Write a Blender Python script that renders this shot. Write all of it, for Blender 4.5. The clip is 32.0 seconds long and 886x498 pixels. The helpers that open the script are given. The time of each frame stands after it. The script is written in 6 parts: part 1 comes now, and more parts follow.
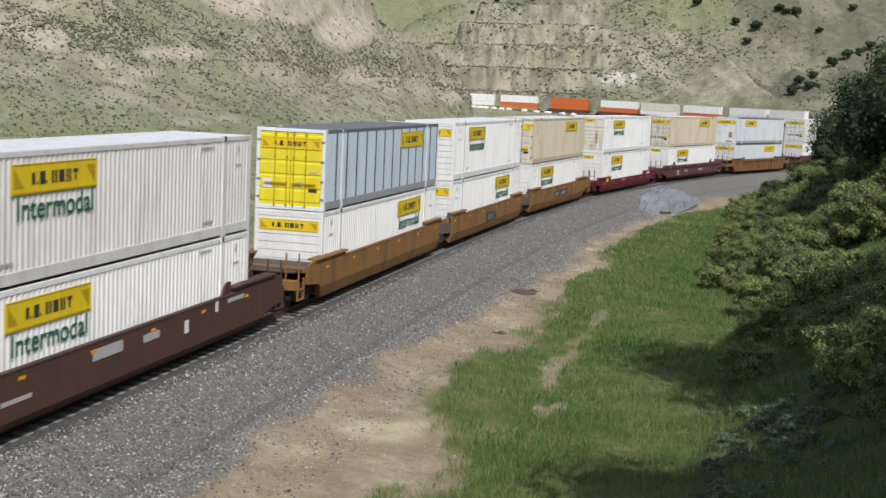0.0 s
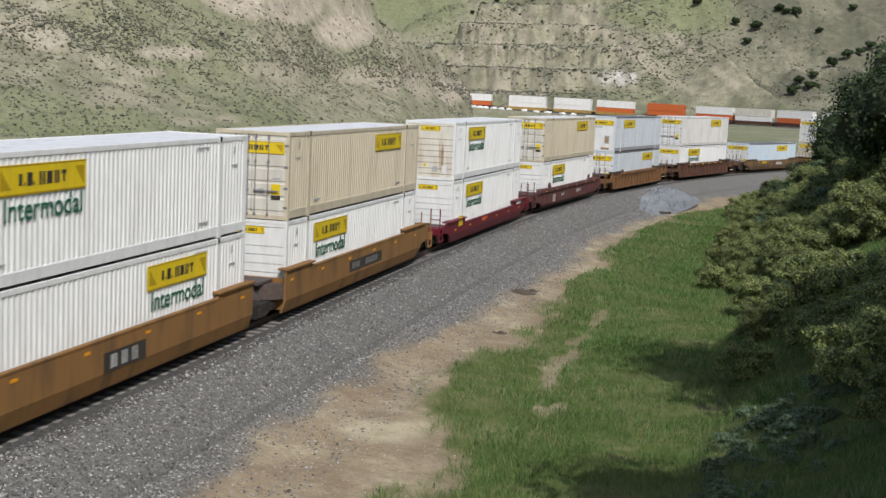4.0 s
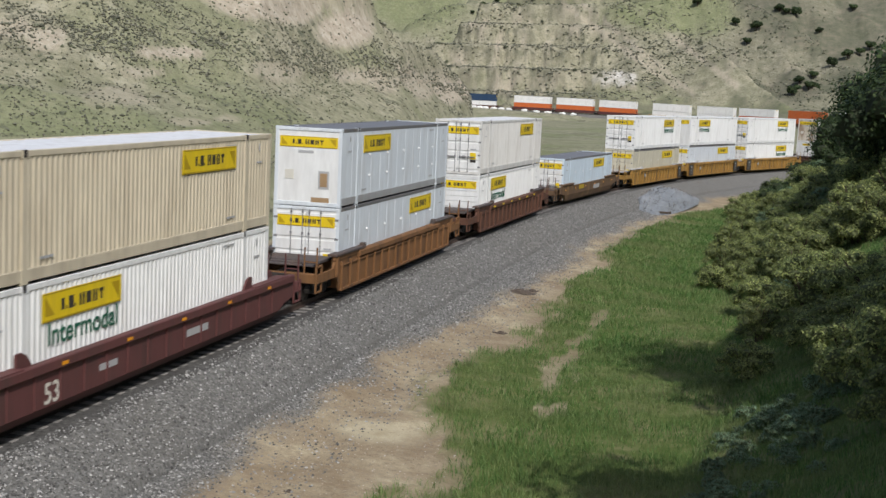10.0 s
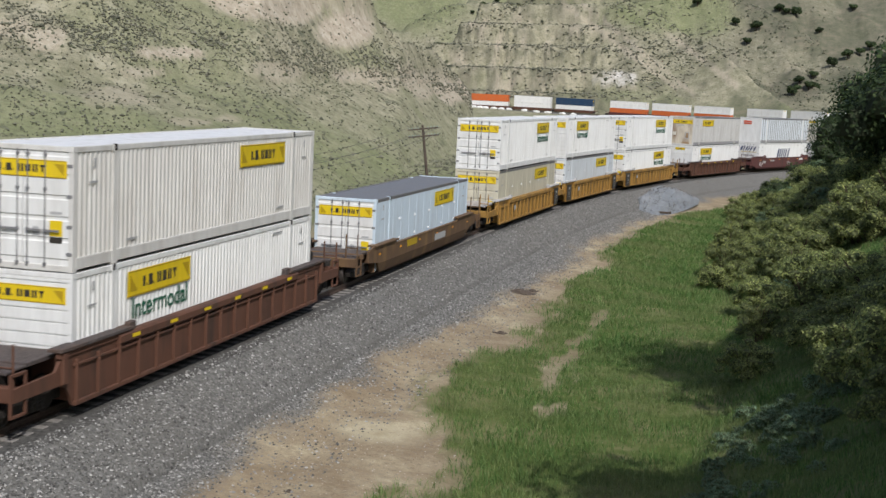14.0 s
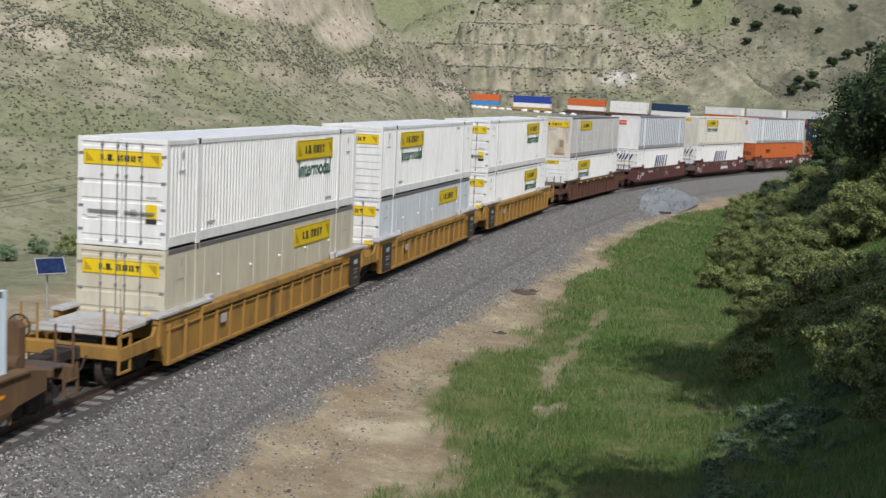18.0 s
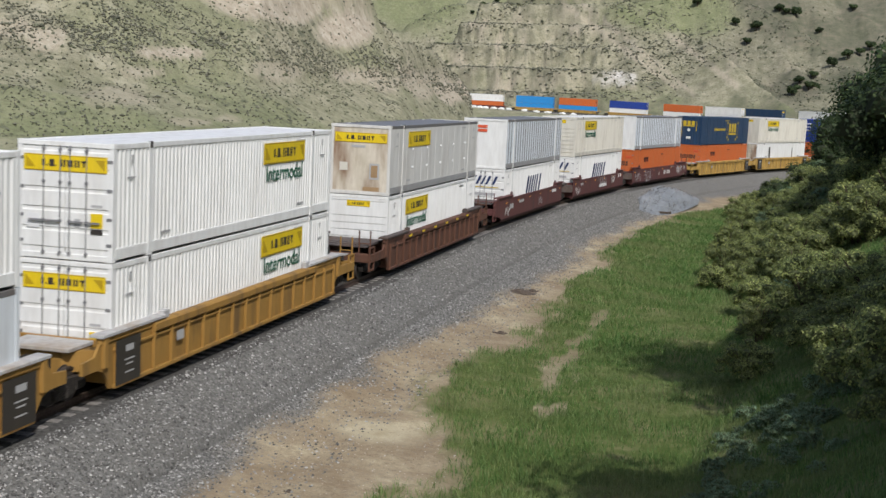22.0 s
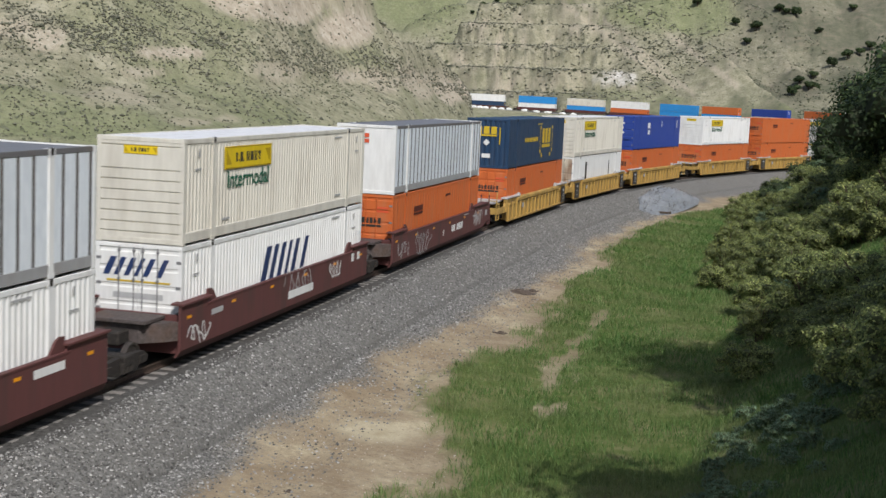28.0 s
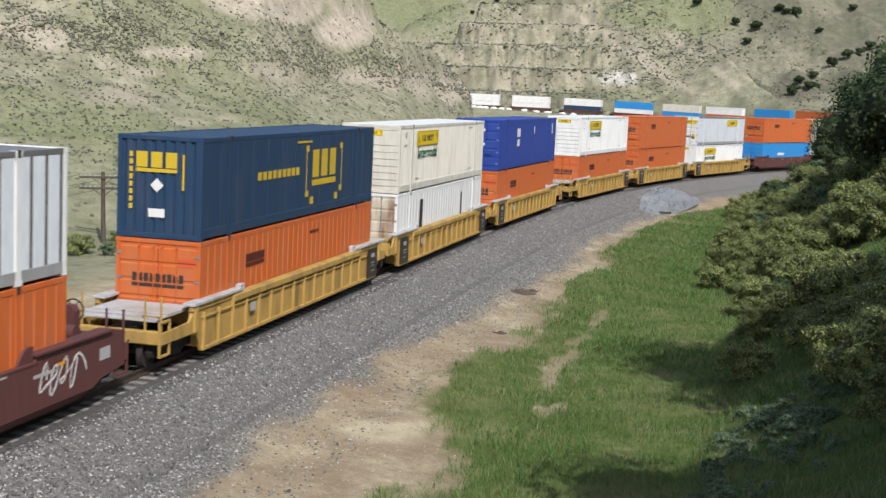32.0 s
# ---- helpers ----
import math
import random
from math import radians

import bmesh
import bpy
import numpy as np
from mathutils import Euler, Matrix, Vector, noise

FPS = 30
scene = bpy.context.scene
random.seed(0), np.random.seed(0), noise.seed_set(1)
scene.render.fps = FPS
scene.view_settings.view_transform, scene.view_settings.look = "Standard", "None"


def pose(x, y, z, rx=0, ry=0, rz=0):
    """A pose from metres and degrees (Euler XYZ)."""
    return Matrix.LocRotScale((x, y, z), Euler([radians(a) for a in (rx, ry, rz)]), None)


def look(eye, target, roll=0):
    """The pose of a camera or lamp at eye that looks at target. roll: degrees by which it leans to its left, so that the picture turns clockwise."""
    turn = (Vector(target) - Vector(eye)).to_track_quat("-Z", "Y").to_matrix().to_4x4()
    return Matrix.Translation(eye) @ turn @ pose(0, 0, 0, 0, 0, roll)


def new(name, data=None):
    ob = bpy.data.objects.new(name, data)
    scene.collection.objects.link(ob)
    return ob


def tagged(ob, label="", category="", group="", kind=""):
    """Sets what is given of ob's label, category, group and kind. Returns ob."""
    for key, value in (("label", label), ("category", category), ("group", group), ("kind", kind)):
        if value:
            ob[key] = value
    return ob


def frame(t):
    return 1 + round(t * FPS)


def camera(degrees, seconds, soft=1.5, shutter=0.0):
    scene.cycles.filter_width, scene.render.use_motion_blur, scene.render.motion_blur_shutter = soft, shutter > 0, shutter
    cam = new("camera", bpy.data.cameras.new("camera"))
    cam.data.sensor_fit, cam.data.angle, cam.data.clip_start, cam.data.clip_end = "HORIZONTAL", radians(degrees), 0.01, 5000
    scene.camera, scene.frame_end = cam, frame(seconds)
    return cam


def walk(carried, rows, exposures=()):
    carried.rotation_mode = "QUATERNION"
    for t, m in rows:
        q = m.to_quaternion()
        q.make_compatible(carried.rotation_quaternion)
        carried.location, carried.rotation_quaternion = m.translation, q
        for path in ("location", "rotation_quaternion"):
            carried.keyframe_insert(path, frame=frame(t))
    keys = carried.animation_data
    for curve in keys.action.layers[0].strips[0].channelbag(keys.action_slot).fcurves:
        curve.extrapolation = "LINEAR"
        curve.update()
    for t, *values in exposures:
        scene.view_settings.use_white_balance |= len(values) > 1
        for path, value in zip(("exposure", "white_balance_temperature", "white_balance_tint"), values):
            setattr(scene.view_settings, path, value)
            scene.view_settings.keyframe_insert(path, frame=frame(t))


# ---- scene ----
SECONDS = 32.0
cam = camera(36.55, SECONDS, soft=1.5, shutter=0.3)
EYE = Vector((0.0, 0.0, 8.36))
TILT = radians(-7.873)
AIM = look(EYE, EYE + Vector((0, math.cos(TILT), math.sin(TILT))), 1.7)
walk(cam, [(0, AIM), (SECONDS, AIM)], exposures=[(0, 0.12), (3, 0.04), (6, 0.02), (29, 0.06), (30, 0.20), (31, 0.25), (SECONDS, 0.34)])

# ---- light ----
TO_SUN = Vector((0.34, -0.94, 1.05)).normalized()
world = bpy.data.worlds.new("sky")
world.use_nodes = True
scene.world = world
sky = world.node_tree.nodes.new("ShaderNodeTexSky")
sky.sky_type = "NISHITA"
sky.sun_disc = False
sky.sun_elevation = math.asin(TO_SUN.z)
sky.sun_rotation = math.atan2(TO_SUN.x, TO_SUN.y)
sky.dust_density = 2.0
back = world.node_tree.nodes["Background"]
back.inputs["Strength"].default_value = 0.11
world.node_tree.links.new(sky.outputs["Color"], back.inputs["Color"])
sun_data = bpy.data.lights.new("sun", "SUN")
sun_data.energy = 3.4
sun_data.angle = radians(0.55)
sun_data.color = (0.985, 0.97, 0.955)
sun = new("sun", sun_data)
sun.matrix_world = look(TO_SUN * 200, (0, 0, 0))

# ---- materials ----


def material(name, dark, light, scale=8.0, rough=0.7, bump=0.0, stain=None, stain_scale=0.6, stain_amount=0.4,
             metal=0.0, stretch=(1, 1, 1), vary=0.0, spec=0.3):
    """A surface of two tones in fine grain, with larger stains of a third tone; vary shifts it from piece to piece."""
    m = bpy.data.materials.new(name)
    m.use_nodes = True
    nodes, links = m.node_tree.nodes, m.node_tree.links
    bsdf = nodes["Principled BSDF"]
    bsdf.inputs["Roughness"].default_value = rough
    bsdf.inputs["Metallic"].default_value = metal
    bsdf.inputs["Specular IOR Level"].default_value = spec
    coord = nodes.new("ShaderNodeTexCoord")
    mapping = nodes.new("ShaderNodeMapping")
    mapping.inputs["Scale"].default_value = stretch
    links.new(coord.outputs["Object"], mapping.inputs["Vector"])
    fine = nodes.new("ShaderNodeTexNoise")
    fine.inputs["Scale"].default_value = scale
    fine.inputs["Detail"].default_value = 6
    fine.inputs["Roughness"].default_value = 0.65
    links.new(mapping.outputs["Vector"], fine.inputs["Vector"])
    ramp = nodes.new("ShaderNodeValToRGB")
    ramp.color_ramp.elements[0].position, ramp.color_ramp.elements[1].position = 0.33, 0.67
    ramp.color_ramp.elements[0].color, ramp.color_ramp.elements[1].color = (*dark, 1), (*light, 1)
    links.new(fine.outputs["Fac"], ramp.inputs["Fac"])
    out = ramp.outputs["Color"]
    if stain:
        big = nodes.new("ShaderNodeTexNoise")
        big.inputs["Scale"].default_value = stain_scale
        big.inputs["Detail"].default_value = 7
        links.new(mapping.outputs["Vector"], big.inputs["Vector"])
        cut = nodes.new("ShaderNodeMapRange")
        cut.inputs["From Min"].default_value, cut.inputs["From Max"].default_value = 0.48, 0.72
        cut.inputs["To Max"].default_value = stain_amount
        links.new(big.outputs["Fac"], cut.inputs["Value"])
        mix = nodes.new("ShaderNodeMix")
        mix.data_type = "RGBA"
        mix.inputs["B"].default_value = (*stain, 1)
        links.new(cut.outputs["Result"], mix.inputs["Factor"])
        links.new(out, mix.inputs["A"])
        out = mix.outputs["Result"]
    if vary:
        info = nodes.new("ShaderNodeObjectInfo")
        span = nodes.new("ShaderNodeMapRange")
        span.inputs["To Min"].default_value, span.inputs["To Max"].default_value = 1 - vary, 1 + vary
        links.new(info.outputs["Random"], span.inputs["Value"])
        hue = nodes.new("ShaderNodeHueSaturation")
        links.new(span.outputs["Result"], hue.inputs["Value"])
        links.new(out, hue.inputs["Color"])
        out = hue.outputs["Color"]
    links.new(out, bsdf.inputs["Base Color"])
    if bump:
        relief = nodes.new("ShaderNodeBump")
        relief.inputs["Strength"].default_value = bump
        relief.inputs["Distance"].default_value = 0.05
        links.new(fine.outputs["Fac"], relief.inputs["Height"])
        links.new(relief.outputs["Normal"], bsdf.inputs["Normal"])
    return m


def paint(name, rgb, dirt=(0.20, 0.15, 0.10), amount=0.35, rough=0.5):
    """Sprayed steel: faint mottling and streaks of dirt that run down."""
    low = tuple(c * 0.88 for c in rgb)
    return material(name, low, rgb, 3.0, rough, 0.0, dirt, 1.1, amount, stretch=(1.6, 1.6, 0.35))


WHITE = paint("white_paint", (0.78, 0.78, 0.76), amount=0.16)
PALE = paint("pale_grey_paint", (0.66, 0.645, 0.61), amount=0.25)
CREAM = paint("cream_paint", (0.66, 0.63, 0.55), amount=0.25)
BUFF = paint("buff_paint", (0.58, 0.54, 0.42), amount=0.25)
TAN = paint("tan_paint", (0.58, 0.51, 0.38), amount=0.3)
STAINED = paint("stained_cream", (0.70, 0.66, 0.57), (0.40, 0.27, 0.14), 0.6)
RUSTED = material("rust_stained_white", (0.50, 0.44, 0.34), (0.66, 0.60, 0.50), 2.5, 0.6, 0.0, (0.17, 0.075, 0.028), 0.9, 1.0, stretch=(1.3, 1.3, 0.4))
PLATE = paint("light_plate", (0.67, 0.71, 0.74), amount=0.2)
ICE = paint("ice_blue_plate", (0.62, 0.72, 0.80), amount=0.15)
SILVER = material("bare_aluminium", (0.62, 0.66, 0.70), (0.74, 0.78, 0.81), 4, 0.45, 0, (0.48, 0.48, 0.48), 0.8, 0.3, 0.0, (1, 1, 0.4))
POST_GREY = paint("grey_posts", (0.10, 0.095, 0.092), amount=0.3)
GREY_ROOF = paint("grey_roof", (0.17, 0.17, 0.18), amount=0.2)
ROOF_WHITE = paint("white_roof", (0.74, 0.74, 0.74), amount=0.2)
ROOF_RAIL = paint("dark_top_rail", (0.15, 0.145, 0.145), amount=0.3)
ROD_GREY = paint("grey_lock_rods", (0.20, 0.20, 0.205), amount=0.3)
RAIL_GREY = paint("grey_rail", (0.33, 0.33, 0.33), amount=0.25)
ORANGE = paint("orange_paint", (0.57, 0.132, 0.034), (0.40, 0.17, 0.085), 0.45)
NAVY = paint("navy_paint", (0.020, 0.050, 0.105), (0.08, 0.08, 0.09), 0.3)
BLUE = paint("royal_blue_paint", (0.025, 0.06, 0.30), (0.06, 0.08, 0.2), 0.2)
LIGHT_BLUE = paint("light_blue_paint", (0.03, 0.26, 0.62), (0.1, 0.2, 0.35), 0.2)
YELLOW = paint("yellow_panel", (0.75, 0.54, 0.015), amount=0.12)
DOOR_YELLOW = paint("yellow_doors", (0.78, 0.66, 0.03), amount=0.12)
INK = paint("black_ink", (0.04, 0.035, 0.03), amount=0.1)
OCHRE = paint("ochre_ink", (0.45, 0.30, 0.01), amount=0.1)
GREEN_INK = paint("green_ink", (0.015, 0.12, 0.07), amount=0.1)
NAVY_INK = paint("navy_ink", (0.02, 0.04, 0.12), amount=0.1)
MAROON_INK = paint("maroon_ink", (0.10, 0.02, 0.015), amount=0.1)
GOLD_INK = paint("gold_ink", (0.60, 0.42, 0.03), amount=0.15)
GREY_INK = paint("grey_ink", (0.42, 0.42, 0.42), amount=0.1)
WHITE_INK = paint("white_ink", (0.75, 0.75, 0.73), amount=0.2)
RED_INK = paint("red_ink", (0.65, 0.10, 0.04), amount=0.1)
CAR_MAROON = paint("maroon_car_paint", (0.118, 0.045, 0.042), (0.06, 0.04, 0.035), 0.6, 0.65)
CAR_RED = paint("red_car_paint", (0.150, 0.012, 0.024), (0.06, 0.03, 0.03), 0.5, 0.55)
CAR_BROWN = paint("brown_car_paint", (0.25, 0.128, 0.042), (0.11, 0.065, 0.035), 0.75, 0.75)
CAR_UMBER = paint("umber_car_paint", (0.125, 0.075, 0.042), (0.25, 0.15, 0.06), 0.6, 0.75)
CAR_DARK = paint("dark_brown_car_paint", (0.085, 0.042, 0.032), (0.05, 0.03, 0.025), 0.6, 0.65)
CAR_RUST = paint("rusty_brown_car_paint", (0.120, 0.056, 0.036), (0.050, 0.032, 0.025), 0.85, 0.75)
CAR_TAWNY = paint("tawny_car_paint", (0.200, 0.098, 0.040), (0.070, 0.040, 0.025), 0.8, 0.75)
CAR_AMBER = paint("amber_car_paint", (0.33, 0.185, 0.046), (0.12, 0.075, 0.036), 0.85, 0.7)
CAR_YELLOW = paint("yellow_car_paint", (0.45, 0.285, 0.080), (0.17, 0.11, 0.05), 0.8, 0.7)
DECK_PALE = material("pale_worn_deck", (0.34, 0.335, 0.335), (0.50, 0.49, 0.48), 7, 0.75, 0.05, (0.30, 0.20, 0.10), 0.9, 0.5)
STEEL_DARK = material("grimy_steel", (0.016, 0.014, 0.013), (0.045, 0.038, 0.032), 12, 0.8, 0.15)
DECK = material("worn_deck", (0.055, 0.045, 0.042), (0.11, 0.09, 0.085), 9, 0.8, 0.1, (0.12, 0.06, 0.03), 1.2, 0.5)
WHEEL_STEEL = material("wheel_steel", (0.05, 0.045, 0.04), (0.12, 0.10, 0.09), 10, 0.5, 0.05, metal=0.5)
REFLECTOR = paint("amber_reflector", (0.80, 0.32, 0.01), amount=0.05, rough=0.35)
RAIL_STEEL = material("rail_steel", (0.09, 0.06, 0.045), (0.16, 0.12, 0.10), 14, 0.5, 0.05, metal=0.6)
CONCRETE = material("tie_concrete", (0.17, 0.155, 0.14), (0.27, 0.25, 0.23), 10, 0.9, 0.1, (0.16, 0.14, 0.12), 2.0, 0.5, vary=0.15)
WOOD_POLE = material("weathered_pole", (0.055, 0.042, 0.034), (0.12, 0.095, 0.075), 8, 0.9, 0.3, stretch=(1, 1, 0.1))
GLASS = material("glass_insulator", (0.25, 0.32, 0.30), (0.4, 0.5, 0.47), 6, 0.15)
WIRE = material("wire", (0.05, 0.05, 0.05), (0.10, 0.10, 0.10), 10, 0.6)
PANEL_BLUE = material("solar_cells", (0.006, 0.012, 0.045), (0.015, 0.03, 0.09), 5, 0.25, spec=0.5)
GALVANISED = material("galvanised_steel", (0.35, 0.36, 0.37), (0.5, 0.5, 0.5), 9, 0.45, metal=0.4)
BARK = material("bark", (0.05, 0.035, 0.025), (0.12, 0.09, 0.065), 9, 0.95, 0.5, stretch=(1, 1, 0.2))
GRAVEL_GREY = material("crushed_gravel", (0.13, 0.145, 0.155), (0.25, 0.265, 0.285), 16, 0.95, 0.5, (0.30, 0.31, 0.32), 0.5, 0.5)
STONE_WHITE = material("white_boulder", (0.60, 0.59, 0.56), (0.78, 0.77, 0.74), 2, 0.9, 0.3, vary=0.1)


def leafage(name, dark, light, yellow, dry=None):
    """Leaves that differ from clump to clump and let some light through."""
    m = bpy.data.materials.new(name)
    m.use_nodes = True
    nodes, links = m.node_tree.nodes, m.node_tree.links
    bsdf = nodes["Principled BSDF"]
    bsdf.inputs["Roughness"].default_value = 0.6
    bsdf.inputs["Specular IOR Level"].default_value = 0.25
    bsdf.inputs["Subsurface Weight"].default_value = 0.0
    geo = nodes.new("ShaderNodeNewGeometry")
    ramp = nodes.new("ShaderNodeValToRGB")
    ramp.color_ramp.elements[0].color, ramp.color_ramp.elements[1].color = (*dark, 1), (*light, 1)
    ramp.color_ramp.elements[0].position, ramp.color_ramp.elements[1].position = 0.1, 0.7
    tip = ramp.color_ramp.elements.new(0.95)
    tip.color = (*yellow, 1)
    links.new(geo.outputs["Random Per Island"], ramp.inputs["Fac"])
    info = nodes.new("ShaderNodeObjectInfo")
    span = nodes.new("ShaderNodeMapRange")
    span.inputs["To Min"].default_value, span.inputs["To Max"].default_value = 0.75, 1.25
    links.new(info.outputs["Random"], span.inputs["Value"])
    hue = nodes.new("ShaderNodeHueSaturation")
    links.new(span.outputs["Result"], hue.inputs["Value"])
    tone = ramp.outputs["Color"]
    if dry:
        coord = nodes.new("ShaderNodeTexCoord")
        drift = nodes.new("ShaderNodeTexNoise")
        drift.inputs["Scale"].default_value, drift.inputs["Detail"].default_value = 0.33, 5
        links.new(coord.outputs["Object"], drift.inputs["Vector"])
        share = nodes.new("ShaderNodeMapRange")
        share.inputs["From Min"].default_value, share.inputs["From Max"].default_value = 0.44, 0.66
        share.inputs["To Max"].default_value = 0.75
        links.new(drift.outputs["Fac"], share.inputs["Value"])
        mix = nodes.new("ShaderNodeMix")
        mix.data_type = "RGBA"
        mix.inputs["B"].default_value = (*dry, 1)
        links.new(share.outputs["Result"], mix.inputs["Factor"])
        links.new(tone, mix.inputs["A"])
        tone = mix.outputs["Result"]
    links.new(tone, hue.inputs["Color"])
    links.new(hue.outputs["Color"], bsdf.inputs["Base Color"])
    through_leaf = nodes.new("ShaderNodeBsdfTranslucent")
    links.new(hue.outputs["Color"], through_leaf.inputs["Color"])
    both = nodes.new("ShaderNodeMixShader")
    both.inputs["Fac"].default_value = 0.3
    links.new(bsdf.outputs["BSDF"], both.inputs[1])
    links.new(through_leaf.outputs["BSDF"], both.inputs[2])
    links.new(both.outputs["Shader"], nodes["Material Output"].inputs["Surface"])
    return m


LEAF_OLIVE = leafage("olive_leaves", (0.120, 0.155, 0.058), (0.250, 0.290, 0.098), (0.38, 0.40, 0.135))
LEAF_DARK = leafage("dark_oak_leaves", (0.022, 0.040, 0.016), (0.052, 0.080, 0.030), (0.090, 0.125, 0.044))
LEAF_GREY = leafage("grey_sage_leaves", (0.110, 0.185, 0.105), (0.200, 0.300, 0.175), (0.30, 0.38, 0.25))
GRASS_BLADE = leafage("spring_grass", (0.058, 0.125, 0.030), (0.118, 0.215, 0.058), (0.23, 0.29, 0.11), (0.195, 0.222, 0.094))
SCRUB_DARK = leafage("dark_scrub", (0.050, 0.058, 0.034), (0.085, 0.092, 0.055), (0.13, 0.13, 0.085))
# crown cores: darker than the leaves, with the shade inside put into the colour
CORE_SHADE = material("core_shade", (0.060, 0.072, 0.032), (0.125, 0.138, 0.060), 6, 0.9, 0.4)
CORE_SHADE_DARK = material("dark_core_shade", (0.020, 0.026, 0.014), (0.045, 0.055, 0.026), 6, 0.9, 0.4)
SCRUB_GREY = leafage("grey_scrub", (0.135, 0.136, 0.098), (0.215, 0.212, 0.156), (0.30, 0.29, 0.22))
SCRUB = leafage("dry_scrub", (0.095, 0.102, 0.062), (0.140, 0.148, 0.095), (0.20, 0.20, 0.14))

# ---- track alignment: arc length s runs back along the train from the place nearest to the camera ----
BENDS = ((-120, -0.00038), (-15, -0.00038), (15, -0.0002), (50, 0.00244), (90, 0.00406), (130, 0.00402), (165, 0.00402),
         (200, -0.00128), (253, -0.00128), (313, -0.0056), (690, -0.0045), (720, -0.001), (1400, -0.0003))
S_MIN, S_MAX = -120, 1300
ARC = np.arange(S_MIN, S_MAX + 0.1, 1.0)
_k = np.interp(ARC, [b[0] for b in BENDS], [b[1] for b in BENDS])
HEADING = -np.concatenate([[0], np.cumsum((_k[1:] + _k[:-1]) / 2)])
_zero = -S_MIN
HEADING += radians(75.9745) - HEADING[_zero]
_mid = (HEADING[1:] + HEADING[:-1]) / 2
TRACK_X = np.concatenate([[0], np.cumsum(np.cos(_mid))])
TRACK_Y = np.concatenate([[0], np.cumsum(np.sin(_mid))])
TRACK_X += -8.1744 - TRACK_X[_zero]
TRACK_Y += 37.1334 - TRACK_Y[_zero]
_heights = ((-120, 1.3), (0, -0.55), (50, -1.62), (100, -2.81), (150, -4.12), (200, -5.45), (350, -9.4), (470, -11.7), (568, -12.3),
            (646, -11.0), (680, -10.7), (900, -8.5), (1300, -5.0))
_rough = np.interp(ARC, [h[0] for h in _heights], [h[1] for h in _heights])
_pad = np.pad(_rough, 20, mode="reflect", reflect_type="odd")
TRACK_Z = np.convolve(_pad, np.ones(41) / 41, mode="valid")
CANT = radians(0.70)
RAIL_UP = 0.62  # the rail head over the line on which the ground and the cars are laid out


def track_at(s):
    return Vector((np.interp(s, ARC, TRACK_X), np.interp(s, ARC, TRACK_Y), np.interp(s, ARC, TRACK_Z)))


def car_pose(s, half):
    """The pose of a car body whose middle is at s and whose trucks stand half a wheelbase either side: x runs back, y to its left."""
    a, b = track_at(s - half), track_at(s + half)
    ax = (b - a).normalized()
    lat = Vector((-ax.y, ax.x, 0)).normalized()
    up = ax.cross(lat)
    lat2 = lat * math.cos(CANT) + up * math.sin(CANT)
    up2 = up * math.cos(CANT) - lat * math.sin(CANT)
    m = Matrix((ax, lat2, up2)).transposed().to_4x4()
    return Matrix.Translation((a + b) / 2) @ m


# ---- mesh helpers ----


def box(bm, x0, x1, y0, y1, z0, z1):
    v = [bm.verts.new((x, y, z)) for z in (z0, z1) for y in (y0, y1) for x in (x0, x1)]
    for f in ((0, 2, 3, 1), (4, 5, 7, 6), (0, 1, 5, 4), (2, 6, 7, 3), (0, 4, 6, 2), (1, 3, 7, 5)):
        bm.faces.new([v[i] for i in f])
    return v


def prism(bm, outline, axis, a, b):
    """Extrudes an outline, given in the two other axes in turn, from a to b along axis 0, 1 or 2."""
    rings = []
    for w in (a, b):
        ring = []
        for p, q in outline:
            c = [p, q]
            c.insert(axis, w)
            ring.append(bm.verts.new(c))
        rings.append(ring)
    n = len(outline)
    for i in range(n):
        j = (i + 1) % n
        bm.faces.new((rings[0][i], rings[0][j], rings[1][j], rings[1][i]))
    bm.faces.new(rings[0])
    bm.faces.new(rings[1][::-1])


def tube(bm, a, b, r0, r1=None, sides=8):
    a, b = Vector(a), Vector(b)
    r1 = r0 if r1 is None else r1
    q = (b - a).to_track_quat("Z", "Y").to_matrix()
    rings = []
    for p, r in ((a, r0), (b, r1)):
        rings.append([bm.verts.new(p + q @ Vector((r * math.cos(2 * math.pi * i / sides), r * math.sin(2 * math.pi * i / sides), 0))) for i in range(sides)])
    for i in range(sides):
        j = (i + 1) % sides
        bm.faces.new((rings[0][i], rings[0][j], rings[1][j], rings[1][i]))
    bm.faces.new(rings[0][::-1])
    bm.faces.new(rings[1])


MESHES = {}


def finish(name, bm, mat):
    bmesh.ops.recalc_face_normals(bm, faces=bm.faces)
    me = bpy.data.meshes.new(name)
    bm.to_mesh(me)
    bm.free()
    me.materials.append(mat)
    return me


def part(name, bm, mat, parent, label="", at=None):
    """Links a bmesh or a ready mesh as one object under a thing or a part."""
    me = bm if isinstance(bm, bpy.types.Mesh) else finish(name, bm, mat)
    ob = new(name, me)
    ob.parent = parent
    if at is not None:
        ob.matrix_basis = at
    if label:
        ob["label"] = label
    return ob


def shared(key, name, mat, build):
    """A mesh that alike parts share: built once for each key and material."""
    k = (key, mat.name)
    if k not in MESHES:
        bm = bmesh.new()
        build(bm)
        MESHES[k] = finish(name, bm, mat)
    return MESHES[k]


def mesh_from(name, verts, faces, mat):
    me = bpy.data.meshes.new(name)
    me.from_pydata(verts, [], faces)
    me.materials.append(mat)
    return me


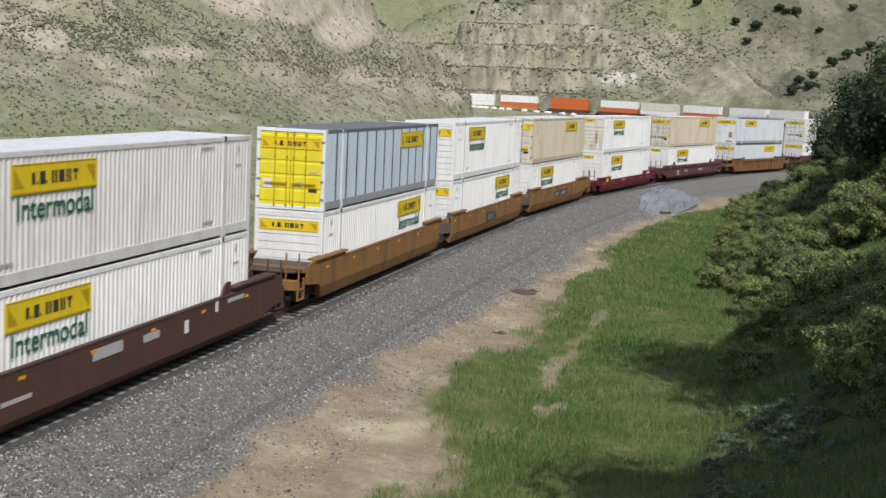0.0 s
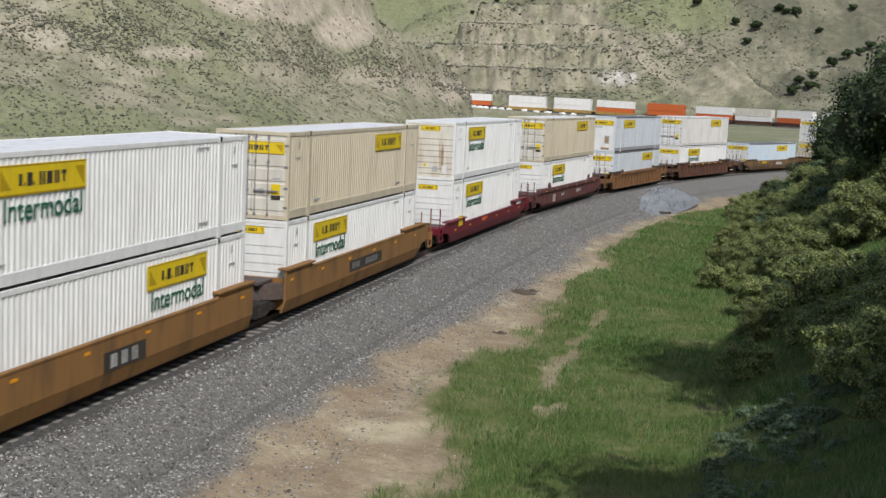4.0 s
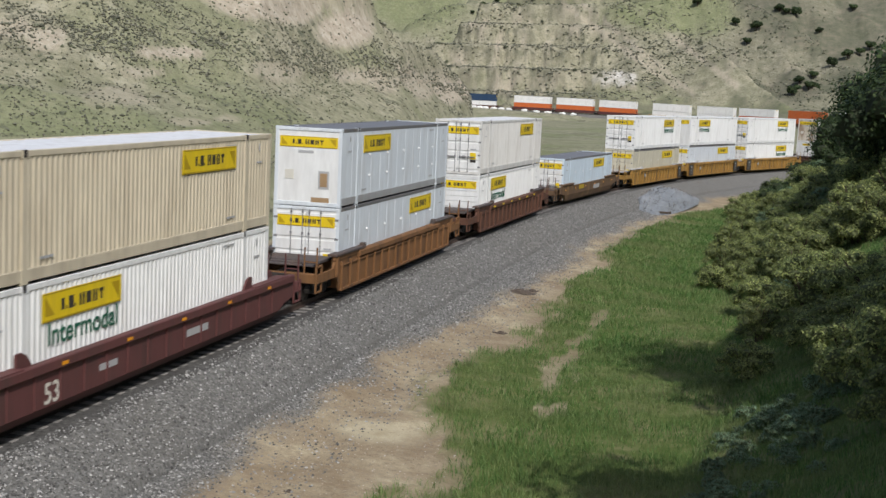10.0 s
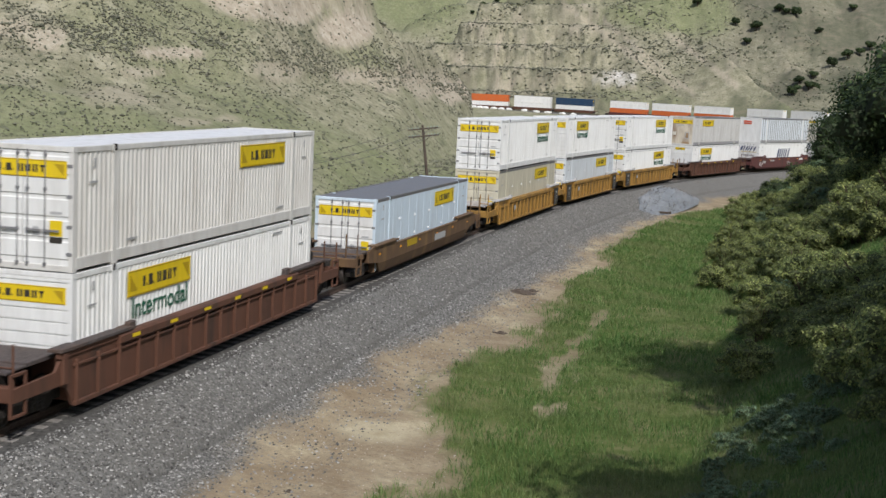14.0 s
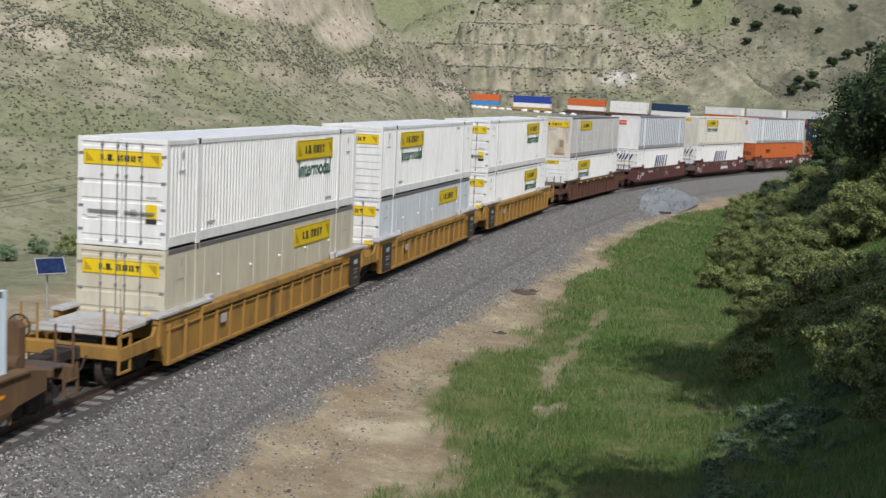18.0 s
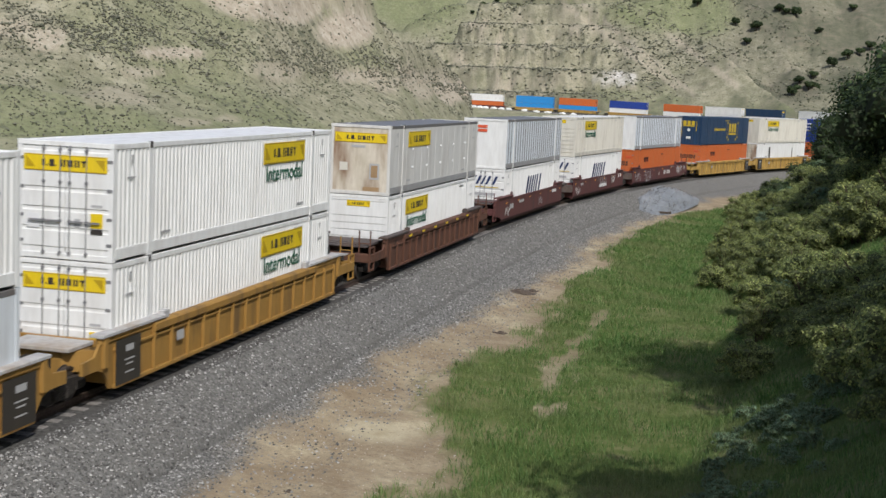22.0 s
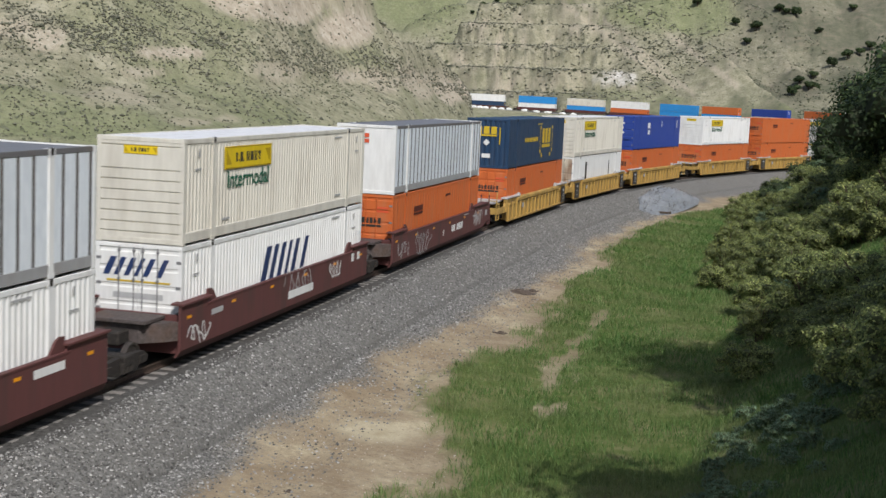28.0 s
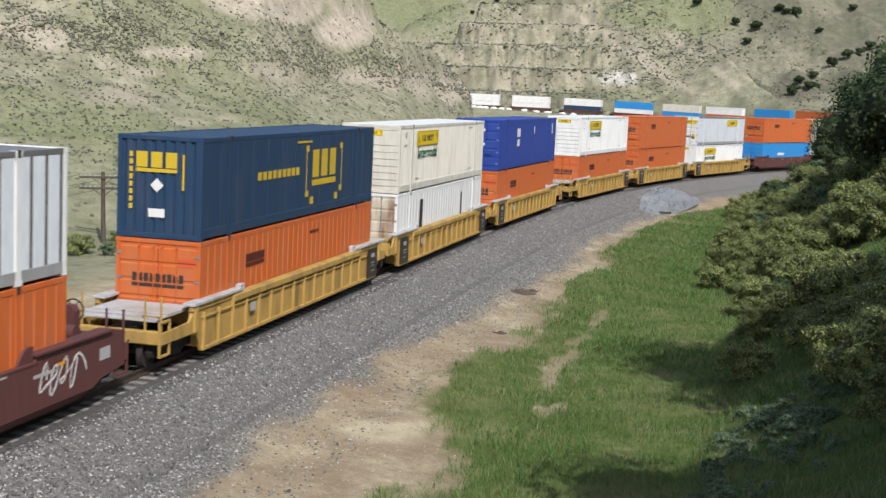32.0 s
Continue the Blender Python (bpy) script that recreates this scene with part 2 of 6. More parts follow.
def lettering(key, text, height, mat):
    """Flat raised letters in the built-in font, standing in the xz plane and read from -y, middled on the origin."""
    k = ("text", key, mat.name)
    if k not in MESHES:
        cu = bpy.data.curves.new("letters", "FONT")
        cu.body, cu.align_x, cu.align_y, cu.size, cu.extrude, cu.offset = text, "CENTER", "CENTER", height * 1.37, 0.004, 0.012 * height
        ob = bpy.data.objects.new("letters", cu)
        me = bpy.data.meshes.new_from_object(ob)
        me.transform(Matrix.Rotation(radians(90), 4, "X"))
        me.materials.clear()
        me.materials.append(mat)
        bpy.data.objects.remove(ob)
        MESHES[k] = me
    return MESHES[k]


# ---- noise on grids ----


def value_noise(x, y, seed=0):
    xi, yi = np.floor(x).astype(np.int64), np.floor(y).astype(np.int64)
    xf, yf = x - xi, y - yi
    u, v = xf * xf * (3 - 2 * xf), yf * yf * (3 - 2 * yf)

    def lattice(i, j):
        h = (i * 374761393 + j * 668265263 + seed * 974711) & 0x7FFFFFFF
        h = ((h ^ (h >> 13)) * 1274126177) & 0x7FFFFFFF
        return ((h ^ (h >> 16)) & 0xFFFF) / 65535.0

    a, b, c, e = lattice(xi, yi), lattice(xi + 1, yi), lattice(xi, yi + 1), lattice(xi + 1, yi + 1)
    return (a * (1 - u) + b * u) * (1 - v) + (c * (1 - u) + e * u) * v


def fbm(x, y, octaves=5, seed=0, ridged=False):
    total, amp, norm = 0.0, 1.0, 0.0
    for o in range(octaves):
        n = value_noise(x * 2 ** o, y * 2 ** o, seed + o * 7)
        if ridged:
            n = 1 - np.abs(2 * n - 1)
        total, norm, amp = total + amp * n, norm + amp, amp * 0.5
    return total / norm


def ramp01(x, a, b):
    t = np.clip((x - a) / (b - a), 0, 1)
    return t * t * (3 - 2 * t)

# ---- ground ----


def nearest_track(x, y):
    """Arc length and offset (left of the line looking back along the train) of points near the track; far points get a large offset."""
    s, lat = np.zeros_like(x), np.full_like(x, 1e3)
    for i in range(0, len(x), 20000):
        px, py = x[i:i + 20000], y[i:i + 20000]
        d2 = (px[:, None] - TRACK_X[None, ::4]) ** 2 + (py[:, None] - TRACK_Y[None, ::4]) ** 2
        j = np.clip(np.argmin(d2, axis=1) * 4, 0, len(ARC) - 1)
        dx, dy, h = px - TRACK_X[j], py - TRACK_Y[j], HEADING[j]
        s[i:i + 20000] = ARC[j] + dx * np.cos(h) + dy * np.sin(h)
        lat[i:i + 20000] = -dx * np.sin(h) + dy * np.cos(h)
    return s, lat


FOCAL = 2374.0


def skyline(az, xs, ys):
    """The slope of sight to a crest drawn through a few (x, y) marks, over the azimuth az in radians."""
    x = 784 + FOCAL * np.tan(np.clip(az, -0.8, 0.8))
    y = np.interp(x, xs, ys)
    return (112.7 + 0.02968 * (x - 784) - y) / FOCAL


def hill(d, az, foot_az, foot, z_foot, gentle, reach, slope, crest, fall=0.45):
    """A hillside that begins at foot, climbs gently for a reach, then steeply up to the line of sight of its crest, and falls away behind."""
    d0 = np.interp(np.degrees(az), foot_az, foot)
    d1 = d0 + reach
    z1 = z_foot + gentle * reach
    up = np.where(d < d1, z_foot + gentle * (d - d0), z1 + slope * (d - d1))
    dc = (8.36 - z1 + slope * d1) / np.maximum(slope - crest, 0.05)
    low = (8.36 - z_foot + gentle * d0) / np.where(np.abs(gentle - crest) < 0.03, 0.03, gentle - crest)
    dc = np.where(dc < d1, np.where(low > 0, low, d0), dc)
    top = 8.36 + crest * dc
    return np.where(d < dc, up, top - fall * (d - dc))


def terraced(z, step, sharp, phase):
    """Benches and cliffs: steepens the climb within each step."""
    u = z / step + phase
    k = np.floor(u)
    f = u - k
    return (k + f ** sharp / (f ** sharp + (1 - f) ** sharp) - phase) * step


def ground_height(x, y):
    d, az = np.hypot(x, y), np.arctan2(x, y)
    back = np.abs(az) > radians(75)
    azf = np.clip(az, -radians(75), radians(75))
    floor = -1.6 - np.clip(d - 40, 0, 520) * 0.0205
    swell = fbm(x / 90, y / 90, 4, 3) - 0.5
    grain = fbm(x / 34, y / 34, 5, 8, True) - 0.5
    rills = fbm(x / 9, y / 9, 4, 11, True) - 0.5
    # hill beyond the track, with a spur that runs down to the valley floor
    left = hill(d, azf, (-75, -30, -18, -14, -8, -2, 0.6, 1.2), (80, 82, 86, 91, 110, 152, 196, 214), -4.2 - np.clip(d - 100, 0, 330) * 0.014, 0.20, 48, 0.56,
                skyline(azf, (-3000, 520, 590, 640, 700, 760, 800, 826, 845), (-430, -90, -8, 38, 90, 112, 145, 178, 290)))
    left = left + (swell * 7 + grain * 4.5 + rills * 1.3) * ramp01(left - floor, 0, 12)
    cliff = ramp01(left + swell * 14, 15, 18)
    left = left + cliff * 4.0 * ramp01(azf, radians(-14), radians(-10))
    # terraced hill behind the far line
    mid = hill(d, azf, (-75, 0, 14, 40), (720, 625, 575, 500), -11.0, 0.10, 10, 0.62,
               skyline(azf, (300, 700, 780, 830, 880, 950, 1020, 1080, 1170, 1270, 1340, 1395, 1440), (60, 120, 72, 28, -8, -60, -70, -5, 48, 108, 158, 200, 260)))
    bench = 1 - ramp01(azf, radians(5.5), radians(8.5))
    rough_mid = mid + (swell * 7 + rills * 5.0 + grain * 3)
    mid = np.where(mid > floor - 30, (terraced(rough_mid, 11.0, 3.2, 0.35) * bench + (mid + swell * 7 + grain * 5) * (1 - bench)), mid)
    right = hill(d, azf, (-75, 4, 30), (1000, 860, 800), -10.0, 0.3, 60, 0.55,
                 skyline(azf, (700, 1050, 1180, 1330, 1400, 1480, 1540, 2200), (60, -120, -10, 25, 62, 115, 150, 160)))
    right = right + (swell * 12 + grain * 12) * ramp01(right - floor, 0, 15)
    far = hill(d, azf, (-75, 60), (1050, 1250), -8.0, 0.3, 60, 0.5, skyline(azf, (-3000, 600, 860, 1100, 1350, 1568, 3000), (-150, -100, -60, -45, -30, -55, -200)))
    far = far + (swell * 16 + grain * 14) * ramp01(far - floor, 0, 15)
    levee = 8.36 + d * skyline(azf, (760, 800, 830, 1010, 1080, 1200, 1300), (189, 187, 189, 203, 214, 260, 400)) - 0.22 * np.abs(d - 485)
    z = floor + swell * 1.6 * ramp01(d, 60, 200) - 1.3 * ramp01(d, 55, 85) * (1 - ramp01(d, 120, 180)) * (1 - ramp01(azf, 0, 0.06))
    z = np.where((d > 400) & (d < 545), np.maximum(z, levee), z)
    z = np.where(back, z, np.maximum.reduce([z, left, mid, right, far]))
    # bench of the railway, and the bank on which the camera stands
    s, lat = nearest_track(x, y)
    rail = np.interp(s, ARC, TRACK_Z)
    low = rail - 0.72 - 0.75 * ramp01(np.abs(lat), 2.4, 5.5) - 0.3 * ramp01(np.abs(lat), 5.5, 10)
    w = 1 - ramp01(np.abs(lat), 9, 26)
    z = np.where(lat < 0, np.where(s < 180, low, z * (1 - w) + low * w), z * (1 - w) + low * w)
    toe = np.interp(s, (-60, -25, -8, 15, 60, 110, 160, 200), (-8, -9, -14, -16.0, -14.6, -11.8, -9, -8))
    rise = np.clip(toe - lat, 0, 60)
    bank = np.where(s < 190, rise * np.interp(s, (-40, -10, 20), (0.95, 0.50, 0.55)), 0)
    bank = np.minimum(bank, np.interp(s, (-60, -15, 20, 60, 100, 200), (9, 9, 9, 11, 12, 10)) + rise * 0.05)
    eye_d = np.hypot(x, y)
    z = z + bank * (lat < 0) + (fbm(x / 5, y / 5, 3, 15) - 0.5) * 1.2 * ramp01(rise, 1, 8)
    z = np.minimum(z, np.where(eye_d < 14, 6.7 - 0.25 * eye_d, 1e4))
    z = z + (fbm(x / 2.3, y / 2.3, 4, 5) - 0.5) * 0.03 * ramp01(np.abs(lat), 3.5, 8)
    return z


def ground_masks(x, y, z):
    """Bare earth and green, both 0 to 1, by place."""
    d, az = np.hypot(x, y), np.arctan2(x, y)
    s, lat = nearest_track(x, y)
    n = fbm(x / 6, y / 6, 5, 21) - 0.5
    n2 = np.where(d > 480, fbm(x / 40, y / 40, 5, 31), fbm(x / 15, y / 15, 5, 33)) - 0.5
    n3 = fbm(s / 2.6 + lat * 0.2, lat / 0.8, 4, 27) - 0.5
    path = np.interp(s, (-30, -8, -5.5, -2, 0.5, 4, 8, 13, 42, 63, 80, 95, 130), (-8.0, -8.2, -8.3, -9.3, -8.8, -7.3, -6.6, -6.9, -6.9, -6.1, -6.4, -7.5, -7))
    edge = np.interp(s, (-14, -8, 0, 6, 12, 20, 31, 60), (4.0, 4.0, 3.8, 4.2, 3.75, 4.2, 4.8, 4.6)) + 0.1
    gravel = 1 - ramp01(np.abs(lat) + n * 1.6 + n3 * 1.3, edge - 0.5, edge + 0.7)
    dirt = (1 - ramp01(path - lat + n * 2.6 + n3 * 2.4, -0.7, 0.7)) * (lat < 0) + (lat > 0) * (1 - ramp01(lat + n * 4, 13, 19))
    return gravel, np.clip(dirt, 0, 1), n, n2


def worn_patch(x, y, s, lat):
    """Bare scars in the grass, 0 to 1."""
    n = fbm(s / 2.4, lat / 0.7, 4, 29) - 0.5
    mid = np.interp(s, (6, 12, 18, 30), (-10.3, -9.6, -9.5, -9.2))
    one = 1 - ramp01(np.hypot((s - 12.5) / 6.5, (lat - mid) / 0.60) + n * 3.6, 0.4, 1.0)
    two = 0.8 * (1 - ramp01(np.hypot((s - 25) / 6, (lat - mid) / 0.35) + n * 3.0, 0.4, 1.0))
    return np.maximum(one, two)


def ground_material():
    m = bpy.data.materials.new("earth_and_grass")
    m.use_nodes = True
    nodes, links = m.node_tree.nodes, m.node_tree.links
    bsdf = nodes["Principled BSDF"]
    bsdf.inputs["Roughness"].default_value = 0.95
    bsdf.inputs["Specular IOR Level"].default_value = 0.1
    coord = nodes.new("ShaderNodeTexCoord")

    def noise_at(scale, detail=6, rough=0.6, upright=1.0):
        t = nodes.new("ShaderNodeTexNoise")
        t.inputs["Scale"].default_value, t.inputs["Detail"].default_value, t.inputs["Roughness"].default_value = scale, detail, rough
        stretch = nodes.new("ShaderNodeMapping")
        stretch.inputs["Scale"].default_value = (1, 1, upright)
        links.new(coord.outputs["Object"], stretch.inputs["Vector"])
        links.new(stretch.outputs["Vector"], t.inputs["Vector"])
        return t.outputs["Fac"]

    def tones(fac, stops):
        r = nodes.new("ShaderNodeValToRGB")
        el = r.color_ramp.elements
        el[0].position, el[0].color = stops[0][0], (*stops[0][1], 1)
        el[1].position, el[1].color = stops[-1][0], (*stops[-1][1], 1)
        for p, c in stops[1:-1]:
            e = el.new(p)
            e.color = (*c, 1)
        links.new(fac, r.inputs["Fac"])
        return r.outputs["Color"]

    def blend(fac, a, b):
        x = nodes.new("ShaderNodeMix")
        x.data_type = "RGBA"
        links.new(fac, x.inputs["Factor"])
        links.new(a, x.inputs["A"])
        links.new(b, x.inputs["B"])
        return x.outputs["Result"]

    def mask(name):
        a = nodes.new("ShaderNodeAttribute")
        a.attribute_name = name
        return a.outputs["Fac"]

    hill_tone = tones(noise_at(0.22, 15, 0.78), [(0.34, (0.165, 0.160, 0.102)), (0.45, (0.242, 0.230, 0.156)), (0.54, (0.318, 0.296, 0.210)), (0.68, (0.43, 0.395, 0.305))])
    hill_green = tones(noise_at(0.2, 15, 0.78), [(0.32, (0.140, 0.160, 0.080)), (0.5, (0.210, 0.225, 0.120)), (0.7, (0.305, 0.30, 0.185))])
    bare = tones(noise_at(0.9, 12, 0.75, 0.4), [(0.30, (0.22, 0.18, 0.135)), (0.42, (0.34, 0.29, 0.222)), (0.54, (0.425, 0.37, 0.292)), (0.7, (0.53, 0.475, 0.395))])
    lawn = tones(noise_at(0.35, 14, 0.76), [(0.36, (0.060, 0.095, 0.024)), (0.48, (0.105, 0.138, 0.040)), (0.60, (0.19, 0.185, 0.085)), (0.72, (0.27, 0.235, 0.14))])
    soil = tones(noise_at(0.24, 15, 0.80), [(0.36, (0.22, 0.165, 0.105)), (0.46, (0.30, 0.235, 0.155)), (0.54, (0.37, 0.305, 0.205)), (0.64, (0.56, 0.485, 0.33))])
    crumbs = nodes.new("ShaderNodeMapRange")
    crumbs.inputs["From Min"].default_value, crumbs.inputs["From Max"].default_value = 0.52, 0.60
    crumbs.inputs["To Max"].default_value = 0.6
    links.new(noise_at(7.0, 7, 0.85), crumbs.inputs["Value"])
    soil = blend(crumbs.outputs["Result"], soil, tones(noise_at(0.5, 5), [(0.4, (0.17, 0.135, 0.095)), (0.6, (0.24, 0.22, 0.185))]))
    stones = tones(noise_at(9.0, 4, 0.8), [(0.33, (0.075, 0.073, 0.068)), (0.5, (0.160, 0.156, 0.146)), (0.66, (0.30, 0.293, 0.275))])
    col = blend(mask("green"), hill_tone, hill_green)
    tuft = nodes.new("ShaderNodeMapRange")
    tuft.inputs["From Min"].default_value, tuft.inputs["From Max"].default_value = 0.50, 0.58
    tuft.inputs["To Max"].default_value = 0.52
    links.new(noise_at(1.0, 8, 0.85), tuft.inputs["Value"])
    col = blend(tuft.outputs["Result"], col, tones(noise_at(0.15, 4), [(0.4, (0.085, 0.090, 0.055)), (0.6, (0.12, 0.115, 0.08))]))
    # small shrubs too many to build, thick in some belts and rare in others
    for size, low, deep in ((0.62, 0.44, 0.75), (0.27, 0.52, 0.8)):
        cells = nodes.new("ShaderNodeTexVoronoi")
        cells.inputs["Scale"].default_value = size
        links.new(coord.outputs["Object"], cells.inputs["Vector"])
        belt = nodes.new("ShaderNodeMapRange")
        belt.inputs["From Min"].default_value, belt.inputs["From Max"].default_value = low, low + 0.16
        belt.inputs["To Max"].default_value = 0.40
        links.new(noise_at(0.035, 5, 0.7), belt.inputs["Value"])
        near = nodes.new("ShaderNodeMath")
        near.operation = "SUBTRACT"
        links.new(belt.outputs["Result"], near.inputs[0])
        links.new(cells.outputs["Distance"], near.inputs[1])
        cover = nodes.new("ShaderNodeMapRange")
        cover.inputs["From Min"].default_value, cover.inputs["From Max"].default_value = -0.03, 0.07
        cover.inputs["To Max"].default_value = deep
        links.new(near.outputs["Value"], cover.inputs["Value"])
        col = blend(cover.outputs["Result"], col, tones(noise_at(2.5, 5, 0.7), [(0.35, (0.080, 0.085, 0.055)), (0.65, (0.150, 0.150, 0.105))]))
    col = blend(mask("bare"), col, bare)
    col = blend(mask("brush"), col, tones(noise_at(0.08, 13, 0.8), [(0.38, (0.075, 0.083, 0.055)), (0.52, (0.130, 0.125, 0.090)), (0.66, (0.21, 0.18, 0.135))]))
    col = blend(mask("chalk"), col, tones(noise_at(0.6, 6), [(0.35, (0.36, 0.33, 0.28)), (0.6, (0.62, 0.59, 0.54))]))
    col = blend(mask("lawn"), col, lawn)
    col = blend(mask("dirt"), col, soil)
    col = blend(mask("sand"), col, tones(noise_at(0.8, 10, 0.75), [(0.35, (0.40, 0.34, 0.225)), (0.65, (0.60, 0.535, 0.38))]))
    col = blend(mask("gravel"), col, stones)
    links.new(col, bsdf.inputs["Base Color"])
    relief = nodes.new("ShaderNodeBump")
    relief.inputs["Strength"].default_value = 0.6
    relief.inputs["Distance"].default_value = 0.15
    links.new(noise_at(4.0, 8, 0.7), relief.inputs["Height"])
    links.new(relief.outputs["Normal"], bsdf.inputs["Normal"])
    return m


def spot(az, d, ax, dx, ay_lo, ay_hi, el):
    """An oval patch on a hillside, by its bearing and the height at which it shows from the bank."""
    x = 784 + FOCAL * np.tan(np.clip(az, -0.8, 0.8))
    mid, half = (ay_lo + ay_hi) / 2, (ay_hi - ay_lo) / 2
    yy = 112.7 + 0.02968 * (x - 784) - FOCAL * el
    r = np.sqrt(((x - ax) / dx) ** 2 + ((yy - mid) / half) ** 2)
    return r


SAND_S, SAND_LAT = 1.6, -6.1  # the pale sandy hollow beside the ballast


def build_ground():
    fine = np.radians(np.arange(-21, 21.01, 0.085))
    coarse = np.radians(np.concatenate([np.arange(24, 180, 6), np.arange(-180, -21.5, 6)]))
    az = np.concatenate([fine, coarse])
    rings = [2.0]
    while rings[-1] < 4200:
        r = rings[-1]
        rings.append(r * (1.0055 if 90 < r < 480 else 1.0042 if 480 <= r < 900 else 1.006 if 24 < r < 90 else 1.011 if 20 < r < 1800 else 1.08) + 0.02)
    dist = np.array(rings)
    A, D = np.meshgrid(az, dist)
    x, y = (D * np.sin(A)).ravel(), (D * np.cos(A)).ravel()
    z = ground_height(x, y)
    gravel, dirt, n, n2 = ground_masks(x, y, z)
    s, lat = nearest_track(x, y)
    el = (z - 8.36) / np.hypot(x, y)
    a1 = np.arctan2(x, y)
    dd = np.hypot(x, y)
    bare = np.zeros_like(x)
    xx = 784 + FOCAL * np.tan(np.clip(a1, -0.8, 0.8))
    yy = 112.7 + 0.02968 * (xx - 784) - FOCAL * el
    flutes = fbm(xx / 11 + yy / 40, yy / 26, 4, 61)
    near_hill = dd < 480
    # scars of the near hill, then the cut benches and slides of the far one
    for cx, rx, y0, y1, k, ragged in ((420, 130, -50, 40, 0.9, 1.0), (600, 62, 8, 96, 1.0, 0.5), (525, 70, -20, 48, 0.9, 0.8), (305, 84, 78, 110, 0.95, 0.8), (640, 70, 116, 150, 0.75, 1.6), (715, 80, 122, 170, 0.65, 1.6),
                                      (795, 36, 138, 182, 0.9, 0.8), (470, 80, 112, 140, 0.45, 1.6), (270, 70, 116, 138, 0.6, 1.4), (350, 70, 200, 224, 0.5, 1.4), (88, 42, 48, 98, 0.7, 1.5), (26, 30, 34, 70, 0.6, 1.5), (180, 60, 150, 190, 0.35, 1.6)):
        r = spot(a1, dd, cx, rx, y0, y1, el)
        bare = np.maximum(bare, k * (1 - ramp01(r + (n2 + n) * ragged, 0.72, 1.0)) * near_hill)
    for cx, rx, y0, y1, k in ((890, 85, 34, 53, 1.0), (870, 100, 55, 86, 1.0), (865, 85, 90, 126, 0.9), (900, 100, 132, 170, 0.85), (1000, 60, 44, 62, 0.7), (1390, 45, 110, 185, 0.6), (1030, 70, 60, 66, 1.0),
                              (1180, 80, 28, 48, 0.5), (1100, 60, 150, 160, 0.8), (1260, 40, 100, 130, 0.5)):
        r = spot(a1, dd, cx, rx, y0, y1, el)
        bare = np.maximum(bare, k * 0.85 * (1 - ramp01(r + n2 * 1.6, 0.6, 1.1)) * ramp01(flutes + 0.6 * n2, 0.34, 0.70) * ~near_hill)
    for (xa, ya), (xb, yb), wide in (((968, 0), (1185, 155), 5), ((1000, 0), (1215, 165), 3.5), ((1085, 5), (1290, 150), 5)):
        t = np.clip(((xx - xa) * (xb - xa) + (yy - ya) * (yb - ya)) / ((xb - xa) ** 2 + (yb - ya) ** 2), 0, 1)
        r = np.hypot(xx - xa - t * (xb - xa), yy - ya - t * (yb - ya))
        bare = np.maximum(bare, 0.6 * (1 - ramp01(r + n2 * 5, wide * 0.5, wide + 1.5)) * (dd > 500))
    chalk = (1 - ramp01(spot(a1, dd, 1082, 42, 126, 151, el) + n2 * 1.4 + n * 0.8, 0.8, 1.0)) * (0.45 + 0.55 * ramp01(flutes, 0.35, 0.55))
    brush = np.clip((ramp01(dd, 780, 840) * ramp01(a1, radians(6.0), radians(7.5)) + 0.5 * ramp01(dd, 1000, 1150) * ramp01(a1, radians(3.0), radians(7.0))) * (0.35 + 1.6 * ramp01(n2, -0.15, 0.15)), 0, 0.85)
    for lo, tilt in ((55, 0.03), (88, 0.04), (128, 0.05), (168, 0.03)):
        tread = 1 - ramp01(np.abs(yy - lo - tilt * (xx - 880) + 14 * n2), 2.0, 6.0)
        brush = np.maximum(brush, 0.75 * tread * (1 - ramp01(np.abs(xx - 885), 80, 130)) * ~near_hill)
    brush = np.maximum(brush, 0.62 * ramp01(n2 + n, -0.10, 0.22) * (dd > 540) * (dd < 900))
    fresh = np.maximum(1 - ramp01(spot(a1, dd, 1175, 130, -20, 60, el) + n2 * 1.2, 0.6, 1.1), 1 - ramp01(spot(a1, dd, 730, 90, -40, 60, el) + n2, 0.6, 1.1)) * (dd > 400)
    bare, brush = bare * (1 - 0.8 * fresh), brush * (1 - fresh)
    bare = np.clip(bare, 0, 1) * (dd > 60)
    green = np.clip(ramp01(n2, -0.06, 0.16) * np.where(dd > 560, 0.75, 0.55) + 0.5 * ramp01(-el, 0.0, 0.08) + fresh, 0, 1)
    lawn = ((lat < 0) & (s < 185)).astype(float) * (dd < 260)
    sand = 0.85 * dirt * (1 - ramp01(np.hypot((s - SAND_S) / 1.5, (lat - SAND_LAT) / 1.7) + n * 1.8, 0.45, 1.1))
    dirt = np.maximum(dirt, 0.75 * worn_patch(x, y, s, lat))
    grid = z.reshape(D.shape)
    steep = np.abs(np.gradient(grid, axis=0) / np.gradient(D, axis=0)).ravel()
    bare = np.maximum(bare, ramp01(steep + n2 * 1.2, np.where(dd > 480, 1.3, 1.05), np.where(dd > 480, 2.1, 1.6)) * np.where(dd > 480, 0.6 * ramp01(flutes, 0.38, 0.6), 0.6) * (dd > 90) * (dd < 1000))
    verts = np.stack([x, y, z], 1)
    ncol, nrow = len(az), len(dist)
    i, j = np.meshgrid(np.arange(nrow - 1), np.arange(ncol), indexing="ij")
    jn = (j + 1) % ncol
    order_quads = np.stack([i * ncol + j, i * ncol + jn, (i + 1) * ncol + jn, (i + 1) * ncol + j], -1).reshape(-1, 4)
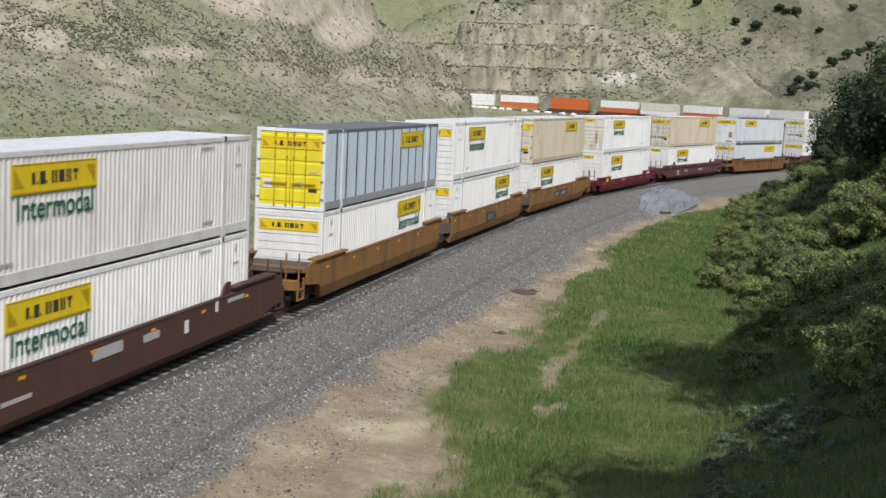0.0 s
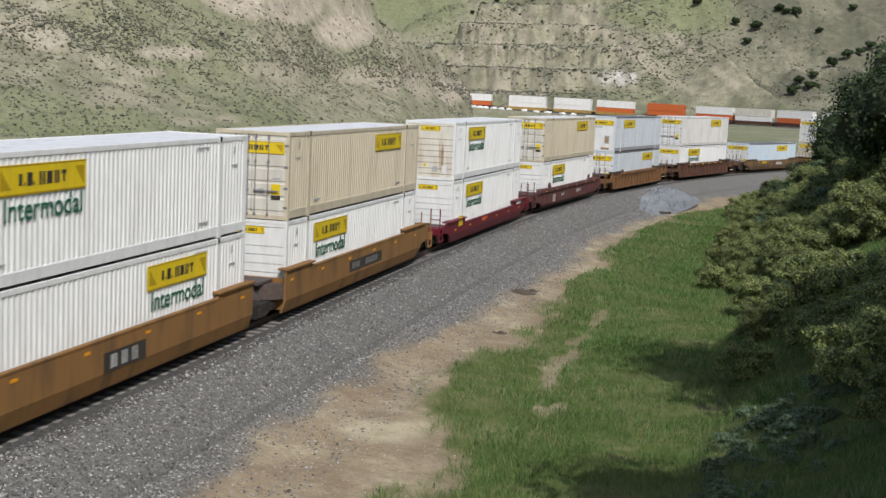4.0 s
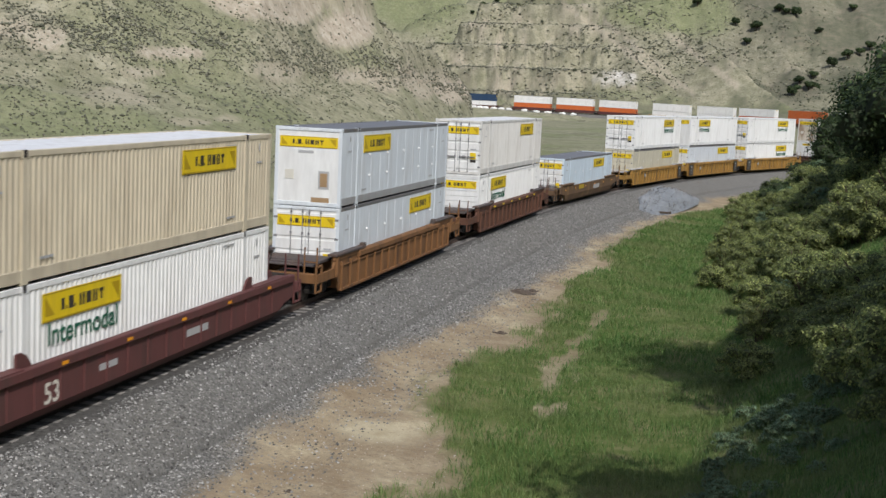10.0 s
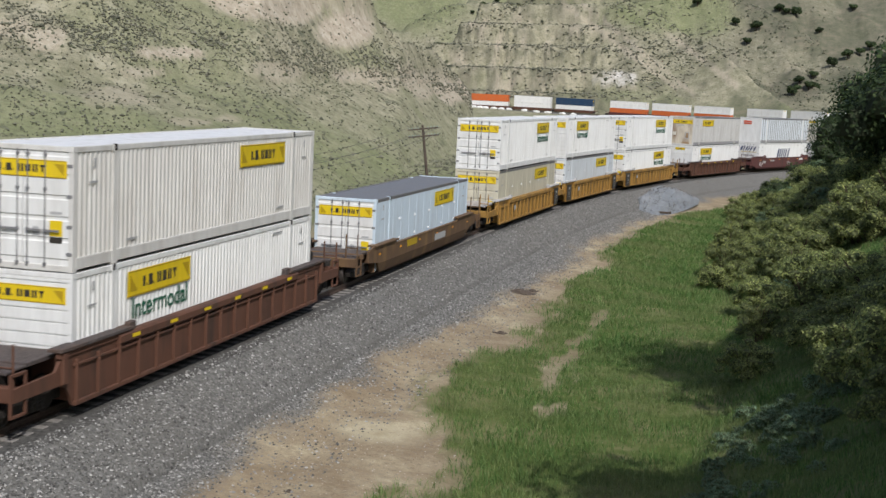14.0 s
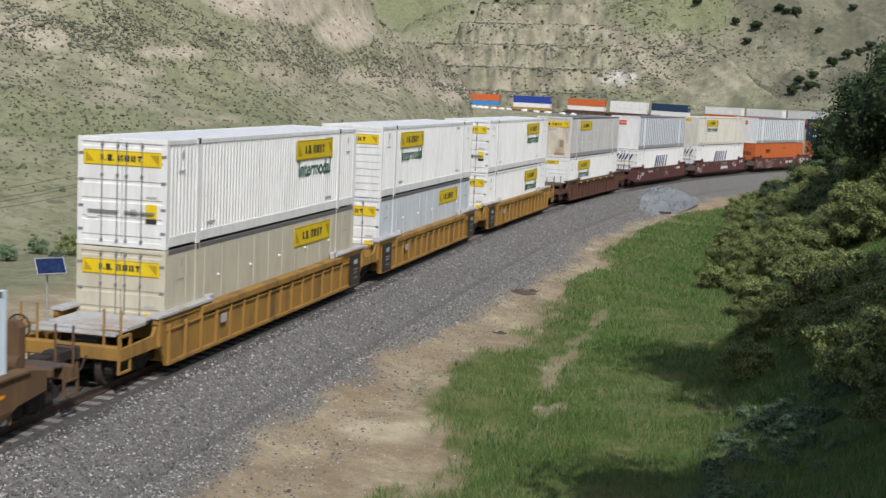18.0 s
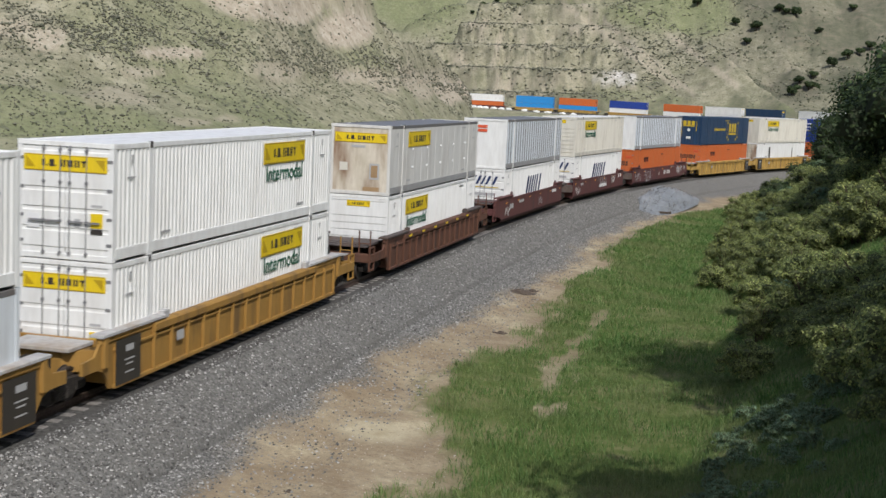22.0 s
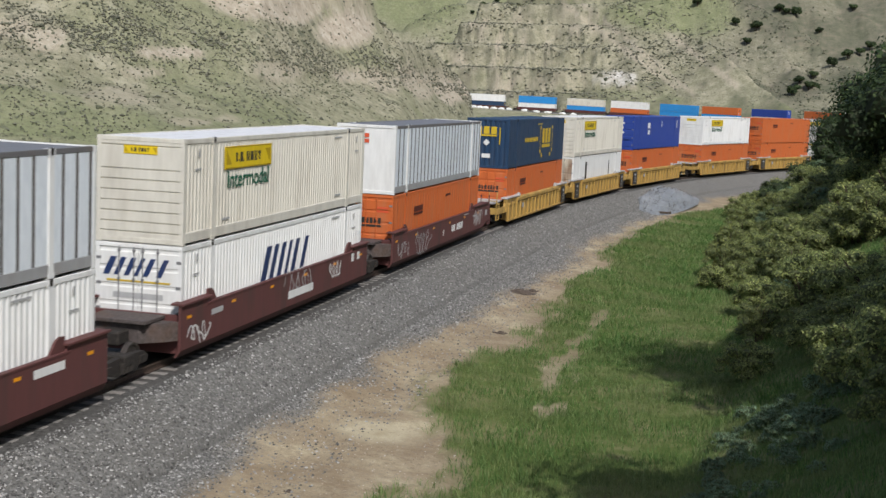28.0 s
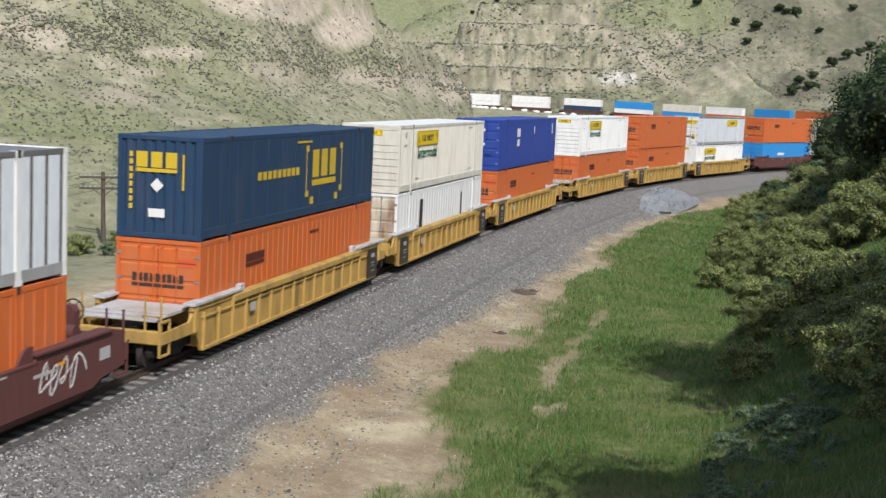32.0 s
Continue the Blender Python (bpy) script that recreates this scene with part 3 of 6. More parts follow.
    me = bpy.data.meshes.new("ground")
    hub = len(verts)
    verts = np.vstack([verts, [[0, 0, 6.5]]])
    order_quads = order_quads[:, ::-1]
    me.from_pydata(verts.tolist(), [], order_quads.tolist() + [[k, (k + 1) % ncol, hub] for k in range(ncol)])
    for name, arr in (("gravel", gravel), ("dirt", dirt), ("bare", bare), ("green", green), ("lawn", lawn), ("chalk", chalk * (dd > 500)), ("brush", brush), ("sand", sand)):
        at = me.attributes.new(name, "FLOAT", "POINT")
        at.data.foreach_set("value", np.append(arr, 0).astype(np.float32))
    me.materials.append(ground_material())
    me.shade_smooth()
    return tagged(new("ground", me), "valley floor and grassy hills with bare eroded cliffs", "ground", kind="structure")


ground = build_ground()


def ground_z(x, y):
    return float(ground_height(np.array([float(x)]), np.array([float(y)]))[0])


def beside(s, lat):
    """A place on the ground by arc length and offset from the track."""
    h = np.interp(s, ARC, HEADING)
    p = track_at(s)
    x, y = p.x - lat * math.sin(h), p.y + lat * math.cos(h)
    return Vector((x, y, ground_z(x, y)))

# ---- railway ----


def sweep(name, profile, s0, s1, step, mat, closed=False):
    """A strip along the track with the given (lat, height) profile."""
    ss = np.arange(s0, s1 + 0.01, step)
    verts, faces, n = [], [], len(profile)
    for s in ss:
        h = np.interp(s, ARC, HEADING)
        p = track_at(s)
        for lat, up in profile:
            verts.append((p.x - lat * math.sin(h), p.y + lat * math.cos(h), p.z + up + lat * math.sin(CANT)))
    for i in range(len(ss) - 1):
        for j in range(n if closed else n - 1):
            k = (j + 1) % n
            faces.append((i * n + j, (i + 1) * n + j, (i + 1) * n + k, i * n + k))
    return mesh_from(name, verts, faces, mat)


BALLAST = material("ballast", (0.085, 0.082, 0.076), (0.23, 0.224, 0.208), 8, 0.95, 0.9, (0.13, 0.122, 0.108), 0.35, 0.5)
track = tagged(new("railway_track"), "single railway track on grey ballast with concrete ties", "railway track", kind="structure")
for n_side, y in enumerate((-0.755, 0.755)):
    prof = [(a, b + RAIL_UP) for a, b in [(y - 0.075, -0.18), (y + 0.075, -0.18), (y + 0.075, -0.165), (y + 0.012, -0.14), (y + 0.012, -0.05), (y + 0.036, -0.035), (y + 0.036, 0),
            (y - 0.036, 0), (y - 0.036, -0.035), (y - 0.012, -0.05), (y - 0.012, -0.14), (y - 0.075, -0.165)]]
    part("rail", sweep("rail", prof, -110, 780, 3.0, RAIL_STEEL, True), RAIL_STEEL, track, "worn steel rail")
BED = [(-3.6, -1.25), (-3.3, -0.66), (-2.6, -0.12), (-1.95, 0.36), (-1.55, RAIL_UP - 0.205), (1.55, RAIL_UP - 0.205), (1.95, 0.36), (2.6, -0.12), (3.3, -0.66), (3.6, -1.25)]
bed = sweep("ballast_bed", BED, -110, 800, 1.0, BALLAST)
part("ballast", bed, BALLAST, track, "grey crushed-stone ballast")
# ballast in a darker tone between and beside the rails
DARK_BALLAST = material("dark_ballast", (0.040, 0.038, 0.035), (0.125, 0.12, 0.11), 8, 0.9, 0.9, (0.045, 0.038, 0.032), 0.5, 0.6)
crib = sweep("dark_ballast", [(-1.9, 0.372), (-1.56, RAIL_UP - 0.199), (1.56, RAIL_UP - 0.199), (1.9, 0.372)], -110, 780, 1.0, DARK_BALLAST)
part("dark_ballast", crib, DARK_BALLAST, track, "darker ballast between and beside the rails")

# ties: single pieces along the stretch that passes the bank, joined beyond it


def tie(bm):
    prism(bm, [(-1.29, -0.42), (1.29, -0.42), (1.29, -0.22), (1.22, -0.185), (0.45, -0.20), (-0.45, -0.20), (-1.22, -0.185), (-1.29, -0.22)], 0, -0.13, 0.13)


for i in range(210):
    s = -26 + i * 0.61
    part("tie", shared("tie", "tie", CONCRETE, tie), CONCRETE, track, "", car_pose(s, 1.0) @ Matrix.Translation((0, 0, RAIL_UP)))
_bm = bmesh.new()
for i in range(150):
    m = car_pose(103 + i * 0.61, 1.0) @ Matrix.Translation((0, 0, RAIL_UP))
    for v in box(_bm, -0.13, 0.13, -1.29, 1.29, -0.42, -0.19):
        v.co = m @ v.co
tagged(part("tie_row", _bm, CONCRETE, track), kind="stuff")

# ---- stones, grass and scrub, each too many to count ----
rng = np.random.default_rng(7)


def place_along(s, lat):
    h = np.interp(s, ARC, HEADING)
    return np.interp(s, ARC, TRACK_X) - lat * np.sin(h), np.interp(s, ARC, TRACK_Y) + lat * np.cos(h)


def bed_height(s, lat, x, y):
    """The higher of ballast and ground."""
    rail = np.interp(s, ARC, TRACK_Z) + lat * math.sin(CANT)
    bed_up = np.interp(np.abs(lat), [b[0] for b in BED[5:]], [b[1] for b in BED[5:]])
    return np.maximum(rail + np.where(np.abs(lat) < 3.6, bed_up, -9), ground_height(x, y))


def scatter_mesh(name, centres, sizes, mat, sides=8, squash=0.7):
    """Many small uneven stones in one mesh."""
    base = np.array([(1, 0, 0), (0, 1, 0), (-1, 0, 0), (0, -1, 0), (0, 0, 1), (0, 0, -1)], float)
    tri = np.array([(0, 1, 4), (1, 2, 4), (2, 3, 4), (3, 0, 4), (1, 0, 5), (2, 1, 5), (3, 2, 5), (0, 3, 5)])
    n = len(centres)
    turn = rng.uniform(0, 2 * np.pi, n)
    v = base[None] * rng.uniform(0.6, 1.25, (n, 6, 1)) * sizes[:, None, None]
    v[:, :, 2] *= squash
    c, s_ = np.cos(turn)[:, None], np.sin(turn)[:, None]
    vx = v[:, :, 0] * c - v[:, :, 1] * s_
    vy = v[:, :, 0] * s_ + v[:, :, 1] * c
    v = np.stack([vx, vy, v[:, :, 2]], -1) + centres[:, None]
    f = (tri[None] + (np.arange(n) * 6)[:, None, None]).reshape(-1, 3)
    return mesh_from(name, v.reshape(-1, 3).tolist(), f.tolist(), mat)


def island_stone(name, stops):
    m = bpy.data.materials.new(name)
    m.use_nodes = True
    nodes, links = m.node_tree.nodes, m.node_tree.links
    geo = nodes.new("ShaderNodeNewGeometry")
    ramp = nodes.new("ShaderNodeValToRGB")
    el = ramp.color_ramp.elements
    el[0].position, el[0].color = stops[0][0], (*stops[0][1], 1)
    el[1].position, el[1].color = stops[-1][0], (*stops[-1][1], 1)
    for p, c in stops[1:-1]:
        el.new(p).color = (*c, 1)
    links.new(geo.outputs["Random Per Island"], ramp.inputs["Fac"])
    links.new(ramp.outputs["Color"], nodes["Principled BSDF"].inputs["Base Color"])
    nodes["Principled BSDF"].inputs["Roughness"].default_value = 0.9
    return m


STONE_MIX = island_stone("ballast_stones", [(0.0, (0.055, 0.053, 0.050)), (0.40, (0.135, 0.132, 0.124)), (0.78, (0.225, 0.22, 0.206)), (0.97, (0.42, 0.41, 0.39))])
PEBBLES = island_stone("pebbles", [(0.0, (0.16, 0.12, 0.085)), (0.5, (0.30, 0.25, 0.18)), (0.9, (0.48, 0.43, 0.36)), (1.0, (0.6, 0.57, 0.52))])

n = 60000
s_r = -14 + 95 * rng.random(n) ** 1.7
lat_r = -1.55 - 4.75 * rng.random(n) ** 0.9
x_r, y_r = place_along(s_r, lat_r)
z_r = bed_height(s_r, lat_r, x_r, y_r)
on_bed = ground_masks(x_r, y_r, z_r)[0] + 0.12 > rng.random(n)
s_r, lat_r, x_r, y_r, z_r = s_r[on_bed], lat_r[on_bed], x_r[on_bed], y_r[on_bed], z_r[on_bed]
n = len(x_r)
tagged(new("ballast_stones", scatter_mesh("ballast_stones", np.stack([x_r, y_r, z_r + 0.008], 1), rng.uniform(0.018, 0.042, n) * rng.choice([1.0, 1.0, 1.5], n), STONE_MIX)),
       "loose grey crushed stones on the ballast shoulder", "gravel", kind="stuff")
n = 9000
s_r = -14 + 85 * rng.random(n) ** 1.6
lat_r = -4.2 - 5.8 * rng.random(n)
x_r, y_r = place_along(s_r, lat_r)
z_r = ground_height(x_r, y_r)
bare_r = ground_masks(x_r, y_r, z_r)[1] > 0.5
x_r, y_r, z_r = x_r[bare_r], y_r[bare_r], z_r[bare_r]
tagged(new("pebbles", scatter_mesh("pebbles", np.stack([x_r, y_r, z_r], 1), rng.uniform(0.010, 0.028, len(x_r)), PEBBLES)), "small tan pebbles strewn on bare dirt", "gravel", kind="stuff")


def blades(name, x, y, z, tall, wide, mat, lean=0.45):
    """Grass blades, one bent strip of two triangles each."""
    n = len(x)
    a = rng.uniform(0, 2 * np.pi, n)
    dx, dy = np.cos(a) * wide / 2, np.sin(a) * wide / 2
    lx, ly = rng.normal(0, lean, n) * tall, rng.normal(0, lean, n) * tall
    v = np.empty((n, 5, 3))
    v[:, 0] = np.stack([x - dx, y - dy, z], 1)
    v[:, 1] = np.stack([x + dx, y + dy, z], 1)
    v[:, 2] = np.stack([x - dx * 0.7 + lx * 0.35, y - dy * 0.7 + ly * 0.35, z + tall * 0.6], 1)
    v[:, 3] = np.stack([x + dx * 0.7 + lx * 0.35, y + dy * 0.7 + ly * 0.35, z + tall * 0.6], 1)
    v[:, 4] = np.stack([x + lx, y + ly, z + tall], 1)
    o = np.arange(n) * 5
    f = np.stack([np.stack([o, o + 1, o + 3], 1), np.stack([o, o + 3, o + 2], 1), np.stack([o + 2, o + 3, o + 4], 1)], 1).reshape(-1, 3)
    return mesh_from(name, v.reshape(-1, 3).tolist(), f.tolist(), mat)


n = 230000
s_r = -16 + 130 * rng.random(n) ** 1.9
lat_r = -6.0 - 17 * rng.random(n)
x_r, y_r = place_along(s_r, lat_r)
z_r = ground_height(x_r, y_r)
gr, di, _n1, _n2 = ground_masks(x_r, y_r, z_r)
patch = worn_patch(x_r, y_r, s_r, lat_r)
thick = fbm(x_r / 1.7, y_r / 1.7, 4, 41)
keep = (gr < 0.3) & (di < 0.05 + rng.random(n) * 0.85) & (patch < 0.06 + 1.1 * rng.random(n)) & (thick > 0.16 + 0.25 * rng.random(n))
x_r, y_r, z_r, thick = x_r[keep], y_r[keep], z_r[keep], thick[keep]
far_k = np.clip(np.hypot(x_r, y_r) / 45, 0.8, 2.2)
tagged(new("grass", blades("grass", x_r, y_r, z_r - 0.02, rng.uniform(0.10, 0.30, len(x_r)) * (0.5 + thick), 0.022 * far_k * rng.uniform(0.7, 1.4, len(x_r)), GRASS_BLADE)),
       "fresh green spring grass with paler seed heads", "grass", kind="stuff")


def shrub_field(name, az_lo, az_hi, d_lo, d_hi, n, size, mat, words, keep=None):
    """Low dry shrubs on a hillside, each a loose clump of small leaves."""
    a = np.radians(rng.uniform(az_lo, az_hi, n))
    d = d_lo * (d_hi / d_lo) ** rng.random(n)
    x, y = d * np.sin(a), d * np.cos(a)
    ok = fbm(x / 22, y / 22, 4, 51) + 0.45 * rng.random(n) > 0.68
    x, y = x[ok], y[ok]
    z = ground_height(x, y)
    if keep is not None:
        ok = keep(x, y, z)
        x, y, z = x[ok], y[ok], z[ok]
    n = len(x)
    r = size * rng.uniform(0.45, 1.3, n) * (1 + 0.8 * (rng.random(n) < 0.06))
    # each a low uneven dome: a skirt, a shoulder and a top
    ang = np.arange(6) * np.pi / 3
    skirt = np.stack([np.cos(ang), np.sin(ang), np.full(6, -0.25)], 1)
    shoulder = np.stack([0.85 * np.cos(ang + 0.5), 0.85 * np.sin(ang + 0.5), np.full(6, 0.42)], 1)
    base = np.concatenate([skirt, shoulder, [[0, 0, 0.85]]])
    tri = []
    for i in range(6):
        j = (i + 1) % 6
        tri += [(i, j, 6 + i), (j, 6 + j, 6 + i), (6 + i, 6 + j, 12)]
    tri = np.array(tri)
    v = base[None] * r[:, None, None] * rng.uniform(0.55, 1.35, (n, 13, 1)) + rng.normal(0, 0.12, (n, 13, 3)) * r[:, None, None]
    v += np.stack([x, y, z], 1)[:, None]
    f = (tri[None] + (np.arange(n) * 13)[:, None, None]).reshape(-1, 3)
    v = v.reshape(-1, 3)
    me = mesh_from(name, v.tolist(), f.tolist(), mat)
    me.shade_smooth()
    return tagged(new(name, me), words, "shrubs", kind="stuff")


shrub_field("hill_scrub", -19, 1.6, 84, 330, 30000, 0.14, SCRUB, "low dry sagebrush dotted over the near hillside",
            lambda x, y, z: rng.random(len(x)) < 0.22 + 0.78 * ramp01((z - 8.36) / np.hypot(x, y), -0.045, 0.0))


def belt_share(x, y, z):
    """How thick the brush stands on the near hill: a belt below the scars, a thinner one at the head of the slope, little on the grass below."""
    az, el = np.arctan2(x, y), (z - 8.36) / np.hypot(x, y)
    u = 784 + FOCAL * np.tan(az)
    v = 112.7 + 0.02968 * (u - 784) - FOCAL * el
    line = np.interp(u, (0, 230, 350, 480, 640, 760, 830), (60, 62, 88, 98, 112, 138, 168))
    half = np.interp(u, (0, 230, 350, 640, 830), (34, 26, 32, 24, 20))
    drift = fbm(x / 16, y / 16, 4, 73) - 0.5
    belt = np.interp(u, (0, 300, 380), (0.35, 0.5, 1.0)) * (1 - ramp01(np.abs(v - line) / half + drift * 2.2, 0.4, 1.3))
    above = 0.20 * (v < line)
    scar = np.maximum.reduce([1 - ramp01(spot(az, 0, a, b, c, d, el), 0.75, 1.05) for a, b, c, d in ((420, 130, -50, 40), (600, 62, 8, 96), (525, 70, -20, 48), (305, 84, 78, 110), (88, 36, 52, 98))])
    return np.clip(np.maximum(belt, above) + 0.05, 0, 1) * (1 - 0.93 * scar)


n = 160000
_a, _d = np.radians(rng.uniform(-19, 1.8, n)), 110 * (330 / 110) ** rng.random(n)
x_r, y_r = _d * np.sin(_a), _d * np.cos(_a)
z_r = ground_height(x_r, y_r)
keep = 1.15 * belt_share(x_r, y_r, z_r) * (0.30 + 1.3 * ramp01(fbm(x_r / 5, y_r / 5, 4, 71), 0.35, 0.65)) > rng.random(n)
x_r, y_r, z_r = x_r[keep], y_r[keep], z_r[keep]
size_r = rng.uniform(0.07, 0.21, len(x_r)) * (1 + 0.9 * (rng.random(len(x_r)) < 0.07)) * np.hypot(x_r, y_r) / 160
tagged(new("hill_brush", scatter_mesh("hill_brush", np.stack([x_r, y_r, z_r + 0.08], 1), size_r, SCRUB_GREY)), "thick grey-green brush in a belt across the near hillside", "brush", kind="stuff")
shrub_field("valley_scrub", -19, 19, 625, 1000, 15000, 0.55, SCRUB_DARK, "dark low brush scattered on the far hills")
n = 30000
_a, _d = np.radians(rng.uniform(-2.0, 19, n)), 590 * (1000 / 590) ** rng.random(n)
x_r, y_r = _d * np.sin(_a), _d * np.cos(_a)
z_r = ground_height(x_r, y_r)
keep = (ramp01(fbm(x_r / 30, y_r / 30, 5, 77), 0.38, 0.62) > rng.random(n)) & (z_r > -6)
x_r, y_r, z_r = x_r[keep], y_r[keep], z_r[keep]
tagged(new("valley_brush", scatter_mesh("valley_brush", np.stack([x_r, y_r, z_r + 0.2], 1), rng.uniform(0.3, 0.85, len(x_r)), SCRUB_GREY)), "grey-green brush speckled over the cut hillside", "brush", kind="stuff")
shrub_field("distant_scrub", 7, 19, 850, 1450, 5000, 0.8, SCRUB, "dark brush on the distant slopes")

# ---- bushes and trees ----


def crown_mesh(key, mat, lobes, leaves, leaf, seed, flat=0.8):
    """A crown of many leaves on uneven lobes, each lobe closed by a solid core whose dark colour stands for the shade
    inside.
    """
    if key in MESHES:
        return MESHES[key]
    g = np.random.default_rng(seed)
    heart = bmesh.new()
    bmesh.ops.create_icosphere(heart, subdivisions=1, radius=1)
    ball = np.array([v.co[:] for v in heart.verts])
    ball_tri = [[v.index for v in f.verts] for f in heart.faces]
    heart.free()
    pts, outs, verts, faces = [], [], [], []
    for cx, cy, cz, r in lobes:
        n = int(leaves * r * r)
        d = g.normal(0, 1, (n, 3))
        d[:, 2] += 0.35
        d /= np.linalg.norm(d, axis=1)[:, None]
        outs.append(d.copy())
        d *= (r * g.uniform(0.74, 1.0, n) * g.choice([1.0, 1.12, 1.22], n))[:, None]
        d[:, 2] *= flat
        pts.append(d + (cx, cy, cz))
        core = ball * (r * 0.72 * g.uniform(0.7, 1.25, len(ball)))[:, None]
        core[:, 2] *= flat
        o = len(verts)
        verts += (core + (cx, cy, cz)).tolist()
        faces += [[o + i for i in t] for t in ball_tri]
    c = np.concatenate(pts)
    n = len(c)
    out = np.concatenate(outs) + (0, 0, 0.35) + g.normal(0, 0.38, (n, 3))
    u = np.cross(out, g.normal(0, 1, (n, 3)))
    u /= np.linalg.norm(u, axis=1)[:, None]
    w = np.cross(out, u)
    w /= np.linalg.norm(w, axis=1)[:, None]
    k = leaf * g.uniform(0.6, 1.5, n)[:, None]
    v = np.stack([c - u * k, c - w * k * 0.6, c + u * k, c + w * k * 0.6], 1).reshape(-1, 3)
    o = len(verts)
    f = np.arange(4 * n).reshape(-1, 4) + o
    me = mesh_from("crown", verts + v.tolist(), faces + f.tolist(), mat)
    # the cores get the dark tone in place of shade between the leaves
    me.materials.append(CORE_SHADE_DARK if mat is LEAF_DARK else CORE_SHADE)
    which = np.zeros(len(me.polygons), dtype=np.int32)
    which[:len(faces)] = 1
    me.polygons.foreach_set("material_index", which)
    MESHES[key] = me
    return MESHES[key]


def dome_lobes(seed, n, wide, tall, r0, r1):
    """Lobes over a dome, smaller and looser towards the rim."""
    g = np.random.default_rng(seed)
    out = [(0, 0, tall * 0.45, wide * 0.62)]
    for i in range(n):
        a, up = g.uniform(0, 2 * math.pi), g.random() ** 0.8
        q = wide * math.sqrt(1 - 0.92 * up * up) * g.uniform(0.72, 1.05)
        out.append((q * math.cos(a), q * math.sin(a), 0.15 + tall * up * g.uniform(0.75, 1.1), g.uniform(r0, r1)))
    return out


def random_lobes(seed, n, spread, tall, r0, r1, base):
    g = np.random.default_rng(seed)
    out = []
    for i in range(n):
        a, q = g.uniform(0, 2 * math.pi), spread * math.sqrt(g.random())
        h = base + tall * g.random() * (1 - 0.5 * (q / spread) ** 2)
        out.append((q * math.cos(a), q * math.sin(a), h, g.uniform(r0, r1)))
    return out


def stems_mesh(key, seed, n, spread, tall, r):
    def build(bm):
        g = np.random.default_rng(seed)
        for i in range(n):
            a = g.uniform(0, 2 * math.pi)
            q = spread * g.uniform(0.2, 0.8)
            p0 = Vector((0.08 * math.cos(a), 0.08 * math.sin(a), -0.15))
            p1 = Vector((q * 0.4 * math.cos(a), q * 0.4 * math.sin(a), tall * 0.4))
            p2 = Vector((q * math.cos(a + 0.3), q * math.sin(a + 0.3), tall * g.uniform(0.7, 0.95)))
            tube(bm, p0, p1, r, r * 0.7, 6)
            tube(bm, p1, p2, r * 0.7, r * 0.25, 5)
    return shared(("stems", key), "stem", BARK, build)


def bush(kind, variant, at, scale, turn):
    mat, words = {"olive": (LEAF_OLIVE, "dense olive-green chaparral bush with yellowish new leaves"), "sage": (LEAF_GREY, "low grey-green sagebrush with fine leaves"),
                  "dark": (LEAF_DARK, "dark green oak scrub bush")}[kind]
    root = tagged(new("bush"), words + " on the bank", "bush", "bushes on the bank")
    root.matrix_basis = Matrix.Translation(at) @ Matrix.Rotation(turn, 4, "Z") @ Matrix.Scale(scale, 4)
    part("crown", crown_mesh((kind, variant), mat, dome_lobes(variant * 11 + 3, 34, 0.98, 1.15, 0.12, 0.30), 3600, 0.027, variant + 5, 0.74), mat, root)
    part("stem", stems_mesh(variant, variant, 7, 0.9, 1.3, 0.05), BARK, root)
    return root


def oak(at, scale, turn, variant=0, words="broad dark green oak tree", leaf=0.05):
    """A tree with a tapered trunk, limbs and a broken crown; one unit tall."""
    root = tagged(new("oak_tree"), words, "tree", "oak trees")
    root.matrix_basis = Matrix.Translation(at) @ Matrix.Rotation(turn, 4, "Z") @ Matrix.Scale(scale, 4)

    def trunk(bm):
        g = np.random.default_rng(variant)
        tube(bm, (0, 0, -0.08), (0.01, 0.01, 0.3), 0.045, 0.03, 8)
        for i in range(7):
            a = i * 0.9 + g.uniform(0, 0.5)
            q = g.uniform(0.18, 0.34)
            tube(bm, (0.01, 0.01, 0.26), (q * math.cos(a), q * math.sin(a), g.uniform(0.5, 0.8)), 0.022, 0.006, 6)
    part("trunk", shared(("oaktrunk", variant), "trunk", BARK, trunk), BARK, root)
    lobes = [(x * 0.42, y * 0.42, 0.38 + z * 0.42, r * 0.42) for x, y, z, r in random_lobes(variant * 17 + 1, 15, 0.85, 1.0, 0.32, 0.55, 0.1)]
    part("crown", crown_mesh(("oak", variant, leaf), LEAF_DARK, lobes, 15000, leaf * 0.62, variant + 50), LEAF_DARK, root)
    return root


g = np.random.default_rng(12)
for s in np.arange(14, 128, 3.0):
    rim = np.interp(s, (10, 15, 22, 36, 63, 90, 110, 128), (-17.2, -16.6, -16.2, -14.6, -14.0, -10.2, -8.6, -7.6))
    for row in range(5):
        k = g.uniform(1.15, 1.95) * (0.8 if row == 0 else 1.0) * (1.25 if s > 88 else 1.0)
        lat = rim - row * 2.7 + g.uniform(-0.6, 0.6) - (1.2 if int(s) % 2 else 0)
        if g.random() < 0.14:
            continue
        p = beside(s + g.uniform(-0.9, 0.9), lat)
        kind = "dark" if s > 98 else ("sage" if g.random() < 0.10 else "olive")
        bush(kind, int(g.integers(0, 4)), p, k, g.uniform(0, 6.28))
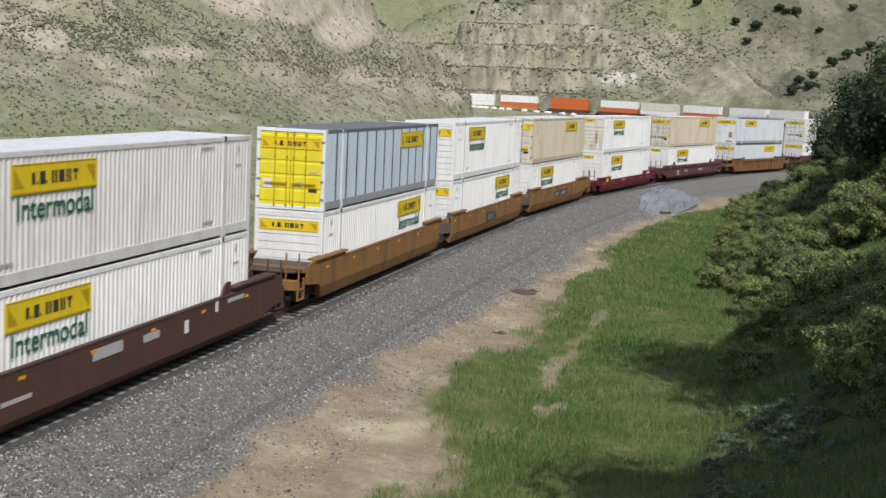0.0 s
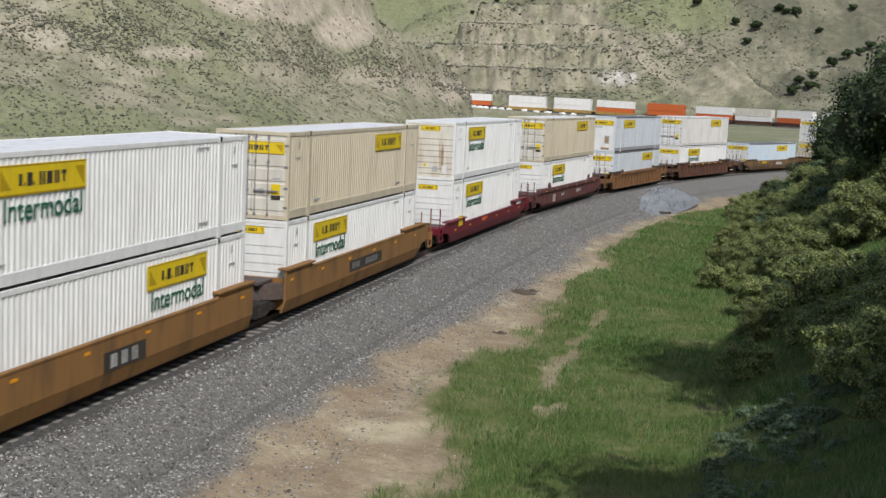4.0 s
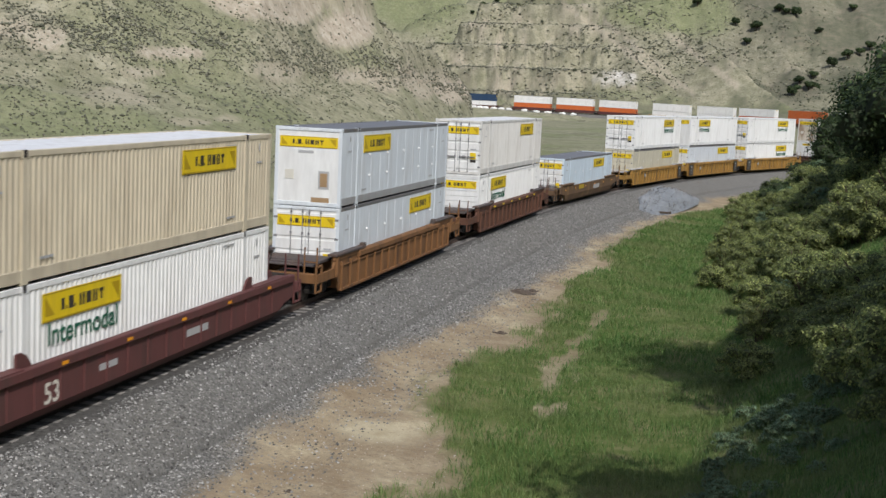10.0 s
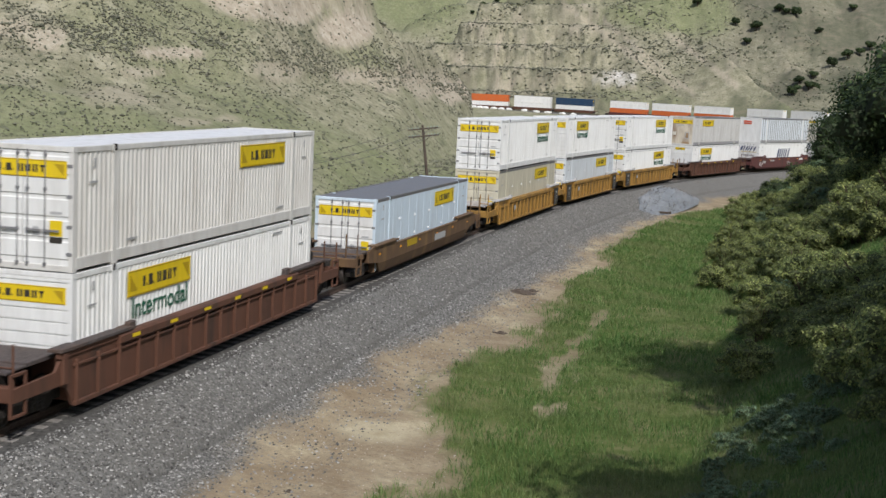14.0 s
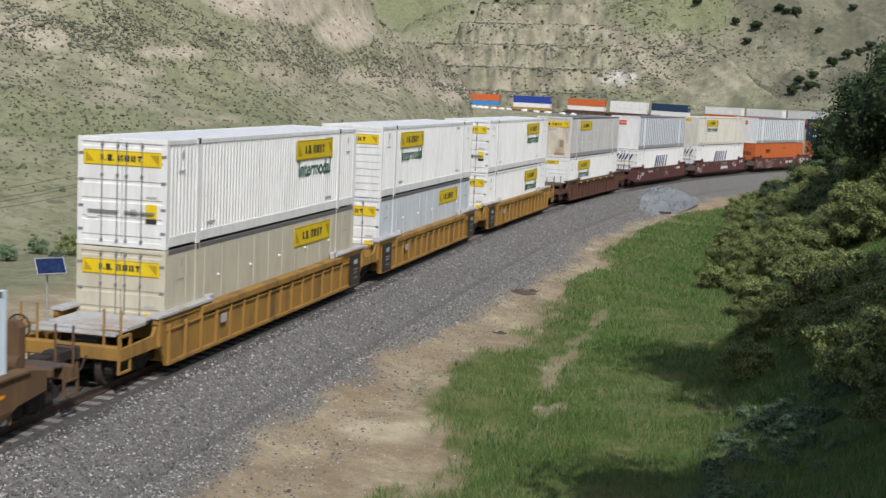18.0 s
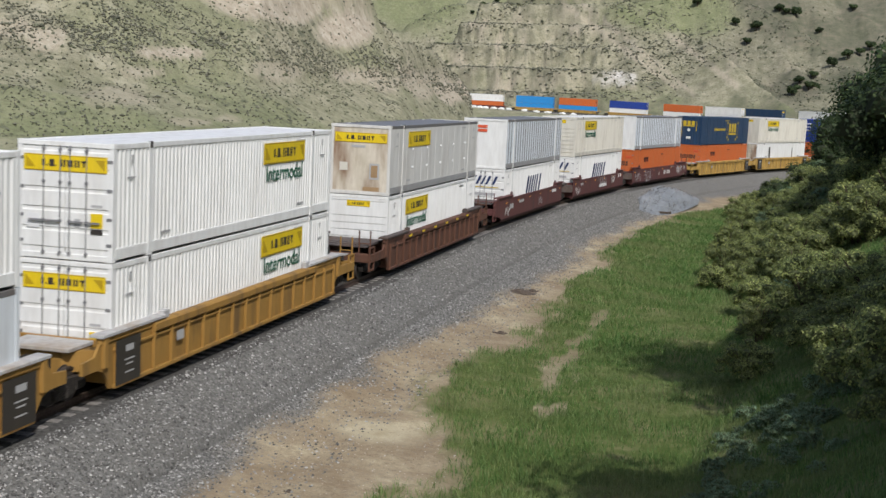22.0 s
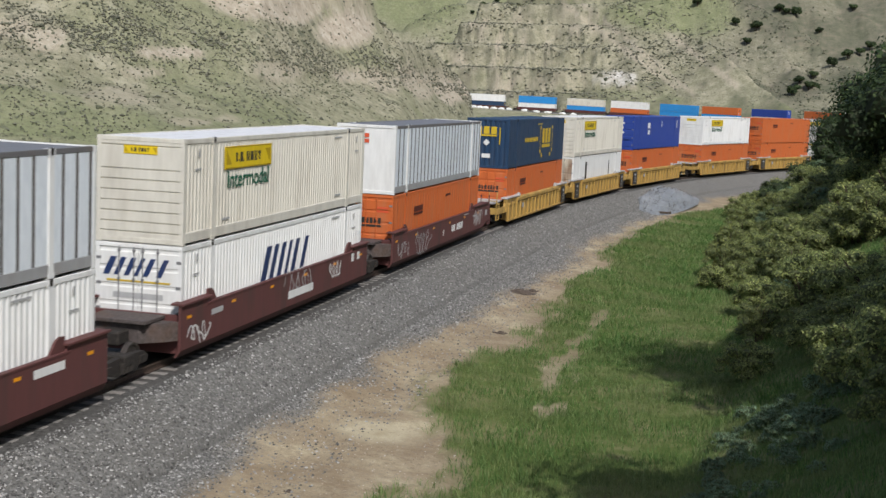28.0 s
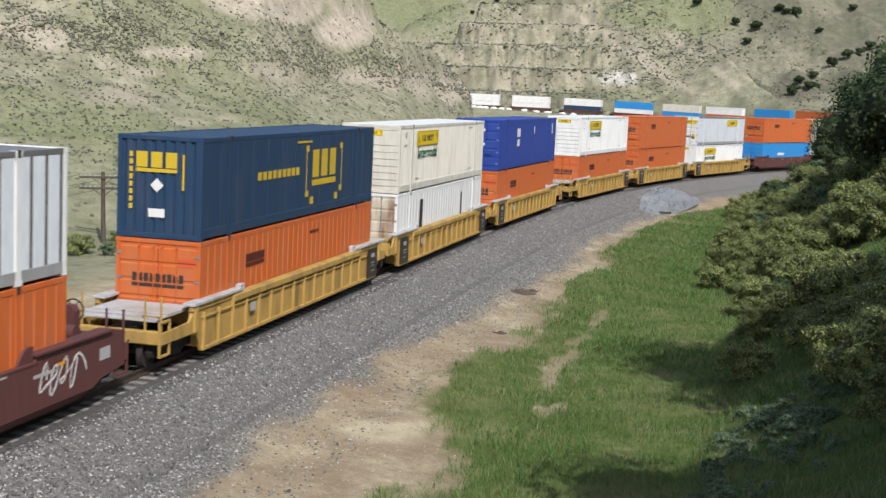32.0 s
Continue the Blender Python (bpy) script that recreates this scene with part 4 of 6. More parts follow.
for s, lat, kind, k in ((8.0, -21.0, "olive", 1.6), (4.5, -21.6, "olive", 1.5), (10.5, -19.5, "olive", 1.4), (1.0, -22.0, "olive", 1.4), (7.5, -24.0, "olive", 1.8), (5.2, -19.2, "olive", 1.4), (2.4, -20.0, "olive", 1.5), (-2.6, -20.0, "olive", 1.2), (-0.4, -21.2, "olive", 1.4), (12.5, -18.6, "olive", 1.1), (34, -21.5, "olive", 2.0), (38, -23.0, "olive", 2.2), (41, -21.0, "olive", 2.1), (44, -24.0, "olive", 2.3), (47, -22.0, "olive", 2.2), (50, -24.5, "olive", 2.4), (36, -25.0, "olive", 2.2), (53, -22.0, "olive", 2.3), (57, -23.0, "olive", 2.3), (46, -26.5, "olive", 2.3), (11.5, -22.5, "olive", 1.8)):
    bush(kind, int(g.integers(0, 4)), beside(s, lat), k, g.uniform(0, 6.28))
for s, lat, k in ((92, -13.5, 2.0), (96, -15.5, 2.4), (99, -13.0, 2.0), (101, -18.0, 2.9), (104, -15.5, 2.5), (88, -12.6, 2.0), (95, -18.0, 3.0)):
    bush("dark", int(g.integers(0, 4)), beside(s, lat), k, g.uniform(0, 6.28))
for i in range(70):
    s = g.uniform(-5.0, 6.0)
    lat = -15.6 - 3.4 * g.random() - 0.12 * s
    ob = bush("sage", int(g.integers(0, 4)), beside(s, lat) - Vector((0, 0, 0.12)), g.uniform(0.20, 0.42), g.uniform(0, 6.28))
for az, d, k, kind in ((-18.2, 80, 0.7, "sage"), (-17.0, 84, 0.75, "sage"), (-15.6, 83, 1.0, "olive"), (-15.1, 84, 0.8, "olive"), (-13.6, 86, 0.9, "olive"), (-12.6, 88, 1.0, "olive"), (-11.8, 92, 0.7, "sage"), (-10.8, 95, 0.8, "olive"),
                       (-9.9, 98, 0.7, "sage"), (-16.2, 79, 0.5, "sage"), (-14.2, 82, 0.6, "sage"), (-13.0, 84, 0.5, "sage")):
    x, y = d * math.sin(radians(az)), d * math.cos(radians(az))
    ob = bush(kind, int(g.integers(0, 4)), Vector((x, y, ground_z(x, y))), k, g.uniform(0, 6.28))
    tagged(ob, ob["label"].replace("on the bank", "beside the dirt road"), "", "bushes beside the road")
# oaks on the bank behind the bushes, then five unseen ones added beside the camera to cast shade on the grass and
# bushes
for i, (x, y, tall) in enumerate(((25.8, 74.0, 9.0), (27.8, 77.0, 11.0), (29.0, 84.0, 9.5), (30.8, 92.0, 9.0), (27.2, 82.0, 7.0), (12.2, 17.2, 12.0), (17.5, 19.5, 9.5), (21.9, 27.3, 18.5), (23.6, 36.5, 13.0), (15.8, 26.0, 8.5))):
    oak(Vector((x, y, ground_z(x, y) - 0.1)), tall, i * 1.3, i % 3, leaf=0.022)

for i, (s, lat, tall) in enumerate(((90, -13.2, 3.8), (93.5, -15.2, 5.0), (97, -17.2, 6.8), (101, -19.0, 8.6), (106, -18.4, 9.0))):
    oak(beside(s, lat) - Vector((0, 0, 0.1 + 0.12 * tall)), tall * 1.12, i * 1.7, i % 3, "low dark green oak tree on the bank above the curve", leaf=0.022)

# oaks dotted over the far hills
for i, (x, y, z, tall) in enumerate(((210, 930, 36.7, 11), (201, 918, 26.7, 9), (330, 1300, 62.3, 14), (317, 1312, 66.7, 13), (322, 1306, 64, 12), (197, 939, 40.4, 8), (176, 971, 54.6, 9), (222, 832, -1.4, 10), (210, 826, -5.0, 9),
                                     (218, 840, 1.9, 9), (231, 857, 5.5, 9), (246, 871, 13, 10), (356, 1212, 22.8, 14), (383, 1236, 31.3, 15), (386, 1201, 16.2, 16), (346, 1272, 46.2, 10), (388, 1314, 69.9, 12),
                                     (34, 997, 53.6, 6), (24, 993, 50.3, 6), (16, 985, 44.4, 5), (227, 836, -2, 8), (214, 830, -3, 8), (370, 1222, 26, 13))):
    oak(Vector((x, y, z - 0.3)), tall * 0.75, i * 2.1, i % 3, "dark green oak tree on a far hillside", leaf=0.05)

# ---- telegraph line ----


def telegraph_pole(x, y, top, lean, arms, words):
    z0 = ground_z(x, y) - 0.4
    root = tagged(new("telegraph_pole"), words, "telegraph pole", "telegraph poles")
    root.matrix_basis = Matrix.Translation((x, y, z0)) @ Matrix.Rotation(radians(lean), 4, "Y") @ Matrix.Rotation(radians(8), 4, "Z")
    h = top - z0
    bm = bmesh.new()
    tube(bm, (0, 0, 0), (0, 0, h), 0.17, 0.12, 12)
    part("post", bm, WOOD_POLE, root)
    for i in range(arms):
        z = h - 0.35 - i * 0.72
        arm = part("crossarm", shared("arm", "crossarm", WOOD_POLE, beam_block(-1.5, 1.5, -0.06, 0.06, -0.07, 0.07)), WOOD_POLE, root, "", Matrix.Translation((0, -0.18, z)))
        for k in range(10):
            xx = -1.4 + k * 0.31 + (0.02 if k > 4 else 0)
            if abs(xx) > 0.2:
                part("insulator", shared("insul", "insulator", GLASS, lambda bm: (tube(bm, (0, 0, 0.06), (0, 0, 0.20), 0.045, 0.03, 8))), GLASS, arm, "", Matrix.Translation((xx, 0, 0)))
        for sx in (-1, 1):
            part("brace", shared(("brace", sx), "brace", WOOD_POLE, lambda bm, sx=sx: tube(bm, (sx * 0.62, 0.02, -0.06), (0.0, 0.1, -0.55), 0.025, sides=5)), WOOD_POLE, root, "", Matrix.Translation((0, -0.18, z)))
    return root


def beam_block(x0, x1, y0, y1, z0, z1):
    return lambda bm: box(bm, x0, x1, y0, y1, z0, z1)


telegraph_pole(-22.3, 87.2, 0.72, 0, 2, "weathered telegraph pole with two crossarms beside the dirt road")
telegraph_pole(-1.55, 132.0, 2.35, -6.5, 2, "leaning weathered telegraph pole with two crossarms on the slope")
telegraph_pole(25.9, 156.0, 2.9, 1.5, 2, "dark telegraph pole with two crossarms beyond the curve")
telegraph_pole(-20.5, 110.0, -3.4, 0, 0, "bare stub of an old dark telegraph pole")


def wire(p, q, sag):
    bm = bmesh.new()
    pts = [Vector(p).lerp(Vector(q), t) - Vector((0, 0, sag * 4 * t * (1 - t))) for t in np.linspace(0, 1, 13)]
    for a, b in zip(pts, pts[1:]):
        tube(bm, a, b, 0.016, sides=4)
    tagged(new("telegraph_wire", finish("telegraph_wire", bm, WIRE)), "thin dark sagging wire strung between telegraph poles", "wire", "telegraph wires")


for dx, dz in ((-1.3, 0.25), (1.3, 0.25), (-1.0, -0.45), (0.9, -0.45)):
    wire((-22.3 + dx, 87.0, 0.30 + dz), (-1.9 + dx, 131.8, 1.95 + dz), 1.3)
    wire((-22.3 + dx, 87.0, 0.30 + dz), (-46 + dx, 47.0, 1.2 + dz), 1.4)

# ---- trackside things ----
p = Vector((-14.6, 48.9, ground_z(-14.6, 48.9)))
panel_root = tagged(new("solar_panel"), "small dark blue solar panel on a thin galvanised post", "solar panel")
panel_root.matrix_basis = Matrix.Translation(p)
_bm = bmesh.new()
tube(_bm, (0, 0, -0.3), (0, 0, 3.06), 0.04, sides=10)
part("post", _bm, GALVANISED, panel_root)
tilt = Matrix.Translation((0.14, 0, 3.03)) @ Matrix.Rotation(radians(28), 4, "Z") @ Matrix.Rotation(radians(42), 4, "X")
_bm = bmesh.new()
box(_bm, -0.5, 0.5, -0.36, 0.36, -0.02, 0.02)
part("cell_plate", _bm, PANEL_BLUE, panel_root, "dark blue cells", tilt)
for (x0, x1, y0, y1) in ((-0.53, 0.53, -0.39, -0.36), (-0.53, 0.53, 0.36, 0.39), (-0.53, -0.5, -0.36, 0.36), (0.5, 0.53, -0.36, 0.36)):
    _bm = bmesh.new()
    box(_bm, x0, x1, y0, y1, -0.03, 0.03)
    part("frame_bar", _bm, GALVANISED, panel_root, "", tilt)
_bm = bmesh.new()
tube(_bm, (0, 0.0, 2.66), (0.14, 0.1, 2.99), 0.025, sides=6)
part("strut", _bm, GALVANISED, panel_root)


def mound(name, at, rx, ry, h, mat, words, category, sink=0.1, turn=0.0):
    bm = bmesh.new()
    rings, seg = 14, 40
    grid = []
    for i in range(rings + 1):
        r = i / rings
        row = []
        for j in range(seg):
            a = 2 * math.pi * j / seg
            nz = noise.fractal(Vector((math.cos(a) * r * 2.2, math.sin(a) * r * 2.2, 3.3)), 0.8, 2.0, 4)
            z = h * (0.3 * (1 - r) + 0.7 * (1 - r * r)) * (1 + 0.22 * nz) + 0.08 * nz - sink * r ** 2
            row.append(bm.verts.new((math.cos(a) * r * rx * (1 + 0.12 * nz), math.sin(a) * r * ry * (1 + 0.1 * nz), z)))
        grid.append(row)
    for i in range(rings):
        for j in range(seg):
            k = (j + 1) % seg
            if i == 0:
                if j == 0:
                    bm.faces.new(grid[1])
                continue
            bm.faces.new((grid[i][j], grid[i][k], grid[i + 1][k], grid[i + 1][j]))
    for v in [v for v in bm.verts if not v.link_faces]:
        bm.verts.remove(v)
    ob = new(name, finish(name, bm, mat))
    ob.matrix_basis = Matrix.Translation(at) @ Matrix.Rotation(turn, 4, "Z")
    return tagged(ob, words, category)


p = beside(86.5, -3.2)
heap = mound("gravel", p, 11.5, 2.4, 1.40, GRAVEL_GREY, "broad grey heap of crushed gravel beside the track", "spoil heap", 0.5, float(np.interp(90.5, ARC, HEADING)))
_g = np.random.default_rng(31)
_r, _a = np.sqrt(_g.random(900)) * 0.97, _g.uniform(0, 2 * math.pi, 900)
_lay = np.stack([_r * np.cos(_a) * 11.5, _r * np.sin(_a) * 2.4, 1.40 * (0.3 * (1 - _r) + 0.7 * (1 - _r ** 2)) - 0.5 * _r ** 2], 1)
tagged(heap, kind="stuff")
tagged(part("loose_stone", scatter_mesh("loose_stone", _lay, _g.uniform(0.03, 0.08, 900), STONE_MIX), STONE_MIX, heap, "loose crushed stones"), kind="stuff")
q = beside(80, -4.4)
_bm = bmesh.new()
box(_bm, -1.3, 1.3, -0.11, 0.11, 0.0, 0.16)
bmesh.ops.bevel(_bm, geom=_bm.edges[:], offset=0.02, segments=1, affect="EDGES")
old_tie = tagged(new("old_tie", finish("old_tie", _bm, WOOD_POLE)), "dark discarded timber tie lying by the gravel", "timber")
old_tie.matrix_basis = Matrix.Translation(q + Vector((0, 0, 0.0))) @ Matrix.Rotation(radians(-20), 4, "Z")
for s, lat, k in ((29.5, -4.9, 0.6), (30.5, -5.4, 0.4), (-4.6, -5.9, 0.14), (18.5, -6.3, 0.3)):
    q = beside(s, lat)
    ob = mound("debris", q, k * 1.6, k, k * 0.22, WOOD_POLE, "flat dark scrap of debris lying on the dirt", "debris")
for i, az in enumerate((0.98, 1.12, 1.38, 1.62, 1.98, 2.30, 2.62, 3.28, 3.78, 4.28, 4.90, 5.35)):
    x, y = 485 * math.sin(radians(az)), 485 * math.cos(radians(az))
    bm = bmesh.new()
    bmesh.ops.create_icosphere(bm, subdivisions=2, radius=1)
    for v in bm.verts:
        v.co = Vector((v.co.x * 1.25, v.co.y * 0.8, v.co.z * 0.55)) * (1 + 0.35 * noise.noise(v.co * 1.6 + Vector((i * 3.1, 0, 0))))
    ob = tagged(new("boulder", finish("boulder", bm, STONE_WHITE)), "white boulder in a row on the levee", "boulder", "white boulders")
    ob.location = (x, y, ground_z(x, y) + 0.25)

# ---- train ----
LONG, WIDE, TALL = 16.15, 2.59, 2.896
LOW_Z, UP_Z = 0.90, 3.82
HX, HY = LONG / 2, WIDE / 2
MOVING = []


def side_sheet(kind):
    """One long wall between the end posts and the rails, facing -y, its outer face near y = 0."""
    def build(bm):
        if kind == "plate":
            prof = []
            x = -HX + 0.1
            while x < HX - 0.5:
                prof += [(x, 0.0), (x + 1.16, 0.0), (x + 1.17, 0.012), (x + 1.20, 0.012)]
                x += 1.2269
        else:
            pitch, deep, flat, web = {"rib": (0.225, 0.036, 0.36, 0.15), "post": (0.61, 0.035, 0.76, 0.05), "bay": (1.2192, 0.02, 0.88, 0.02), "wave": (0.46, 0.020, 0.84, 0.05)}[kind]
            prof, x = [], -HX + 0.12
            while x < HX - 0.12 - pitch:
                prof += [(x, 0.0), (x + pitch * flat, 0.0), (x + pitch * (flat + web), deep), (x + pitch * (1 - web), deep)]
                x += pitch
            prof += [(x, 0.0), (HX - 0.1, 0.0)]
        rows = [[bm.verts.new((a, b, z)) for a, b in prof] for z in (0.30, TALL - 0.12)]
        for i in range(len(prof) - 1):
            bm.faces.new((rows[0][i], rows[0][i + 1], rows[1][i + 1], rows[1][i]))
    return build


def beam(x0, x1, y0, y1, z0, z1):
    def build(bm):
        v = box(bm, x0, x1, y0, y1, z0, z1)
        bmesh.ops.bevel(bm, geom=bm.edges[:], offset=min(x1 - x0, y1 - y0, z1 - z0) * 0.12, segments=1, affect="EDGES")
    return build


def panel(w, h, t=0.012):
    return lambda bm: box(bm, -w / 2, w / 2, -t, 0, -h / 2, h / 2)


LETTER_BARS = ((-0.30, 0.030, 0.36), (-0.255, 0.012, 0.10), (-0.20, 0.050, 0.40), (-0.155, 0.012, 0.10), (-0.085, 0.022, 0.40), (-0.045, 0.022, 0.40), (0.02, 0.055, 0.38), (0.085, 0.020, 0.40), (0.12, 0.020, 0.40),
               (0.185, 0.050, 0.12), (0.185, 0.018, 0.36))


def brand_panel(parent, x, z, y, w, h, turn=0, plate=YELLOW):
    """A yellow sign with border lines, corner wedges, and dark bars in place of its maker's name. It faces -y, or -x when turned."""
    at = Matrix.Translation((x, y, z)) @ Matrix.Rotation(radians(turn), 4, "Z")
    sign = part("sign_panel", shared(("sign", w, h), "sign_panel", plate, panel(w, h)), plate, parent, "yellow sign panel with dark bars", at)
    def strokes(bm):
        for bx, bw, bh in LETTER_BARS:
            up = 0.14 * h if bh == 0.12 else (-0.15 * h if bh == 0.10 else 0)
            x0, hw, hh = bx * w + 0.04 * w, bw * w * 0.575, bh * h * 0.55
            box(bm, x0 - hw, x0 + hw, -0.018, -0.012, up - hh, up + hh)

    def edging(bm):
        for zz in (-0.46, 0.46):
            box(bm, -w * 0.49, w * 0.49, -0.0165, -0.012, h * (zz - 0.025), h * (zz + 0.025))
        for sx in (-1, 1):
            prism(bm, [(sx * w * 0.47, sx * h * 0.30), (sx * w * 0.36, sx * h * 0.30), (sx * w * 0.47, -sx * h * 0.38)], 1, -0.0165, -0.012)

    tagged(part("bar", shared(("bar", w, h), "bar", INK, strokes), INK, sign), kind="stuff")
    part("border", shared(("border", w, h), "border", OCHRE, edging), OCHRE, sign)
    return sign


def bulkhead(bm):
    """Front wall facing -x: broad flat panels parted by narrow sunk grooves."""
    pr = [(0.05, 0.1), (0.05, TALL - 0.1), (-0.02, TALL - 0.1)]
    for z in (2.66, 2.02, 1.73, 1.44, 1.15, 0.86, 0.57, 0.30):
        pr += [(-0.02, z + 0.022), (0.02, z + 0.010), (0.02, z - 0.010), (-0.02, z - 0.022)]
    pr.append((-0.02, 0.1))
    prism(bm, pr, 1, -HY + 0.12, HY - 0.12)


def fluted(bm):
    """Front wall facing -x with upright flutes."""
    pr = [(0.06, -HY + 0.1)]
    y = -HY + 0.1
    while y < HY - 0.3:
        pr += [(-0.02, y), (-0.02, y + 0.12), (0.03, y + 0.17), (0.03, y + 0.25)]
        y += 0.30
    pr += [(-0.02, y), (-0.02, HY - 0.1), (0.06, HY - 0.1)]
    prism(bm, pr, 2, 0.1, TALL - 0.1)


def door_leaf(bm):
    """One door leaf facing -x with pressed panels, from y = 0.01 to 1.17."""
    pr = [(0.05, 0.14), (0.05, TALL - 0.12), (0.0, TALL - 0.12)]
    for i in range(4, -1, -1):
        z = 0.28 + i * 0.49
        pr += [(0.0, z + 0.43), (-0.024, z + 0.40), (-0.024, z + 0.03), (0.0, z)]
    pr.append((0.0, 0.14))
    prism(bm, pr, 1, 0.012, 1.17)


def stud(bm):
    tube(bm, (0, 0, 0), (0, -0.05, 0), 0.055, 0.03, 8)


def rod(bm):
    tube(bm, (0, 0, 0.12), (0, 0, TALL - 0.1), 0.015, sides=6)
    for z in (0.16, 0.95, 1.9, TALL - 0.2):
        box(bm, -0.025, 0.03, -0.035, 0.035, z - 0.035, z + 0.035)
    box(bm, -0.05, -0.02, -0.02, 0.38, 0.92, 0.97)


def corner_post(bm):
    v = box(bm, 0, 0.14, 0, 0.12, 0, TALL)
    box(bm, -0.006, 0.17, -0.006, 0.16, 0, 0.12)
    box(bm, -0.006, 0.17, -0.006, 0.16, TALL - 0.12, TALL + 0.004)


def stack_post(bm):
    box(bm, -0.10, 0.10, -0.012, 0.10, 0.0, TALL - 0.02)
    box(bm, -0.13, 0.13, -0.016, 0.14, 0.0, 0.13)
    box(bm, -0.13, 0.13, -0.016, 0.14, TALL - 0.17, TALL + 0.002)


def roof_sheet(bm):
    xs = np.linspace(-HX + 0.04, HX - 0.04, 54)
    rows = [[bm.verts.new((x, y, TALL - 0.02 - (0.018 if i % 2 else 0) * (abs(y) < 1.2))) for i, x in enumerate(xs)] for y in (-HY + 0.03, -1.15, 1.15, HY - 0.03)]
    for r in range(3):
        for i in range(len(xs) - 1):
            bm.faces.new((rows[r][i], rows[r][i + 1], rows[r + 1][i + 1], rows[r + 1][i]))


def floor_pan(bm):
    box(bm, -HX + 0.06, HX - 0.06, -HY + 0.06, HY - 0.06, 0.12, 0.16)


TONE_WORDS = {"white_paint": "white", "pale_grey_paint": "pale grey", "cream_paint": "cream", "buff_paint": "buff", "tan_paint": "tan", "light_plate": "light grey", "ice_blue_plate": "pale ice-blue",
              "bare_aluminium": "silver", "orange_paint": "orange", "navy_paint": "navy blue", "royal_blue_paint": "royal blue", "light_blue_paint": "light blue",
              "rust_stained_white": "rust-stained white"}


